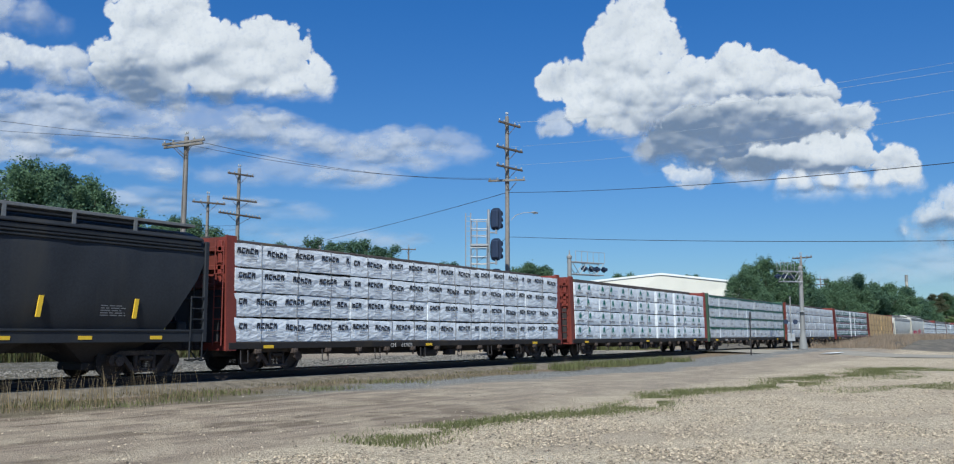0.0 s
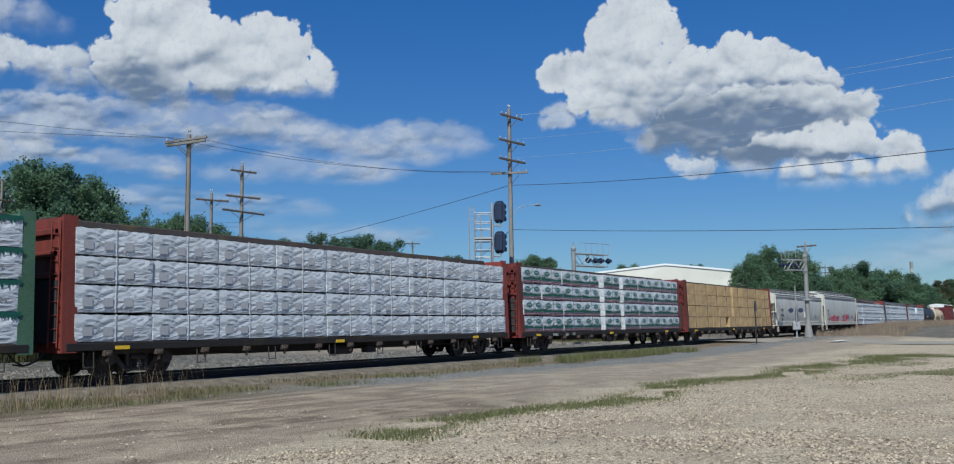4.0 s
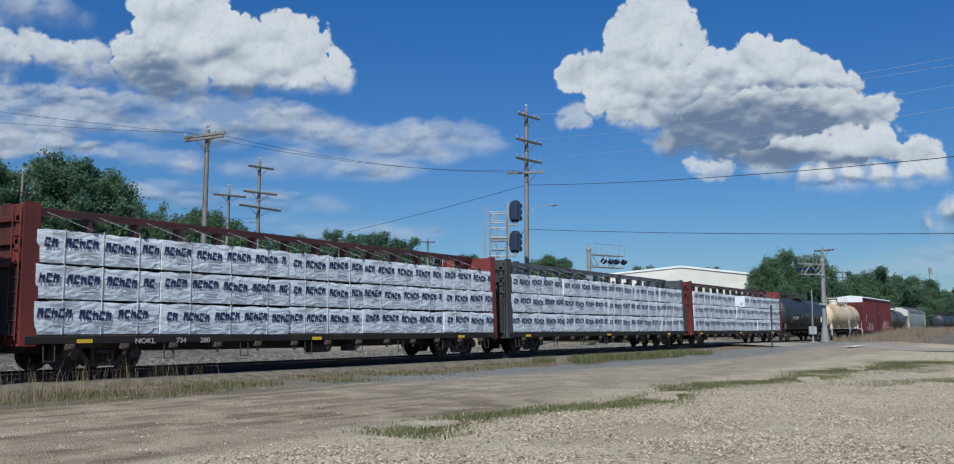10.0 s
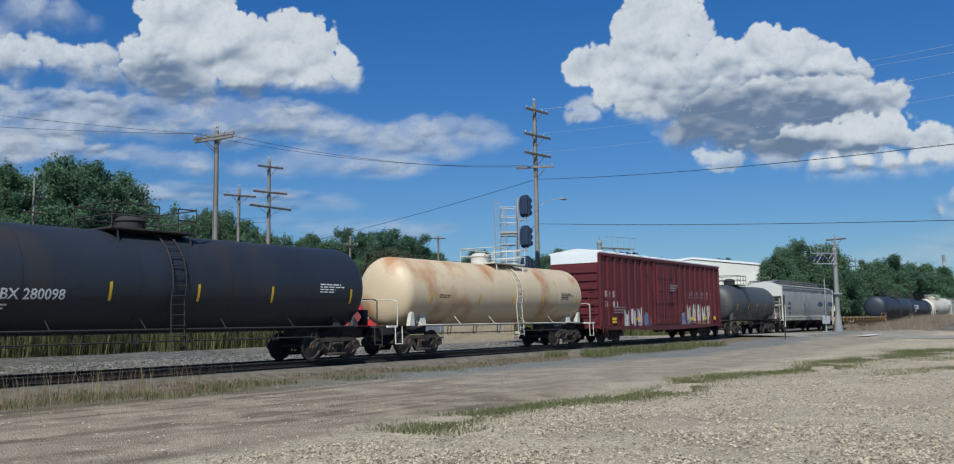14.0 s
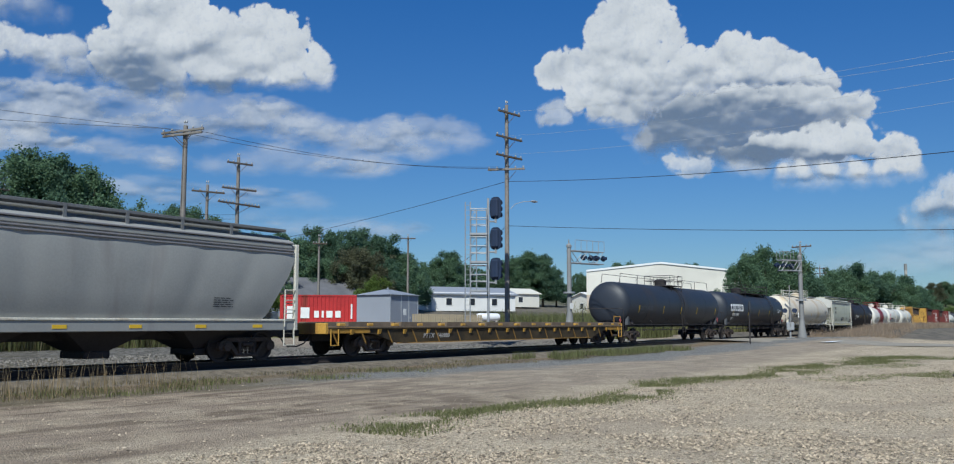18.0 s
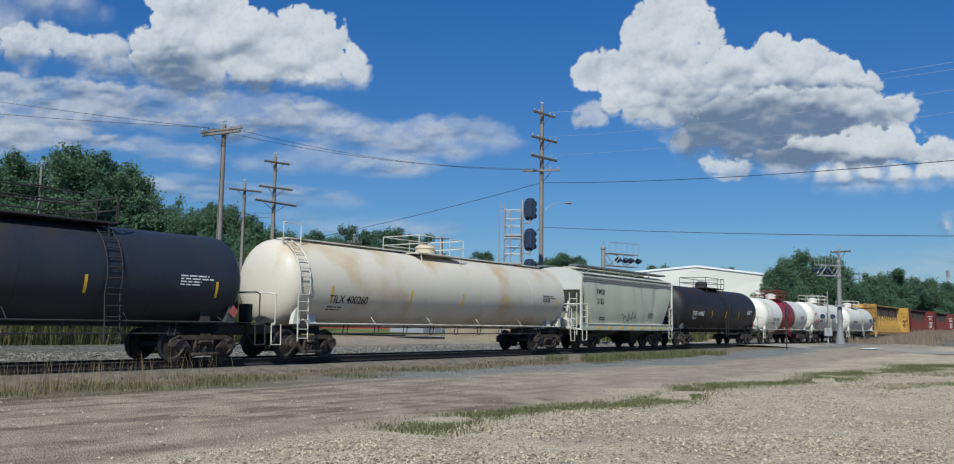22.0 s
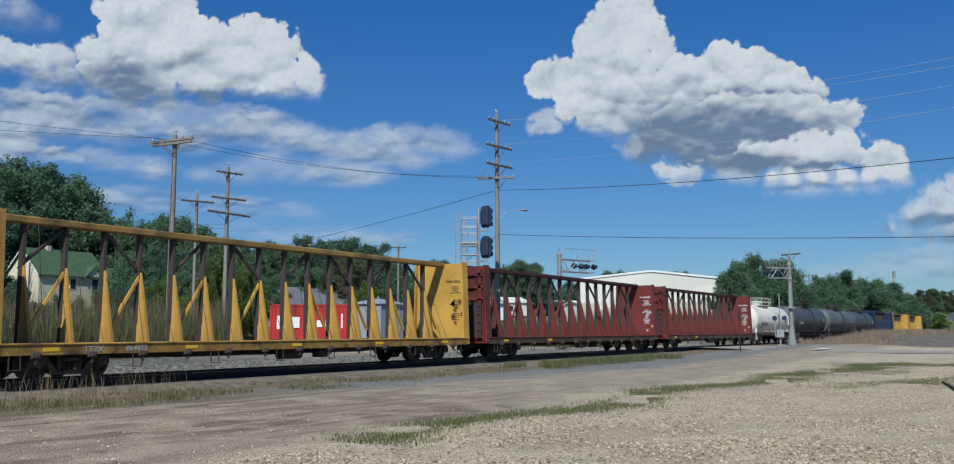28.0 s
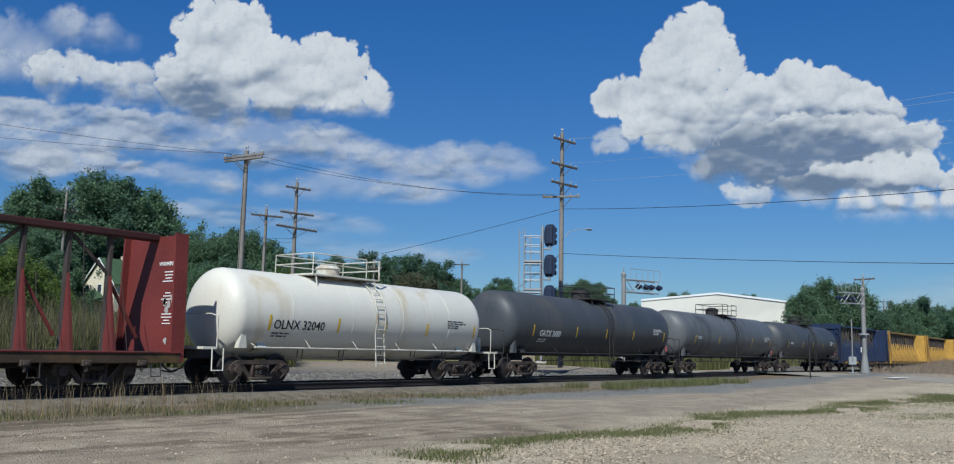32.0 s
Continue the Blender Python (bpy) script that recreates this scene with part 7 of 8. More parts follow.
# ---- buildings and things beyond the track ----
M["siding"] = mat("cream_clapboard", (0.66, 0.60, 0.46), 0.7, spread=0.08)
M["shingle_green"] = mat("green_shingles", (0.055, 0.098, 0.048), 0.85, spread=0.25, coarse=2, fine=25)
M["shingle_grey"] = mat("grey_shingles", (0.13, 0.13, 0.14), 0.85)
M["white_paint"] = mat("white_paint", (0.74, 0.73, 0.70), 0.6, spread=0.06)
M["pane"] = plain("dark_window_glass", (0.03, 0.035, 0.045), 0.1)
M["metal_wall"] = mat("off_white_metal_cladding", (0.67, 0.645, 0.57), 0.55, spread=0.05)
M["block_wall"] = mat("beige_block_wall", (0.50, 0.42, 0.34), 0.8, spread=0.08)
M["container_red"] = mat("red_container_paint", (0.42, 0.030, 0.030), 0.55, stain=(0.2, 0.03, 0.02), stain_amount=0.25, streak=True)
M["shed_grey"] = mat("blue_grey_metal_shed", (0.27, 0.29, 0.33), 0.5, spread=0.06)
M["fence"] = mat("weathered_fence_boards", (0.30, 0.25, 0.17), 0.85)
M["chrome_white"] = mat("white_vehicle_paint", (0.75, 0.75, 0.76), 0.25, spread=0.04)
M["tyre"] = plain("black_rubber", (0.02, 0.02, 0.02), 0.8)


def house(x, y, z, turn):
    """Two-storey cream house with a green gable roof, a side wing and a porch. Local x runs along the ridge."""
    hs = thing("house", "cream clapboard house with a green gable roof and porch", "house", pose(x, y, z, 0, 0, turn) @ Matrix.Scale(0.8, 4))
    L, W, H, R = 10.0, 7.0, 5.0, 3.4
    wl = Shape()
    wl.prism([(-W / 2, -0.5), (-W / 2, H), (0, H + R - 0.1), (W / 2, H), (W / 2, -0.5)], 0, L)
    wall = part("wall", wl, M["siding"], hs)
    side = Shape().box(0.0, L, -W / 2 - 0.02, -W / 2, 0, 0.17).mesh("clapboard", M["siding"])
    end = Shape().box(-0.02, 0.0, -W / 2, W / 2, 0, 0.17).mesh("clapboard", M["siding"])
    for k in range(24):
        for me in (side, end):
            part("clapboard", me, None, wall).location.z = 0.1 + k * 0.2
    rf = Shape()
    for sy in (-1, 1):
        rf.loft([[(-0.35, sy * (W / 2 + 0.4), H - 0.35), (L + 0.35, sy * (W / 2 + 0.4), H - 0.35), (L + 0.35, 0, H + R), (-0.35, 0, H + R)], [(-0.35, sy * (W / 2 + 0.4), H - 0.20), (L + 0.35, sy * (W / 2 + 0.4), H - 0.20), (L + 0.35, 0, H + R + 0.15), (-0.35, 0, H + R + 0.15)]])
    part("roof", rf, M["shingle_green"], hs, "green shingle roof")
    tr = Shape()
    for sy in (-1, 1):
        tr.loft([[(-0.38, sy * (W / 2 + 0.4), H - 0.42), (-0.30, sy * (W / 2 + 0.4), H - 0.42), (-0.30, 0, H + R - 0.08), (-0.38, 0, H + R - 0.08)], [(-0.38, sy * (W / 2 + 0.4), H - 0.22), (-0.30, sy * (W / 2 + 0.4), H - 0.22), (-0.30, 0, H + R + 0.14), (-0.38, 0, H + R + 0.14)]])
    part("barge_board", tr, M["white_paint"], hs)

    def window(px, py, pz, w, hh, side):
        d = Shape()
        if side == "end":
            d.box(-0.07, 0.02, py - w / 2 - 0.1, py + w / 2 + 0.1, pz - 0.1, pz + hh + 0.1)
            fr = part("window", d, M["white_paint"], wall)
            part("pane", Shape().box(-0.09, -0.06, py - w / 2, py + w / 2, pz, pz + hh), M["pane"], fr)
        else:
            d.box(px - w / 2 - 0.1, px + w / 2 + 0.1, -W / 2 - 0.07, -W / 2 + 0.02, pz - 0.1, pz + hh + 0.1)
            fr = part("window", d, M["white_paint"], wall)
            part("pane", Shape().box(px - w / 2, px + w / 2, -W / 2 - 0.09, -W / 2 - 0.06, pz, pz + hh), M["pane"], fr)

    window(0, -0.2, 3.4, 0.8, 1.4, "end")
    window(0, 1.9, 0.9, 0.8, 1.4, "end")
    window(5.0, 0, 3.1, 0.8, 1.3, "side")
    window(8.4, 0, 3.1, 0.9, 1.4, "side")
    # cross gable and lean-to on the long side
    cg = Shape().loft([[(6.6, -W / 2 - 0.3, H - 0.3), (9.6, -W / 2 - 0.3, H - 0.3), (8.1, -W / 2 - 0.3, H + 1.2)], [(6.6, 0, H - 0.3), (9.6, 0, H - 0.3), (8.1, 0, H + 1.2)]])
    part("cross_gable", cg, M["siding"], hs)
    cr = Shape()
    for a in (6.35, 9.85):
        cr.loft([[(a, -W / 2 - 0.5, H - 0.55), (8.1, -W / 2 - 0.5, H + 1.25), (8.1, 0, H + 1.25), (a, 0, H - 0.55)], [(a, -W / 2 - 0.5, H - 0.43), (8.1, -W / 2 - 0.5, H + 1.37), (8.1, 0, H + 1.37), (a, 0, H - 0.43)]])
    part("cross_roof", cr, M["shingle_green"], hs)
    wing = Shape().prism([(-W / 2 + 0.5, -0.5), (-W / 2 + 0.5, 3.8), (0, 6.4), (W / 2 - 0.5, 3.8), (W / 2 - 0.5, -0.5)], L, L + 4)
    part("wing", wing, M["siding"], hs)
    wr = Shape()
    for sy in (-1, 1):
        wr.loft([[(L, sy * (W / 2), 3.5), (L + 4.3, sy * (W / 2), 3.5), (L + 4.3, 0, 6.45), (L, 0, 6.45)], [(L, sy * (W / 2), 3.64), (L + 4.3, sy * (W / 2), 3.64), (L + 4.3, 0, 6.6), (L, 0, 6.6)]])
    part("wing_roof", wr, M["shingle_green"], hs)
    po = Shape().loft([[(-2.6, -2.2, 2.5), (0, -2.2, 2.5), (0, 2.2, 2.5), (-2.6, 2.2, 2.5)], [(-2.8, -0.05, 3.9), (0, -0.05, 3.9), (0, 0.05, 3.9), (-2.8, 0.05, 3.9)]])
    part("porch_roof", po, M["shingle_green"], hs)
    for sy in (-2.0, 0, 2.0):
        part("porch_post", Shape().box(-2.55, -2.4, sy - 0.08, sy + 0.08, -0.5, 2.5), M["white_paint"], hs)
    part("chimney", Shape().box(3.2, 3.8, -0.3, 0.3, H + R - 0.4, H + R + 0.6), M["block_wall"], hs)


house(52.6, 90.5, 4.0, 3)


def container(x, y, z, turn, length, label):
    c = thing("shipping_container", label, "container", pose(x, y, z, 0, 0, turn))
    Hh = 2.59
    s = Shape()
    n = int(length / 0.28)
    pts = []
    for i in range(n):
        a = i * length / n
        w = length / n
        pts += [(a, 0.0), (a + w * 0.3, 0.0), (a + w * 0.45, 0.035), (a + w * 0.85, 0.035)]
    pts.append((length, 0.0))
    s.loft([[(px, py, 0.15) for px, py in pts], [(px, py, Hh - 0.12) for px, py in pts]], cap=False, close=False)
    part("side_wall", s, M["container_red"], c)
    b = Shape().box(0.02, length - 0.02, 0.045, 2.4, 0.1, Hh - 0.03)
    part("body", b, M["container_red"], c)
    f = Shape()
    for a in (0, length - 0.14):
        f.box(a, a + 0.14, -0.02, 0.14, 0, Hh)
    f.box(0, length, -0.02, 0.1, 0, 0.16).box(0, length, -0.02, 0.1, Hh - 0.12, Hh)
    part("frame", f, M["container_red"], c)
    return c


cc = container(46.8, 47.9, 1.15, -46, 6.1, "red corrugated shipping container with white blocks of lettering")
for a, b_, z0, z1 in ((0.5, 0.95, 0.75, 1.75), (1.5, 2.15, 0.85, 1.65), (2.5, 2.85, 0.9, 1.4), (3.05, 3.2, 0.9, 1.4), (3.4, 3.85, 0.9, 1.4), (4.05, 4.45, 0.9, 1.4), (5.2, 5.32, 0.8, 1.9)):
    part("logo", Shape().box(a, b_, -0.03, -0.022, z0, z1), M["white_mark"], cc)
container(42.0, 56.0, 1.3, -40, 6.1, "faded red shipping container standing among weeds")

shed = thing("equipment_shed", "grey metal railway equipment shed with a low hipped roof", "shed", pose(48.8, 39.1, 0.95, 0, 0, 1.8))
part("wall", Shape().box(0, 3.4, 0, 3.0, 0, 2.75), M["shed_grey"], shed)
part("roof", Shape().loft([[(-0.15, -0.15, 2.7), (3.55, -0.15, 2.7), (3.55, 3.15, 2.7), (-0.15, 3.15, 2.7)], [(1.3, 1.4, 3.12), (2.1, 1.4, 3.12), (2.1, 1.6, 3.12), (1.3, 1.6, 3.12)]]), M["shed_grey"], shed)
part("vent", Shape().lathe([(3.05, 0.08), (3.2, 0.08), (3.2, 0.12), (3.28, 0.02)], 10, y=1.7, z=1.5, axis="z"), M["galv"], shed)
for x in (0, 1.3, 2.2, 3.36):
    part("trim", Shape().box(x, x + 0.06, -0.02, 0.0, 0, 2.7), M["alu"], shed)
dr = part("door", Shape().box(2.3, 3.15, -0.03, 0.0, 0.1, 2.15), M["shed_grey"], shed)
part("handle", Shape().box(2.38, 2.45, -0.07, -0.03, 1.0, 1.15), M["alu"], dr)
part("notice", Shape().box(1.6, 1.95, -0.012, 0.0, 1.25, 1.7), M["white_mark"], shed)


def warehouse():
    wh = thing("warehouse", "large white metal warehouse with a low gable roof", "warehouse", pose(0, 0, 0))
    a, p, b = Vector((134.5, 65.5, 3.0)), Vector((139, 54, 3.0)), Vector((144.5, 42.4, 3.0))
    back = Vector((60, 24, 0))
    za, zp, zb = 10.4, 11.6, 10.1
    s = Shape()
    s.loft([[a, b, (b.x, b.y, zb), (p.x, p.y, zp), (a.x, a.y, za)], [a + back, b + back, (b.x + back.x, b.y + back.y, zb), (p.x + back.x, p.y + back.y, zp), (a.x + back.x, a.y + back.y, za)]])
    part("wall", s, M["metal_wall"], wh)
    n = (b - a).normalized()
    out = Vector((n.y, -n.x, 0))
    if out.x > 0:
        out = -out
    ribs = Shape()
    for i in range(60):
        q = a.lerp(b, i / 60)
        z1 = za + (zp - za) * min(1, i / 30) if i <= 30 else zp + (zb - zp) * (i - 30) / 30
        ribs.loft([[q, q + n * 0.12, q + n * 0.12 + out * 0.04, q + out * 0.04], [(*(q).xy, z1), (*(q + n * 0.12).xy, z1), (*(q + n * 0.12 + out * 0.04).xy, z1), (*(q + out * 0.04).xy, z1)]])
    part("cladding_rib", ribs, M["metal_wall"], wh)
    lo = Shape().loft([[a + out * 0.1, b + out * 0.1, b, a], [a + out * 0.1 + Vector((0, 0, 3.4)), b + out * 0.1 + Vector((0, 0, 3.4)), b + Vector((0, 0, 3.4)), a + Vector((0, 0, 3.4))]])
    part("plinth_wall", lo, M["block_wall"], wh, "beige block lower wall")
    co = Shape()
    for q0, q1, z0, z1 in ((a, p, za, zp), (p, b, zp, zb)):
        co.tube((q0.x, q0.y, z0 + 0.05), (q1.x, q1.y, z1 + 0.05), 0.22, 4)
    part("roof_edge", co, M["roof_white"], wh)


warehouse()


def low_house(x, y, turn, L, W, H, R, wallk, roofk, label):
    hs = thing("house", label, "house", pose(x, y, ground_z(x, y) - 0.2, 0, 0, turn))
    w = part("wall", Shape().prism([(-W / 2, 0), (-W / 2, H), (0, H + R - 0.1), (W / 2, H), (W / 2, 0)], 0, L), M[wallk], hs)
    rf = Shape()
    for sy in (-1, 1):
        rf.loft([[(-0.4, sy * (W / 2 + 0.4), H - 0.3), (L + 0.4, sy * (W / 2 + 0.4), H - 0.3), (L + 0.4, 0, H + R), (-0.4, 0, H + R)], [(-0.4, sy * (W / 2 + 0.4), H - 0.15), (L + 0.4, sy * (W / 2 + 0.4), H - 0.15), (L + 0.4, 0, H + R + 0.15), (-0.4, 0, H + R + 0.15)]])
    part("roof", rf, M[roofk], hs)
    for k in range(3):
        x0 = L * (0.2 + 0.27 * k)
        fr = part("window", Shape().box(x0 - 0.6, x0 + 0.6, -W / 2 - 0.05, -W / 2 + 0.02, 0.9, 2.2), M["white_paint"], w)
        part("pane", Shape().box(x0 - 0.5, x0 + 0.5, -W / 2 - 0.07, -W / 2 - 0.04, 1.0, 2.1), M["pane"], fr)
    fr = part("window", Shape().box(-0.05, 0.02, -0.6, 0.6, 1.0, 2.2), M["white_paint"], w)
    part("pane", Shape().box(-0.07, -0.04, -0.5, 0.5, 1.1, 2.1), M["pane"], fr)
    return hs


low_house(73, 78, -20, 11, 7, 2.6, 2.0, "shed_grey", "shingle_grey", "low grey house with a dark gable roof")
low_house(118, 88, -28, 16, 8, 3.0, 1.0, "white_paint", "shed_grey", "low white building with a flat grey roof")
low_house(150, 103, -28, 18, 8, 3.0, 0.9, "metal_wall", "metal_wall", "low grey-white annex building")
low_house(156, 77, -28, 14, 8, 3.4, 0.8, "metal_wall", "white_paint", "low white shed beyond the lawn")


def van(x, y, turn):
    z = ground_z(x, y)
    v = thing("van", "white delivery van parked beyond the lawn", "van", pose(x, y, z, 0, 0, turn))
    prof = [(0, 0.4), (0, 1.05), (0.15, 1.15), (0.9, 1.25), (1.6, 2.0), (1.9, 2.1), (5.5, 2.1), (5.6, 1.9), (5.65, 0.4)]
    part("body", Shape().plate(prof, -0.98, 0.98), M["chrome_white"], v)
    part("windscreen", Shape().plate([(0.95, 1.3), (1.55, 1.95), (2.3, 1.95), (2.3, 1.3)], -1.0, 1.0), M["pane"], v)
    for px in (1.1, 4.6):
        for sy in (-0.95, 0.75):
            w = part("wheel", Shape().lathe([(sy, 0.36), (sy + 0.2, 0.36)], 18, y=px, z=0.36, axis="y"), M["tyre"], v)
            part("rim", Shape().lathe([(sy - 0.01, 0.2), (sy + 0.21, 0.2)], 14, y=px, z=0.36, axis="y"), M["alu"], w)


low_house(560, 40, -60, 34, 12, 5.0, 1.0, "white_paint", "metal_wall", "long low white building far beyond the fields")
van(158.5, 79.5, -25)

tank = thing("gas_tank", "white propane tank with blue fittings behind a fence", "gas tank", pose(54.6, 34.6, 1.55, 0, 0, -35) @ Matrix.Scale(0.6, 4))
part("vessel", Shape().lathe([(-1.6, 0.05), (-1.5, 0.35), (-1.2, 0.5), (1.2, 0.5), (1.5, 0.35), (1.6, 0.05)], 20, z=0.85), M["chrome_white"], tank)
part("valve_hood", Shape().lathe([(1.3, 0.2), (1.6, 0.2), (1.65, 0.05)], 12, axis="z"), M["galv"], tank)
for x in (-1, 1):
    part("leg", Shape().box(x - 0.1, x + 0.1, -0.35, 0.35, 0, 0.5), M["concrete"], tank)


def fence(pts, height, key, label, gap=0.16, board=0.14):
    f = thing("fence", label, "fence")
    for (x0, y0), (x1, y1) in zip(pts, pts[1:]):
        d = Vector((x1 - x0, y1 - y0, 0))
        n = int(d.length / gap)
        bd = Shape().box(-board / 2, board / 2, -0.012, 0.012, 0, height).mesh("board", M[key])
        for i in range(n):
            q = Vector((x0, y0, 0)) + d * (i / n)
            o = part("board", bd, None, f)
            o.location = (q.x, q.y, ground_z(q.x, q.y))
            o.rotation_euler.z = math.atan2(d.y, d.x)
        for hh in (0.25, 0.85):
            part("rail", Shape().tube((x0, y0, ground_z(x0, y0) + height * hh), (x1, y1, ground_z(x1, y1) + height * hh), 0.03, 5), M[key], f)
    return f


fence([(49.0, 37.2), (52.4, 33.6)], 1.8, "fence", "weathered board fence beside the equipment shed")
stk = thing("chimney_stack", "tall pale industrial chimney with a dark top", "chimney", pose(595, 73.5, 5))
part("shaft", Shape().tube((0, 0, 0), (0, 0, 29), 1.0, 16, 0.85), M["concrete"], stk)
part("cap", Shape().tube((0, 0, 29), (0, 0, 33), 0.9, 16, 0.9), M["mast_grey"], stk)


# ---- trees ----
def crown_mesh(name, lobes, leaves, size, material, seed):
    """Leaf clumps spread through uneven sprays: (x, y, z, rx, rz)."""
    rr = np.random.RandomState(seed)
    wts = np.array([l[3] ** 1.7 * l[4] for l in lobes])
    pick = rr.choice(len(lobes), leaves, p=wts / wts.sum())
    L = np.array(lobes)[pick]
    d = rr.normal(size=(leaves, 3))
    d /= np.linalg.norm(d, axis=1)[:, None]
    rad = rr.uniform(0.05, 1.0, leaves) ** 0.55 * (1 + 0.28 * np.abs(rr.normal(size=leaves)) * (rr.uniform(size=leaves) < 0.4))
    c = L[:, :3] + d * rad[:, None] * np.stack([L[:, 3], L[:, 3], L[:, 4]], 1)
    # leaves face outwards and up, to the light
    face = d * 0.5 + np.array((0, 0, 0.6)) + 0.8 * rr.normal(size=(leaves, 3))
    u = np.cross(face, rr.normal(size=(leaves, 3)))
    u /= np.linalg.norm(u, axis=1)[:, None] + 1e-9
    w = np.cross(face, u)
    w /= np.linalg.norm(w, axis=1)[:, None] + 1e-9
    s = 0.62 * size * rr.uniform(0.5, 1.4, leaves)[:, None]
    v = np.stack([c - u * s * 0.9, c + w * s * 0.55, c + u * s, c - w * s * 0.5 + np.cross(u, w) * s * 0.25], 1).reshape(-1, 3)
    f = np.arange(leaves * 4).reshape(-1, 4)
    me = bpy.data.meshes.new(name)
    me.from_pydata(v.tolist(), [], f.tolist())
    me.materials.append(material)
    return me


def tree_kind(seed, height, spread, leaves, size, material, trunk=0.16, pointed=False, low=0.2):
    rr = random.Random(seed)
    lobes, limbs = [], []
    for i in range(11):
        a, f = i * 2.4 + rr.uniform(-0.5, 0.5), 0.30 + 0.62 * i / 10 + rr.uniform(-0.04, 0.04)
        wide = (1 - f) * 1.1 + 0.08 if pointed else math.sin(math.pi * min(1, 0.18 + 0.78 * f)) ** 0.7
        reach = spread * wide * rr.uniform(0.55, 0.95)
        tip = (reach * math.cos(a), reach * math.sin(a), height * f)
        limbs.append(tip)
        for k in range(9):
            q = rr.uniform(0.30, 1.08)
            r = spread * rr.uniform(0.08, 0.20) * (0.8 if pointed else 1)
            lobes.append((tip[0] * q + rr.gauss(0, 0.17) * spread, tip[1] * q + rr.gauss(0, 0.17) * spread, height * f * (0.82 + 0.18 * q) + rr.gauss(0, 0.055) * height, r, r * rr.uniform(0.8, 1.7)))
    lobes.append((0, 0, height * 0.9, spread * 0.2, height * 0.09))
    lobes.append((rr.uniform(-1, 1), 0, height * 0.55, spread * 0.42, height * 0.22))
    for k in range(7):
        a = rr.uniform(0, 6.3)
        lobes.append((spread * 0.6 * math.cos(a), spread * 0.6 * math.sin(a), height * rr.uniform(low, 0.34), spread * 0.26, height * 0.10))
    t = thing("tree", "leafy green tree in full leaf", "tree")
    tk = Shape().tube((0, 0, -0.5), (0.1, 0, height * 0.6), height * trunk * 0.14, 9, height * trunk * 0.06)
    for lx, ly, lz in limbs:
        tk.tube((0.05, 0, lz * rr.uniform(0.4, 0.65)), (lx, ly, lz), height * trunk * 0.045, 6, 0.03)
    part("trunk", tk, M["bark"], t)
    part("crown", crown_mesh("crown", lobes, leaves, size, material, seed), None, t)
    return t


KINDS = [tree_kind(1, 14, 6.0, 56000, 0.24, M["leaf"]), tree_kind(2, 14, 5.2, 50000, 0.24, M["leaf_dark"]), tree_kind(3, 12, 5.4, 50000, 0.23, M["leaf"]),
         tree_kind(4, 9, 4.2, 32000, 0.18, M["leaf_light"], low=0.08), tree_kind(5, 13, 4.4, 32000, 0.21, M["leaf_dark"], pointed=True), tree_kind(6, 11, 4.6, 32000, 0.21, M["leaf_grey"])]
LABELS = ["broad leafy green tree in full leaf", "dark green leafy tree with uneven crown", "rounded green tree with dense crown",
          "low yellow-green tree standing among weeds", "dark green tree with a pointed top", "dry olive-green tree behind the containers"]
TALL = [max(v.co.z for c in k.children for v in c.data.vertices) for k in KINDS]
FIRST = set()


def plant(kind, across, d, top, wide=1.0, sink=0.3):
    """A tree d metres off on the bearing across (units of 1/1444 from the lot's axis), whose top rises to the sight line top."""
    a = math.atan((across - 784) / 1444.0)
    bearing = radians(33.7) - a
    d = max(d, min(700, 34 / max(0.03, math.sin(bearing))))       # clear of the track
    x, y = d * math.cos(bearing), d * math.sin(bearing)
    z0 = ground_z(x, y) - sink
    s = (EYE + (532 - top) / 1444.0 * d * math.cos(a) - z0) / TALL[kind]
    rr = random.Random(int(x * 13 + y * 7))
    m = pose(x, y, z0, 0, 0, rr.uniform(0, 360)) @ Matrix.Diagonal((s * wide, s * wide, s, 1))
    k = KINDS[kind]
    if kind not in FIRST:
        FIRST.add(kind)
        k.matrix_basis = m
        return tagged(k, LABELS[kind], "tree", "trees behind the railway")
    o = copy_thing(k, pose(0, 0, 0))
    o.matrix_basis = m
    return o


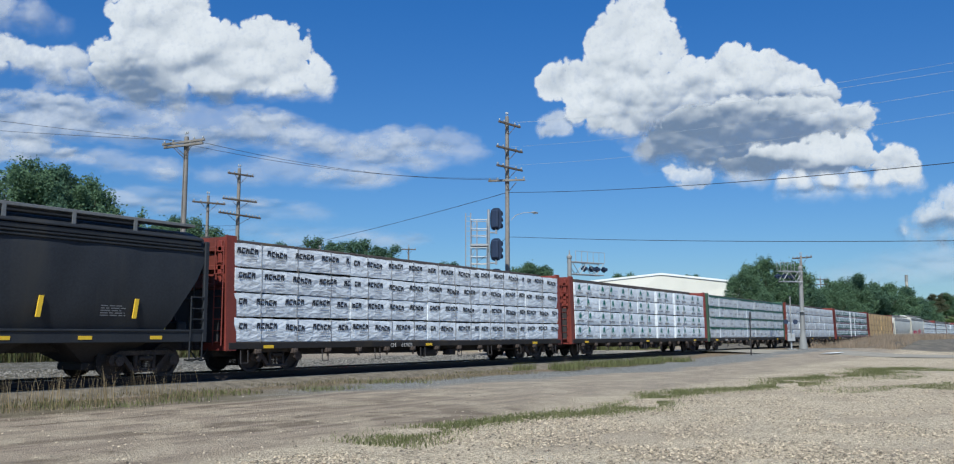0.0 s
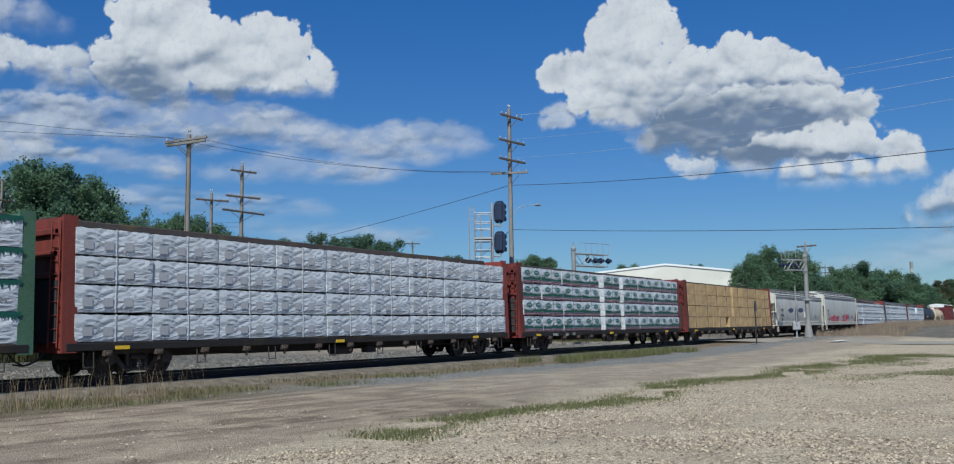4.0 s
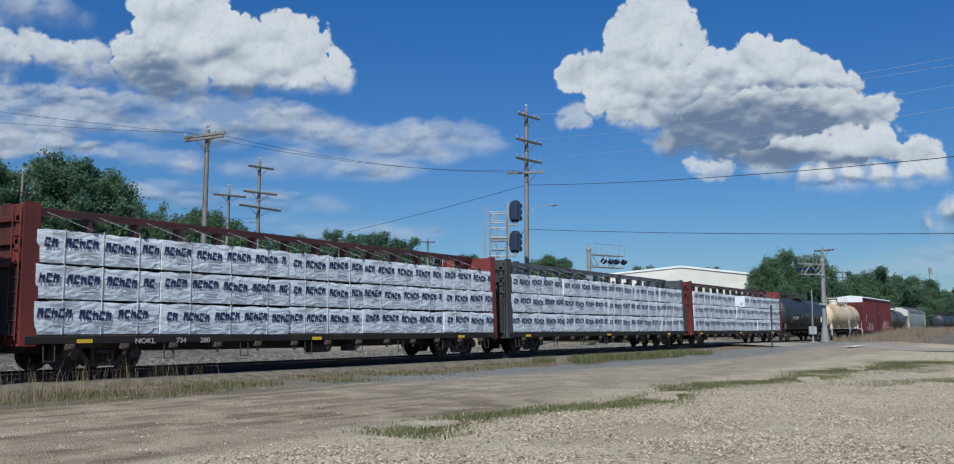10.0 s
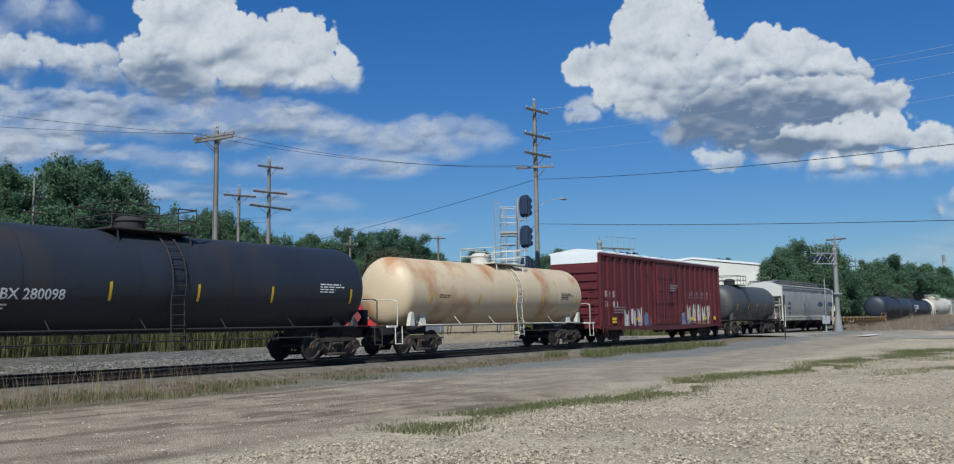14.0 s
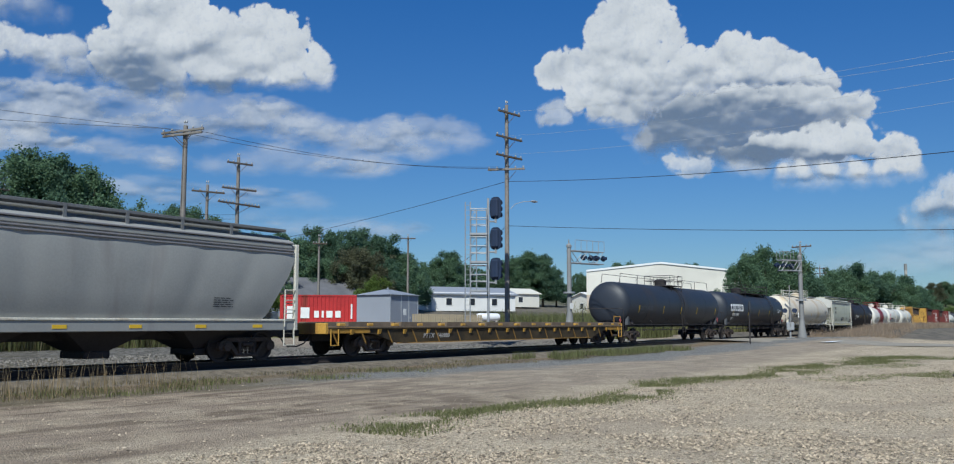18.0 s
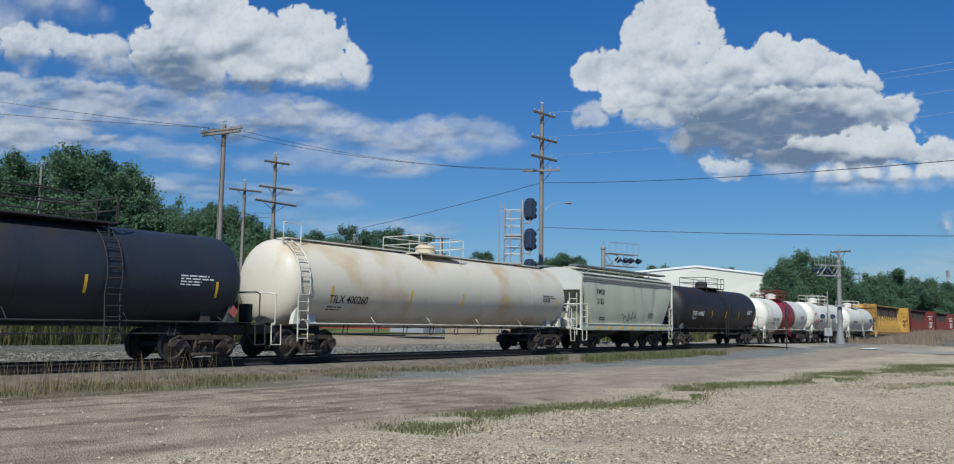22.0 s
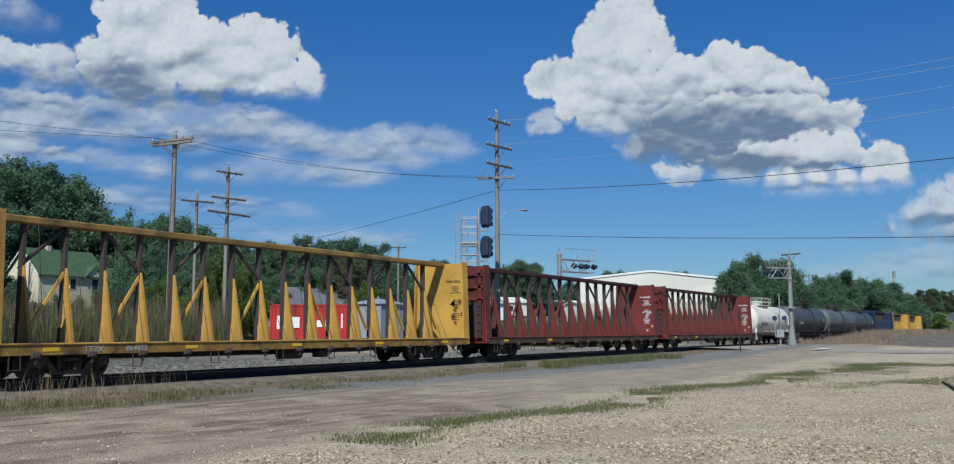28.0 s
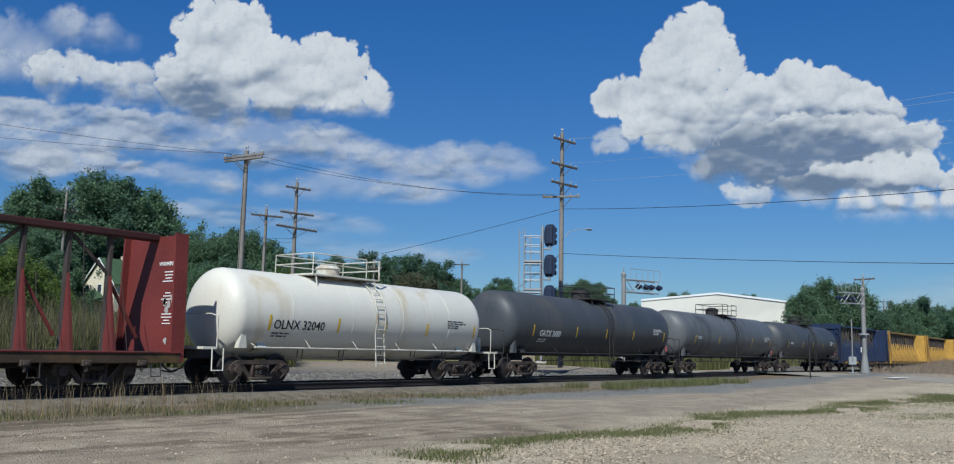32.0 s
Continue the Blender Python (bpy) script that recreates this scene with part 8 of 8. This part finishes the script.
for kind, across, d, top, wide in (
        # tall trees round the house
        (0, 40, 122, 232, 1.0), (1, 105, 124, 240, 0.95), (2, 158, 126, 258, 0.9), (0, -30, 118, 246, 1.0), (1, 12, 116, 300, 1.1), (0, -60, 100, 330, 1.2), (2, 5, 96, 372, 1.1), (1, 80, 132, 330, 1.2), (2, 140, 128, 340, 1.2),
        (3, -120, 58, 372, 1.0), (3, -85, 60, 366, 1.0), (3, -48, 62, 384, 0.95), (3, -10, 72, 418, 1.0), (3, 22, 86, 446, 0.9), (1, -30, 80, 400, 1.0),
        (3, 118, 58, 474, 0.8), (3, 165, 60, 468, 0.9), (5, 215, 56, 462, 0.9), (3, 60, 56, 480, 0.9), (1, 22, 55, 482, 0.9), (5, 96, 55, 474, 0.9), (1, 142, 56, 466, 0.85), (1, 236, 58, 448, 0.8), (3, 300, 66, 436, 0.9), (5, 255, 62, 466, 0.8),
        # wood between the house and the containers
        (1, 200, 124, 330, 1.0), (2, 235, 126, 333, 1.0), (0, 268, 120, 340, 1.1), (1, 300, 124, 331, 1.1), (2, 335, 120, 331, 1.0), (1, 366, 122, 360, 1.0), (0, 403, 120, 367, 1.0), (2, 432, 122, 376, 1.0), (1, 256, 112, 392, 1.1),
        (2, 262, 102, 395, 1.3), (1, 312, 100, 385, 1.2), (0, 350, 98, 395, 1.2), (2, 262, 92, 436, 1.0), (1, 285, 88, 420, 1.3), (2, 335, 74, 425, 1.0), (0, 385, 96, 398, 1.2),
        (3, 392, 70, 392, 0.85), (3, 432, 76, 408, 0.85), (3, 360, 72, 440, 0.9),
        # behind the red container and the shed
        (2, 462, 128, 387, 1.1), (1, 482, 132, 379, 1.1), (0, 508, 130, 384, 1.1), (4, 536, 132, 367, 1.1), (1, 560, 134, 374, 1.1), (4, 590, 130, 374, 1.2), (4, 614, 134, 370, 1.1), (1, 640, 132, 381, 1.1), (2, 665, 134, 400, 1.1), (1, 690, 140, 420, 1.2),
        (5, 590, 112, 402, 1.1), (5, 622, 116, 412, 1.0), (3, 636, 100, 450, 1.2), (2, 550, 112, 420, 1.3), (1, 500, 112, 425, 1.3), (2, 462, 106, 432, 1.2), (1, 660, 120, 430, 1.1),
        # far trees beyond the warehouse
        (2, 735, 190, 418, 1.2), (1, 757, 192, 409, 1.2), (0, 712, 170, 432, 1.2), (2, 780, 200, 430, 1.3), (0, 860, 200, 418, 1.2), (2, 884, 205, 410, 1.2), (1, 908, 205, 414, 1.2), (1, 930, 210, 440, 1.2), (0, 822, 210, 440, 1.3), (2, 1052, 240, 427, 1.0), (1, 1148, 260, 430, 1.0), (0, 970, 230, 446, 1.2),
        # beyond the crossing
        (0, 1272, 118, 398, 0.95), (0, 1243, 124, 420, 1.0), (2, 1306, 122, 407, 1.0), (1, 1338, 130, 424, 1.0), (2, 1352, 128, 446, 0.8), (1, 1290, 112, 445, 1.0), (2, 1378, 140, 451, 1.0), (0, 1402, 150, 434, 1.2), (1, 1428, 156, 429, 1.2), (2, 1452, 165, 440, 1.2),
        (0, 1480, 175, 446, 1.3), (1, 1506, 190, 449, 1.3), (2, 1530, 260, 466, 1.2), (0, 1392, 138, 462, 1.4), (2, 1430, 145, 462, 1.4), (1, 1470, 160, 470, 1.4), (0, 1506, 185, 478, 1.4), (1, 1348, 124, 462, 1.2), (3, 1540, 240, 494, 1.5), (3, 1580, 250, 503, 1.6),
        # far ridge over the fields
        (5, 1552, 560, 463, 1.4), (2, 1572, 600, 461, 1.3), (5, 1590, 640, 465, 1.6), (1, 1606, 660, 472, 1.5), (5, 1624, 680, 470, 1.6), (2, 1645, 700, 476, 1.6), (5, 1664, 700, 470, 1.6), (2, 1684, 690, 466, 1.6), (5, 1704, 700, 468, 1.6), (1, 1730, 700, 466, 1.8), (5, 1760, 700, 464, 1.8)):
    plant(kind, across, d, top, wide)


# ---- clouds ----
def cloud_material(name, color, glow):
    """White droplets: opacity and slopes lie on the mesh, and fine noise frays them."""
    m = bpy.data.materials.new(name)
    m.use_nodes = True
    n, l = m.node_tree.nodes, m.node_tree.links
    d, tr, mx = n.new("ShaderNodeBsdfDiffuse"), n.new("ShaderNodeBsdfTransparent"), n.new("ShaderNodeMixShader")
    at_, co, t, k, r = n.new("ShaderNodeAttribute"), n.new("ShaderNodeTexCoord"), n.new("ShaderNodeTexNoise"), n.new("ShaderNodeMath"), n.new("ShaderNodeMapRange")
    at_.attribute_name = "opacity"
    d.inputs["Color"].default_value = (*color, 1)
    t.inputs["Scale"].default_value, t.inputs["Detail"].default_value, t.inputs["Roughness"].default_value = 0.05, 6, 0.65
    l.new(co.outputs["Object"], t.inputs["Vector"])
    r.inputs["From Min"].default_value, r.inputs["From Max"].default_value = 0.3, 0.7
    r.inputs["To Min"].default_value, r.inputs["To Max"].default_value = 0.86, 1.12
    l.new(t.outputs[0], r.inputs["Value"])
    k.operation = "MULTIPLY"
    k.use_clamp = True
    l.new(at_.outputs["Fac"], k.inputs[0])
    l.new(r.outputs[0], k.inputs[1])
    bil, bp = n.new("ShaderNodeAttribute"), n.new("ShaderNodeBump")
    bil.attribute_name = "billow"
    l.new(bil.outputs["Vector"], bp.inputs["Normal"])
    bp.inputs["Strength"].default_value, bp.inputs["Distance"].default_value = 0.05, 8.0
    l.new(t.outputs[0], bp.inputs["Height"])
    l.new(bp.outputs[0], d.inputs["Normal"])
    l.new(k.outputs[0], mx.inputs[0])
    l.new(tr.outputs[0], mx.inputs[1])
    # bluish emission added in place of light scattered many times within the cloud
    em, add = n.new("ShaderNodeEmission"), n.new("ShaderNodeAddShader")
    em.inputs["Color"].default_value, em.inputs["Strength"].default_value = (0.46, 0.62, 1.0, 1), glow
    l.new(d.outputs[0], add.inputs[0])
    l.new(em.outputs[0], add.inputs[1])
    l.new(add.outputs[0], mx.inputs[2])
    l.new(mx.outputs[0], n["Material Output"].inputs["Surface"])
    return m


M["cloud"] = cloud_material("white_cloud", (0.362, 0.331, 0.270), 0.243)
M["cloud_thin"] = cloud_material("pale_grey_cloud", (0.275, 0.255, 0.215), 0.26)
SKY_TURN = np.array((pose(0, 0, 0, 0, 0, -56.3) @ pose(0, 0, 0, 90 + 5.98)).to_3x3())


def value_noise(X, Y, cell, seed):
    """Smooth random values, one to each cell."""
    g = np.random.RandomState(seed).uniform(0, 1, (256, 256))
    fx, fy = X / cell, Y / cell
    ix, iy = np.floor(fx).astype(int), np.floor(fy).astype(int)
    u, v = fx - ix, fy - iy
    u, v = u * u * (3 - 2 * u), v * v * (3 - 2 * v)
    at_ = lambda a, b: g[(iy + b) % 256, (ix + a) % 256]
    return (at_(0, 0) * (1 - u) + at_(1, 0) * u) * (1 - v) + (at_(0, 1) * (1 - u) + at_(1, 1) * u) * v


def fractal(X, Y, cell, seed, octaves=4, rough=0.55):
    s, a, k = 0, 1.0, 0.0
    for i in range(octaves):
        s, k = s + a * value_noise(X, Y, cell / 2 ** i, seed + i), k + a
        a *= rough
    return s / k


def puffs(X, Y, cell, seed):
    """Round heads pressed together, 0 in the creases and 1 on the crowns."""
    g = np.random.RandomState(seed).uniform(0.1, 0.9, (3, 256, 256))
    fx, fy = X / cell, Y / cell
    ix, iy = np.floor(fx).astype(int), np.floor(fy).astype(int)
    best = np.zeros(X.shape)
    for a in (-1, 0, 1):
        for b in (-1, 0, 1):
            u, v = (iy + b) % 256, (ix + a) % 256
            size = 0.45 + 0.55 * g[2, u, v]
            best = np.maximum(best, size - ((fx - ix - a - g[0, u, v]) ** 2 + (fy - iy - b - g[1, u, v]) ** 2) / size)
    return np.sqrt(np.clip(best, 0, 1))


def soften(q, n):
    for _ in range(n):
        q = (q + np.roll(q, 1, 0) + np.roll(q, -1, 0) + np.roll(q, 1, 1) + np.roll(q, -1, 1)) / 5
    return q


def ease(a, b, q):
    k = np.clip((q - a) / (b - a), 0, 1)
    return k * k * (3 - 2 * k)


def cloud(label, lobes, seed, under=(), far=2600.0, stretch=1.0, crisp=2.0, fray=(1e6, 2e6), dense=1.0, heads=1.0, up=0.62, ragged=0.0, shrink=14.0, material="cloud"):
    """Heaped or layered cloud, far off, as a surface in relief. lobes: (across, down, radius) on a plane 1444 units
    off.
    under: (across, down, half width, half height, amount) where only the shading normals tip down, to place grey shade.
    Between the levels fray its edge grows soft."""
    L = np.array(lobes, float)
    st, pad = 1.5, 30
    xs = np.arange(L[:, 0].min() - L[:, 2].max() - pad, L[:, 0].max() + L[:, 2].max() + pad, st)
    ys = np.arange((L[:, 1] - L[:, 2] / stretch).min() - pad, (L[:, 1] + L[:, 2] / stretch).max() + pad, st)
    X, Y = np.meshgrid(xs, ys)
    YS = Y * stretch
    XW, YW = X + 24 * (fractal(X, YS, 60, seed + 50) - 0.5), YS + 24 * (fractal(X, YS, 60, seed + 60) - 0.5)
    S = np.zeros_like(X)
    for x, y, r in L:
        S += np.exp(np.clip((r - np.hypot(XW - x, YW - y * stretch)) / 9.0, -40, 14))
    S = 9.0 * np.log(S + 1e-9) - shrink
    soft = ease(*fray, Y + 26 * (fractal(X, Y, 80, seed + 9) - 0.5))
    P1, P2, P3, P4 = puffs(XW, YW, 52, seed), puffs(XW, YW, 27, seed + 1), puffs(XW, YW, 14, seed + 2), puffs(XW, YW, 7.5, seed + 3)
    mist = 40 * (fractal(X, YS, 55, seed + 20, 6, 0.62) - 0.5)
    D = S + heads * (14 * (P1 - 0.3) + 13 * (P2 - 0.4) + 8 * (P3 - 0.5) + 4 * (P4 - 0.5)) * (1 - 0.7 * soft) + mist * (0.22 + 0.78 * soft)
    w = crisp + 17 * soft
    A = ease(-w * 0.6, w * 1.2, D) * dense
    if ragged:
        A = A * (1 - ragged + ragged * ease(0.36, 0.62, fractal(X + 900, YS, 85, seed + 30, 6, 0.62)))
    # heads within heads, the finest only near the rim and in patches
    patch = ease(0.4, 0.62, fractal(X, YS, 75, seed + 33, 3))
    H = heads * (soften(8 * P1 * P1, 9) + (0.25 + 0.75 * patch) * soften(3.4 * P2 * P2, 5) + patch * soften(1.3 * P3 * P3, 3) + 0.35 * patch * soften(P4 * P4, 2))
    H = H * (1 - 0.45 * soft) + 40 * (fractal(X, YS, 105, seed + 40, 3, 0.45) - 0.5) + (11 if stretch == 1 else 3) * (fractal(X * 0.45, YS, 30, seed + 44, 3, 0.5) - 0.5) * (0.25 + soft)
    H += 0.12 * soften(np.clip(D, 0, 40), 20)
    gy, gx = np.gradient(H, st)
    rise = np.full(X.shape, up)
    jx, jy = 34 * (fractal(X, YS, 60, seed + 71, 5, 0.6) - 0.5), 30 * (fractal(X, YS, 44, seed + 72, 5, 0.6) - 0.5)
    for x, y, a, b, q in under:
        rise = rise - q * np.exp(-((X + jx - x) / a) ** 2 * 0.9 - ((Y + jy - y) / b) ** 2 * 0.9)
    rise = np.clip(rise, -0.75, 1.1)
    N = -gx[..., None] * SKY_TURN[:, 0] + (gy + rise)[..., None] * SKY_TURN[:, 1] + SKY_TURN[:, 2]
    N /= np.linalg.norm(N, axis=2)[..., None]
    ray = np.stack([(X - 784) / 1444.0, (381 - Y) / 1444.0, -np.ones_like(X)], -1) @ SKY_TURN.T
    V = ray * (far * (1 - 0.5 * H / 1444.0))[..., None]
    keep = A > 0.004
    quad = keep[:-1, :-1] | keep[1:, :-1] | keep[:-1, 1:] | keep[1:, 1:]
    ny, nx = X.shape
    idx = np.arange(nx * ny).reshape(ny, nx)
    F = np.stack([idx[1:, :-1][quad], idx[1:, 1:][quad], idx[:-1, 1:][quad], idx[:-1, :-1][quad]], -1)
    used = np.unique(F)
    remap = np.zeros(nx * ny, int)
    remap[used] = np.arange(len(used))
    me = bpy.data.meshes.new("cloud")
    me.from_pydata(V.reshape(-1, 3)[used].tolist(), [], remap[F].tolist())
    me.polygons.foreach_set("use_smooth", [True] * len(me.polygons))
    at_ = me.attributes.new("opacity", "FLOAT", "POINT")
    at_.data.foreach_set("value", A.reshape(-1)[used].astype(np.float32))
    face = me.attributes.new("billow", "FLOAT_VECTOR", "POINT")
    face.data.foreach_set("vector", N.reshape(-1, 3)[used].astype(np.float32).ravel())
    me.materials.append(M[material])
    return tagged(new("cloud", me), label, "cloud", kind="structure")


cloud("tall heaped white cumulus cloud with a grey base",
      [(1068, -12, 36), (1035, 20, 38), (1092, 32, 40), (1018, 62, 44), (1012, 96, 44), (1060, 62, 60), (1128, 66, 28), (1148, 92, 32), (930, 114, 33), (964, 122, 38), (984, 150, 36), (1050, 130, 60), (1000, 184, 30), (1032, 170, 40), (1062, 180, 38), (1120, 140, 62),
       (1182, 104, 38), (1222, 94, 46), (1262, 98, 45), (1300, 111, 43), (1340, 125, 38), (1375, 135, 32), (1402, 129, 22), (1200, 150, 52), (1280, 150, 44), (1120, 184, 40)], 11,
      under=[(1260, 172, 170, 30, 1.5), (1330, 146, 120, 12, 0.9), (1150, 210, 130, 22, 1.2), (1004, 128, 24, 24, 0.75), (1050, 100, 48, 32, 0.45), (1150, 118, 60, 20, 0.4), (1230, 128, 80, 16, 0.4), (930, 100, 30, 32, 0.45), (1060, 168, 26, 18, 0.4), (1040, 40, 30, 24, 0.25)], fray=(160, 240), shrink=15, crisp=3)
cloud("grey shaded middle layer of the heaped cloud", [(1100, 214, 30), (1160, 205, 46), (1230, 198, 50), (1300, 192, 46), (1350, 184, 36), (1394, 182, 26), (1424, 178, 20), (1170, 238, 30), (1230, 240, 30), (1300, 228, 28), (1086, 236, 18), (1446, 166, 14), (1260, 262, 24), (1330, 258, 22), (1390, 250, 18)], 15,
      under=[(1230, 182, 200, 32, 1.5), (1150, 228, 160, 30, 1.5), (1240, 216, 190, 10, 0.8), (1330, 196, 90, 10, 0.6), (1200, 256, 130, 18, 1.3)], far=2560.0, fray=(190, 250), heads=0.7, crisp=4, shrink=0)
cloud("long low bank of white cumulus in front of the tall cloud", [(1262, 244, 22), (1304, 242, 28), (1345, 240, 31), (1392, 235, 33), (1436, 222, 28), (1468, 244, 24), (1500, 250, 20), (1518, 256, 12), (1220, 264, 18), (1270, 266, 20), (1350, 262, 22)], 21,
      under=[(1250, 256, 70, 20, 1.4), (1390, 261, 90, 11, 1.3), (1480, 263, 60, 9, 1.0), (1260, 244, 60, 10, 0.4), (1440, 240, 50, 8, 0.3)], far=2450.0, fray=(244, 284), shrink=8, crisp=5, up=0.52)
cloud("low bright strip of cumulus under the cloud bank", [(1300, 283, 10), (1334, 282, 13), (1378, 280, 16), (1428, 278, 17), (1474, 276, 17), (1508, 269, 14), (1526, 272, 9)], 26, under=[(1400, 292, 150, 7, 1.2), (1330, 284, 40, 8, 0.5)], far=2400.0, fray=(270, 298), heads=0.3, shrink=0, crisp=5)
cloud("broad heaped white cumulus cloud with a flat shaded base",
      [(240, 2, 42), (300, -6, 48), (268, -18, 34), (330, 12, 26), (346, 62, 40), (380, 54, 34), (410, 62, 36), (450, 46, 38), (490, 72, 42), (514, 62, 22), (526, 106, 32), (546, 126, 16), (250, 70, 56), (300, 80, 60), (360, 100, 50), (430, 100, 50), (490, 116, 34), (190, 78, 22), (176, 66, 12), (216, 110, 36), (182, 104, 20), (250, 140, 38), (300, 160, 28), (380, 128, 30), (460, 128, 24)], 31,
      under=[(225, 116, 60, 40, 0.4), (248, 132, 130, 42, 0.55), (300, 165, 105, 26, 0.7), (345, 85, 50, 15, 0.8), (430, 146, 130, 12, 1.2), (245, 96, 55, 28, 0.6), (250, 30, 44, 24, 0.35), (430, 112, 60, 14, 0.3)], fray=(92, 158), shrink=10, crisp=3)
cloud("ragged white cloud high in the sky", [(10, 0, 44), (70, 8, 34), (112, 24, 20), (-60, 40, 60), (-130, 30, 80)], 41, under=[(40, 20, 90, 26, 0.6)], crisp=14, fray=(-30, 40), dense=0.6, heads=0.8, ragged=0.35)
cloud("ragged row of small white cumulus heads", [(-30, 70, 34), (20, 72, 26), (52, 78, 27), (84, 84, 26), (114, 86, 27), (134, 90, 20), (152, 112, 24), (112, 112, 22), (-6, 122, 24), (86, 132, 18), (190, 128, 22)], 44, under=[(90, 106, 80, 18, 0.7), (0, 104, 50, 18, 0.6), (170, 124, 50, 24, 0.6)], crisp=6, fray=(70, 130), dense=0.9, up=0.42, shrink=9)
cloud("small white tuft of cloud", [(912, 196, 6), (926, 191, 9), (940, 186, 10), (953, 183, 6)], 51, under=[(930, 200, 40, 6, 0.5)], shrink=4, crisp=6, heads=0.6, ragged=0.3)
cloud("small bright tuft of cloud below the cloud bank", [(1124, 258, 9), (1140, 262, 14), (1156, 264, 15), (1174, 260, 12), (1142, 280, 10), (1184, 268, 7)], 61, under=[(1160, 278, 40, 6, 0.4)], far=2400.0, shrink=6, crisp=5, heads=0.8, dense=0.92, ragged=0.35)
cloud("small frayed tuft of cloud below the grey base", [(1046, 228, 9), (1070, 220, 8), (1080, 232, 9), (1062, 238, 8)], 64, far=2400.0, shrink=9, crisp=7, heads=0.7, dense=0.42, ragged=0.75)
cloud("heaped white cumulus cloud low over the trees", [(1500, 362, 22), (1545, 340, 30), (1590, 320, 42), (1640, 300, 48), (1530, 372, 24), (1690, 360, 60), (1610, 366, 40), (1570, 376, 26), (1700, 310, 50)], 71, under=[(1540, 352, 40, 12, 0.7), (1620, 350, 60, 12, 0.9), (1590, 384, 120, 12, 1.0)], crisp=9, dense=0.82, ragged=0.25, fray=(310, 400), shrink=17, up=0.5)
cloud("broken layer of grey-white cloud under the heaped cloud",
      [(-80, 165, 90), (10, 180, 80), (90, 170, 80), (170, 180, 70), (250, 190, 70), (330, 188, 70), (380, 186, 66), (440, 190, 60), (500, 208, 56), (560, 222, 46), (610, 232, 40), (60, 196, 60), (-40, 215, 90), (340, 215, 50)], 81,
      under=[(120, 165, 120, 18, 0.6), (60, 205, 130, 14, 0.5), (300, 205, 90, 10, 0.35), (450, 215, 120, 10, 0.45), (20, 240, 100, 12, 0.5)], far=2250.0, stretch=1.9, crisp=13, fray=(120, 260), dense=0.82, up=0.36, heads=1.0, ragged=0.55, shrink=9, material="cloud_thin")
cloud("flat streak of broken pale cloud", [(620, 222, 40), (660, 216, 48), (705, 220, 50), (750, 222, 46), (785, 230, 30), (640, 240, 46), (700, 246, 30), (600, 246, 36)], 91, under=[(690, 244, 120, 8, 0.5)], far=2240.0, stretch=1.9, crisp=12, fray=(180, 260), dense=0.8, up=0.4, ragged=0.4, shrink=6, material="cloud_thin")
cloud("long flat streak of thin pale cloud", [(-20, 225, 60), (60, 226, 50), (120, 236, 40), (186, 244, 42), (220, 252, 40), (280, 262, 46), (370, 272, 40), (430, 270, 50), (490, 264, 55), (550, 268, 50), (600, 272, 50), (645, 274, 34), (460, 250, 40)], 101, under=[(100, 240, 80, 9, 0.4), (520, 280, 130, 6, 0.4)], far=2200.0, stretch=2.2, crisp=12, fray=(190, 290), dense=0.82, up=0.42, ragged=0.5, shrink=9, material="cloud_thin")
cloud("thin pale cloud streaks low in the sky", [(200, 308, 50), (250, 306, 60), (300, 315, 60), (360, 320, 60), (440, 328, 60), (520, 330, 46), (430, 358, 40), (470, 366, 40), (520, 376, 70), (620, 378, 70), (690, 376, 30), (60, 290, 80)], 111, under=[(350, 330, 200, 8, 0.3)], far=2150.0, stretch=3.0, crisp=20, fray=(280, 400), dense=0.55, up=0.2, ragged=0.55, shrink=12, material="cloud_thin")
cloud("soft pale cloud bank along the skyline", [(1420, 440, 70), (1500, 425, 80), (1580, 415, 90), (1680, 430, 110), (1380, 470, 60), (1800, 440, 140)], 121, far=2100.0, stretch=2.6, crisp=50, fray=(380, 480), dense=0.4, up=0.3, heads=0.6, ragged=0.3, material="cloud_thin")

motions()
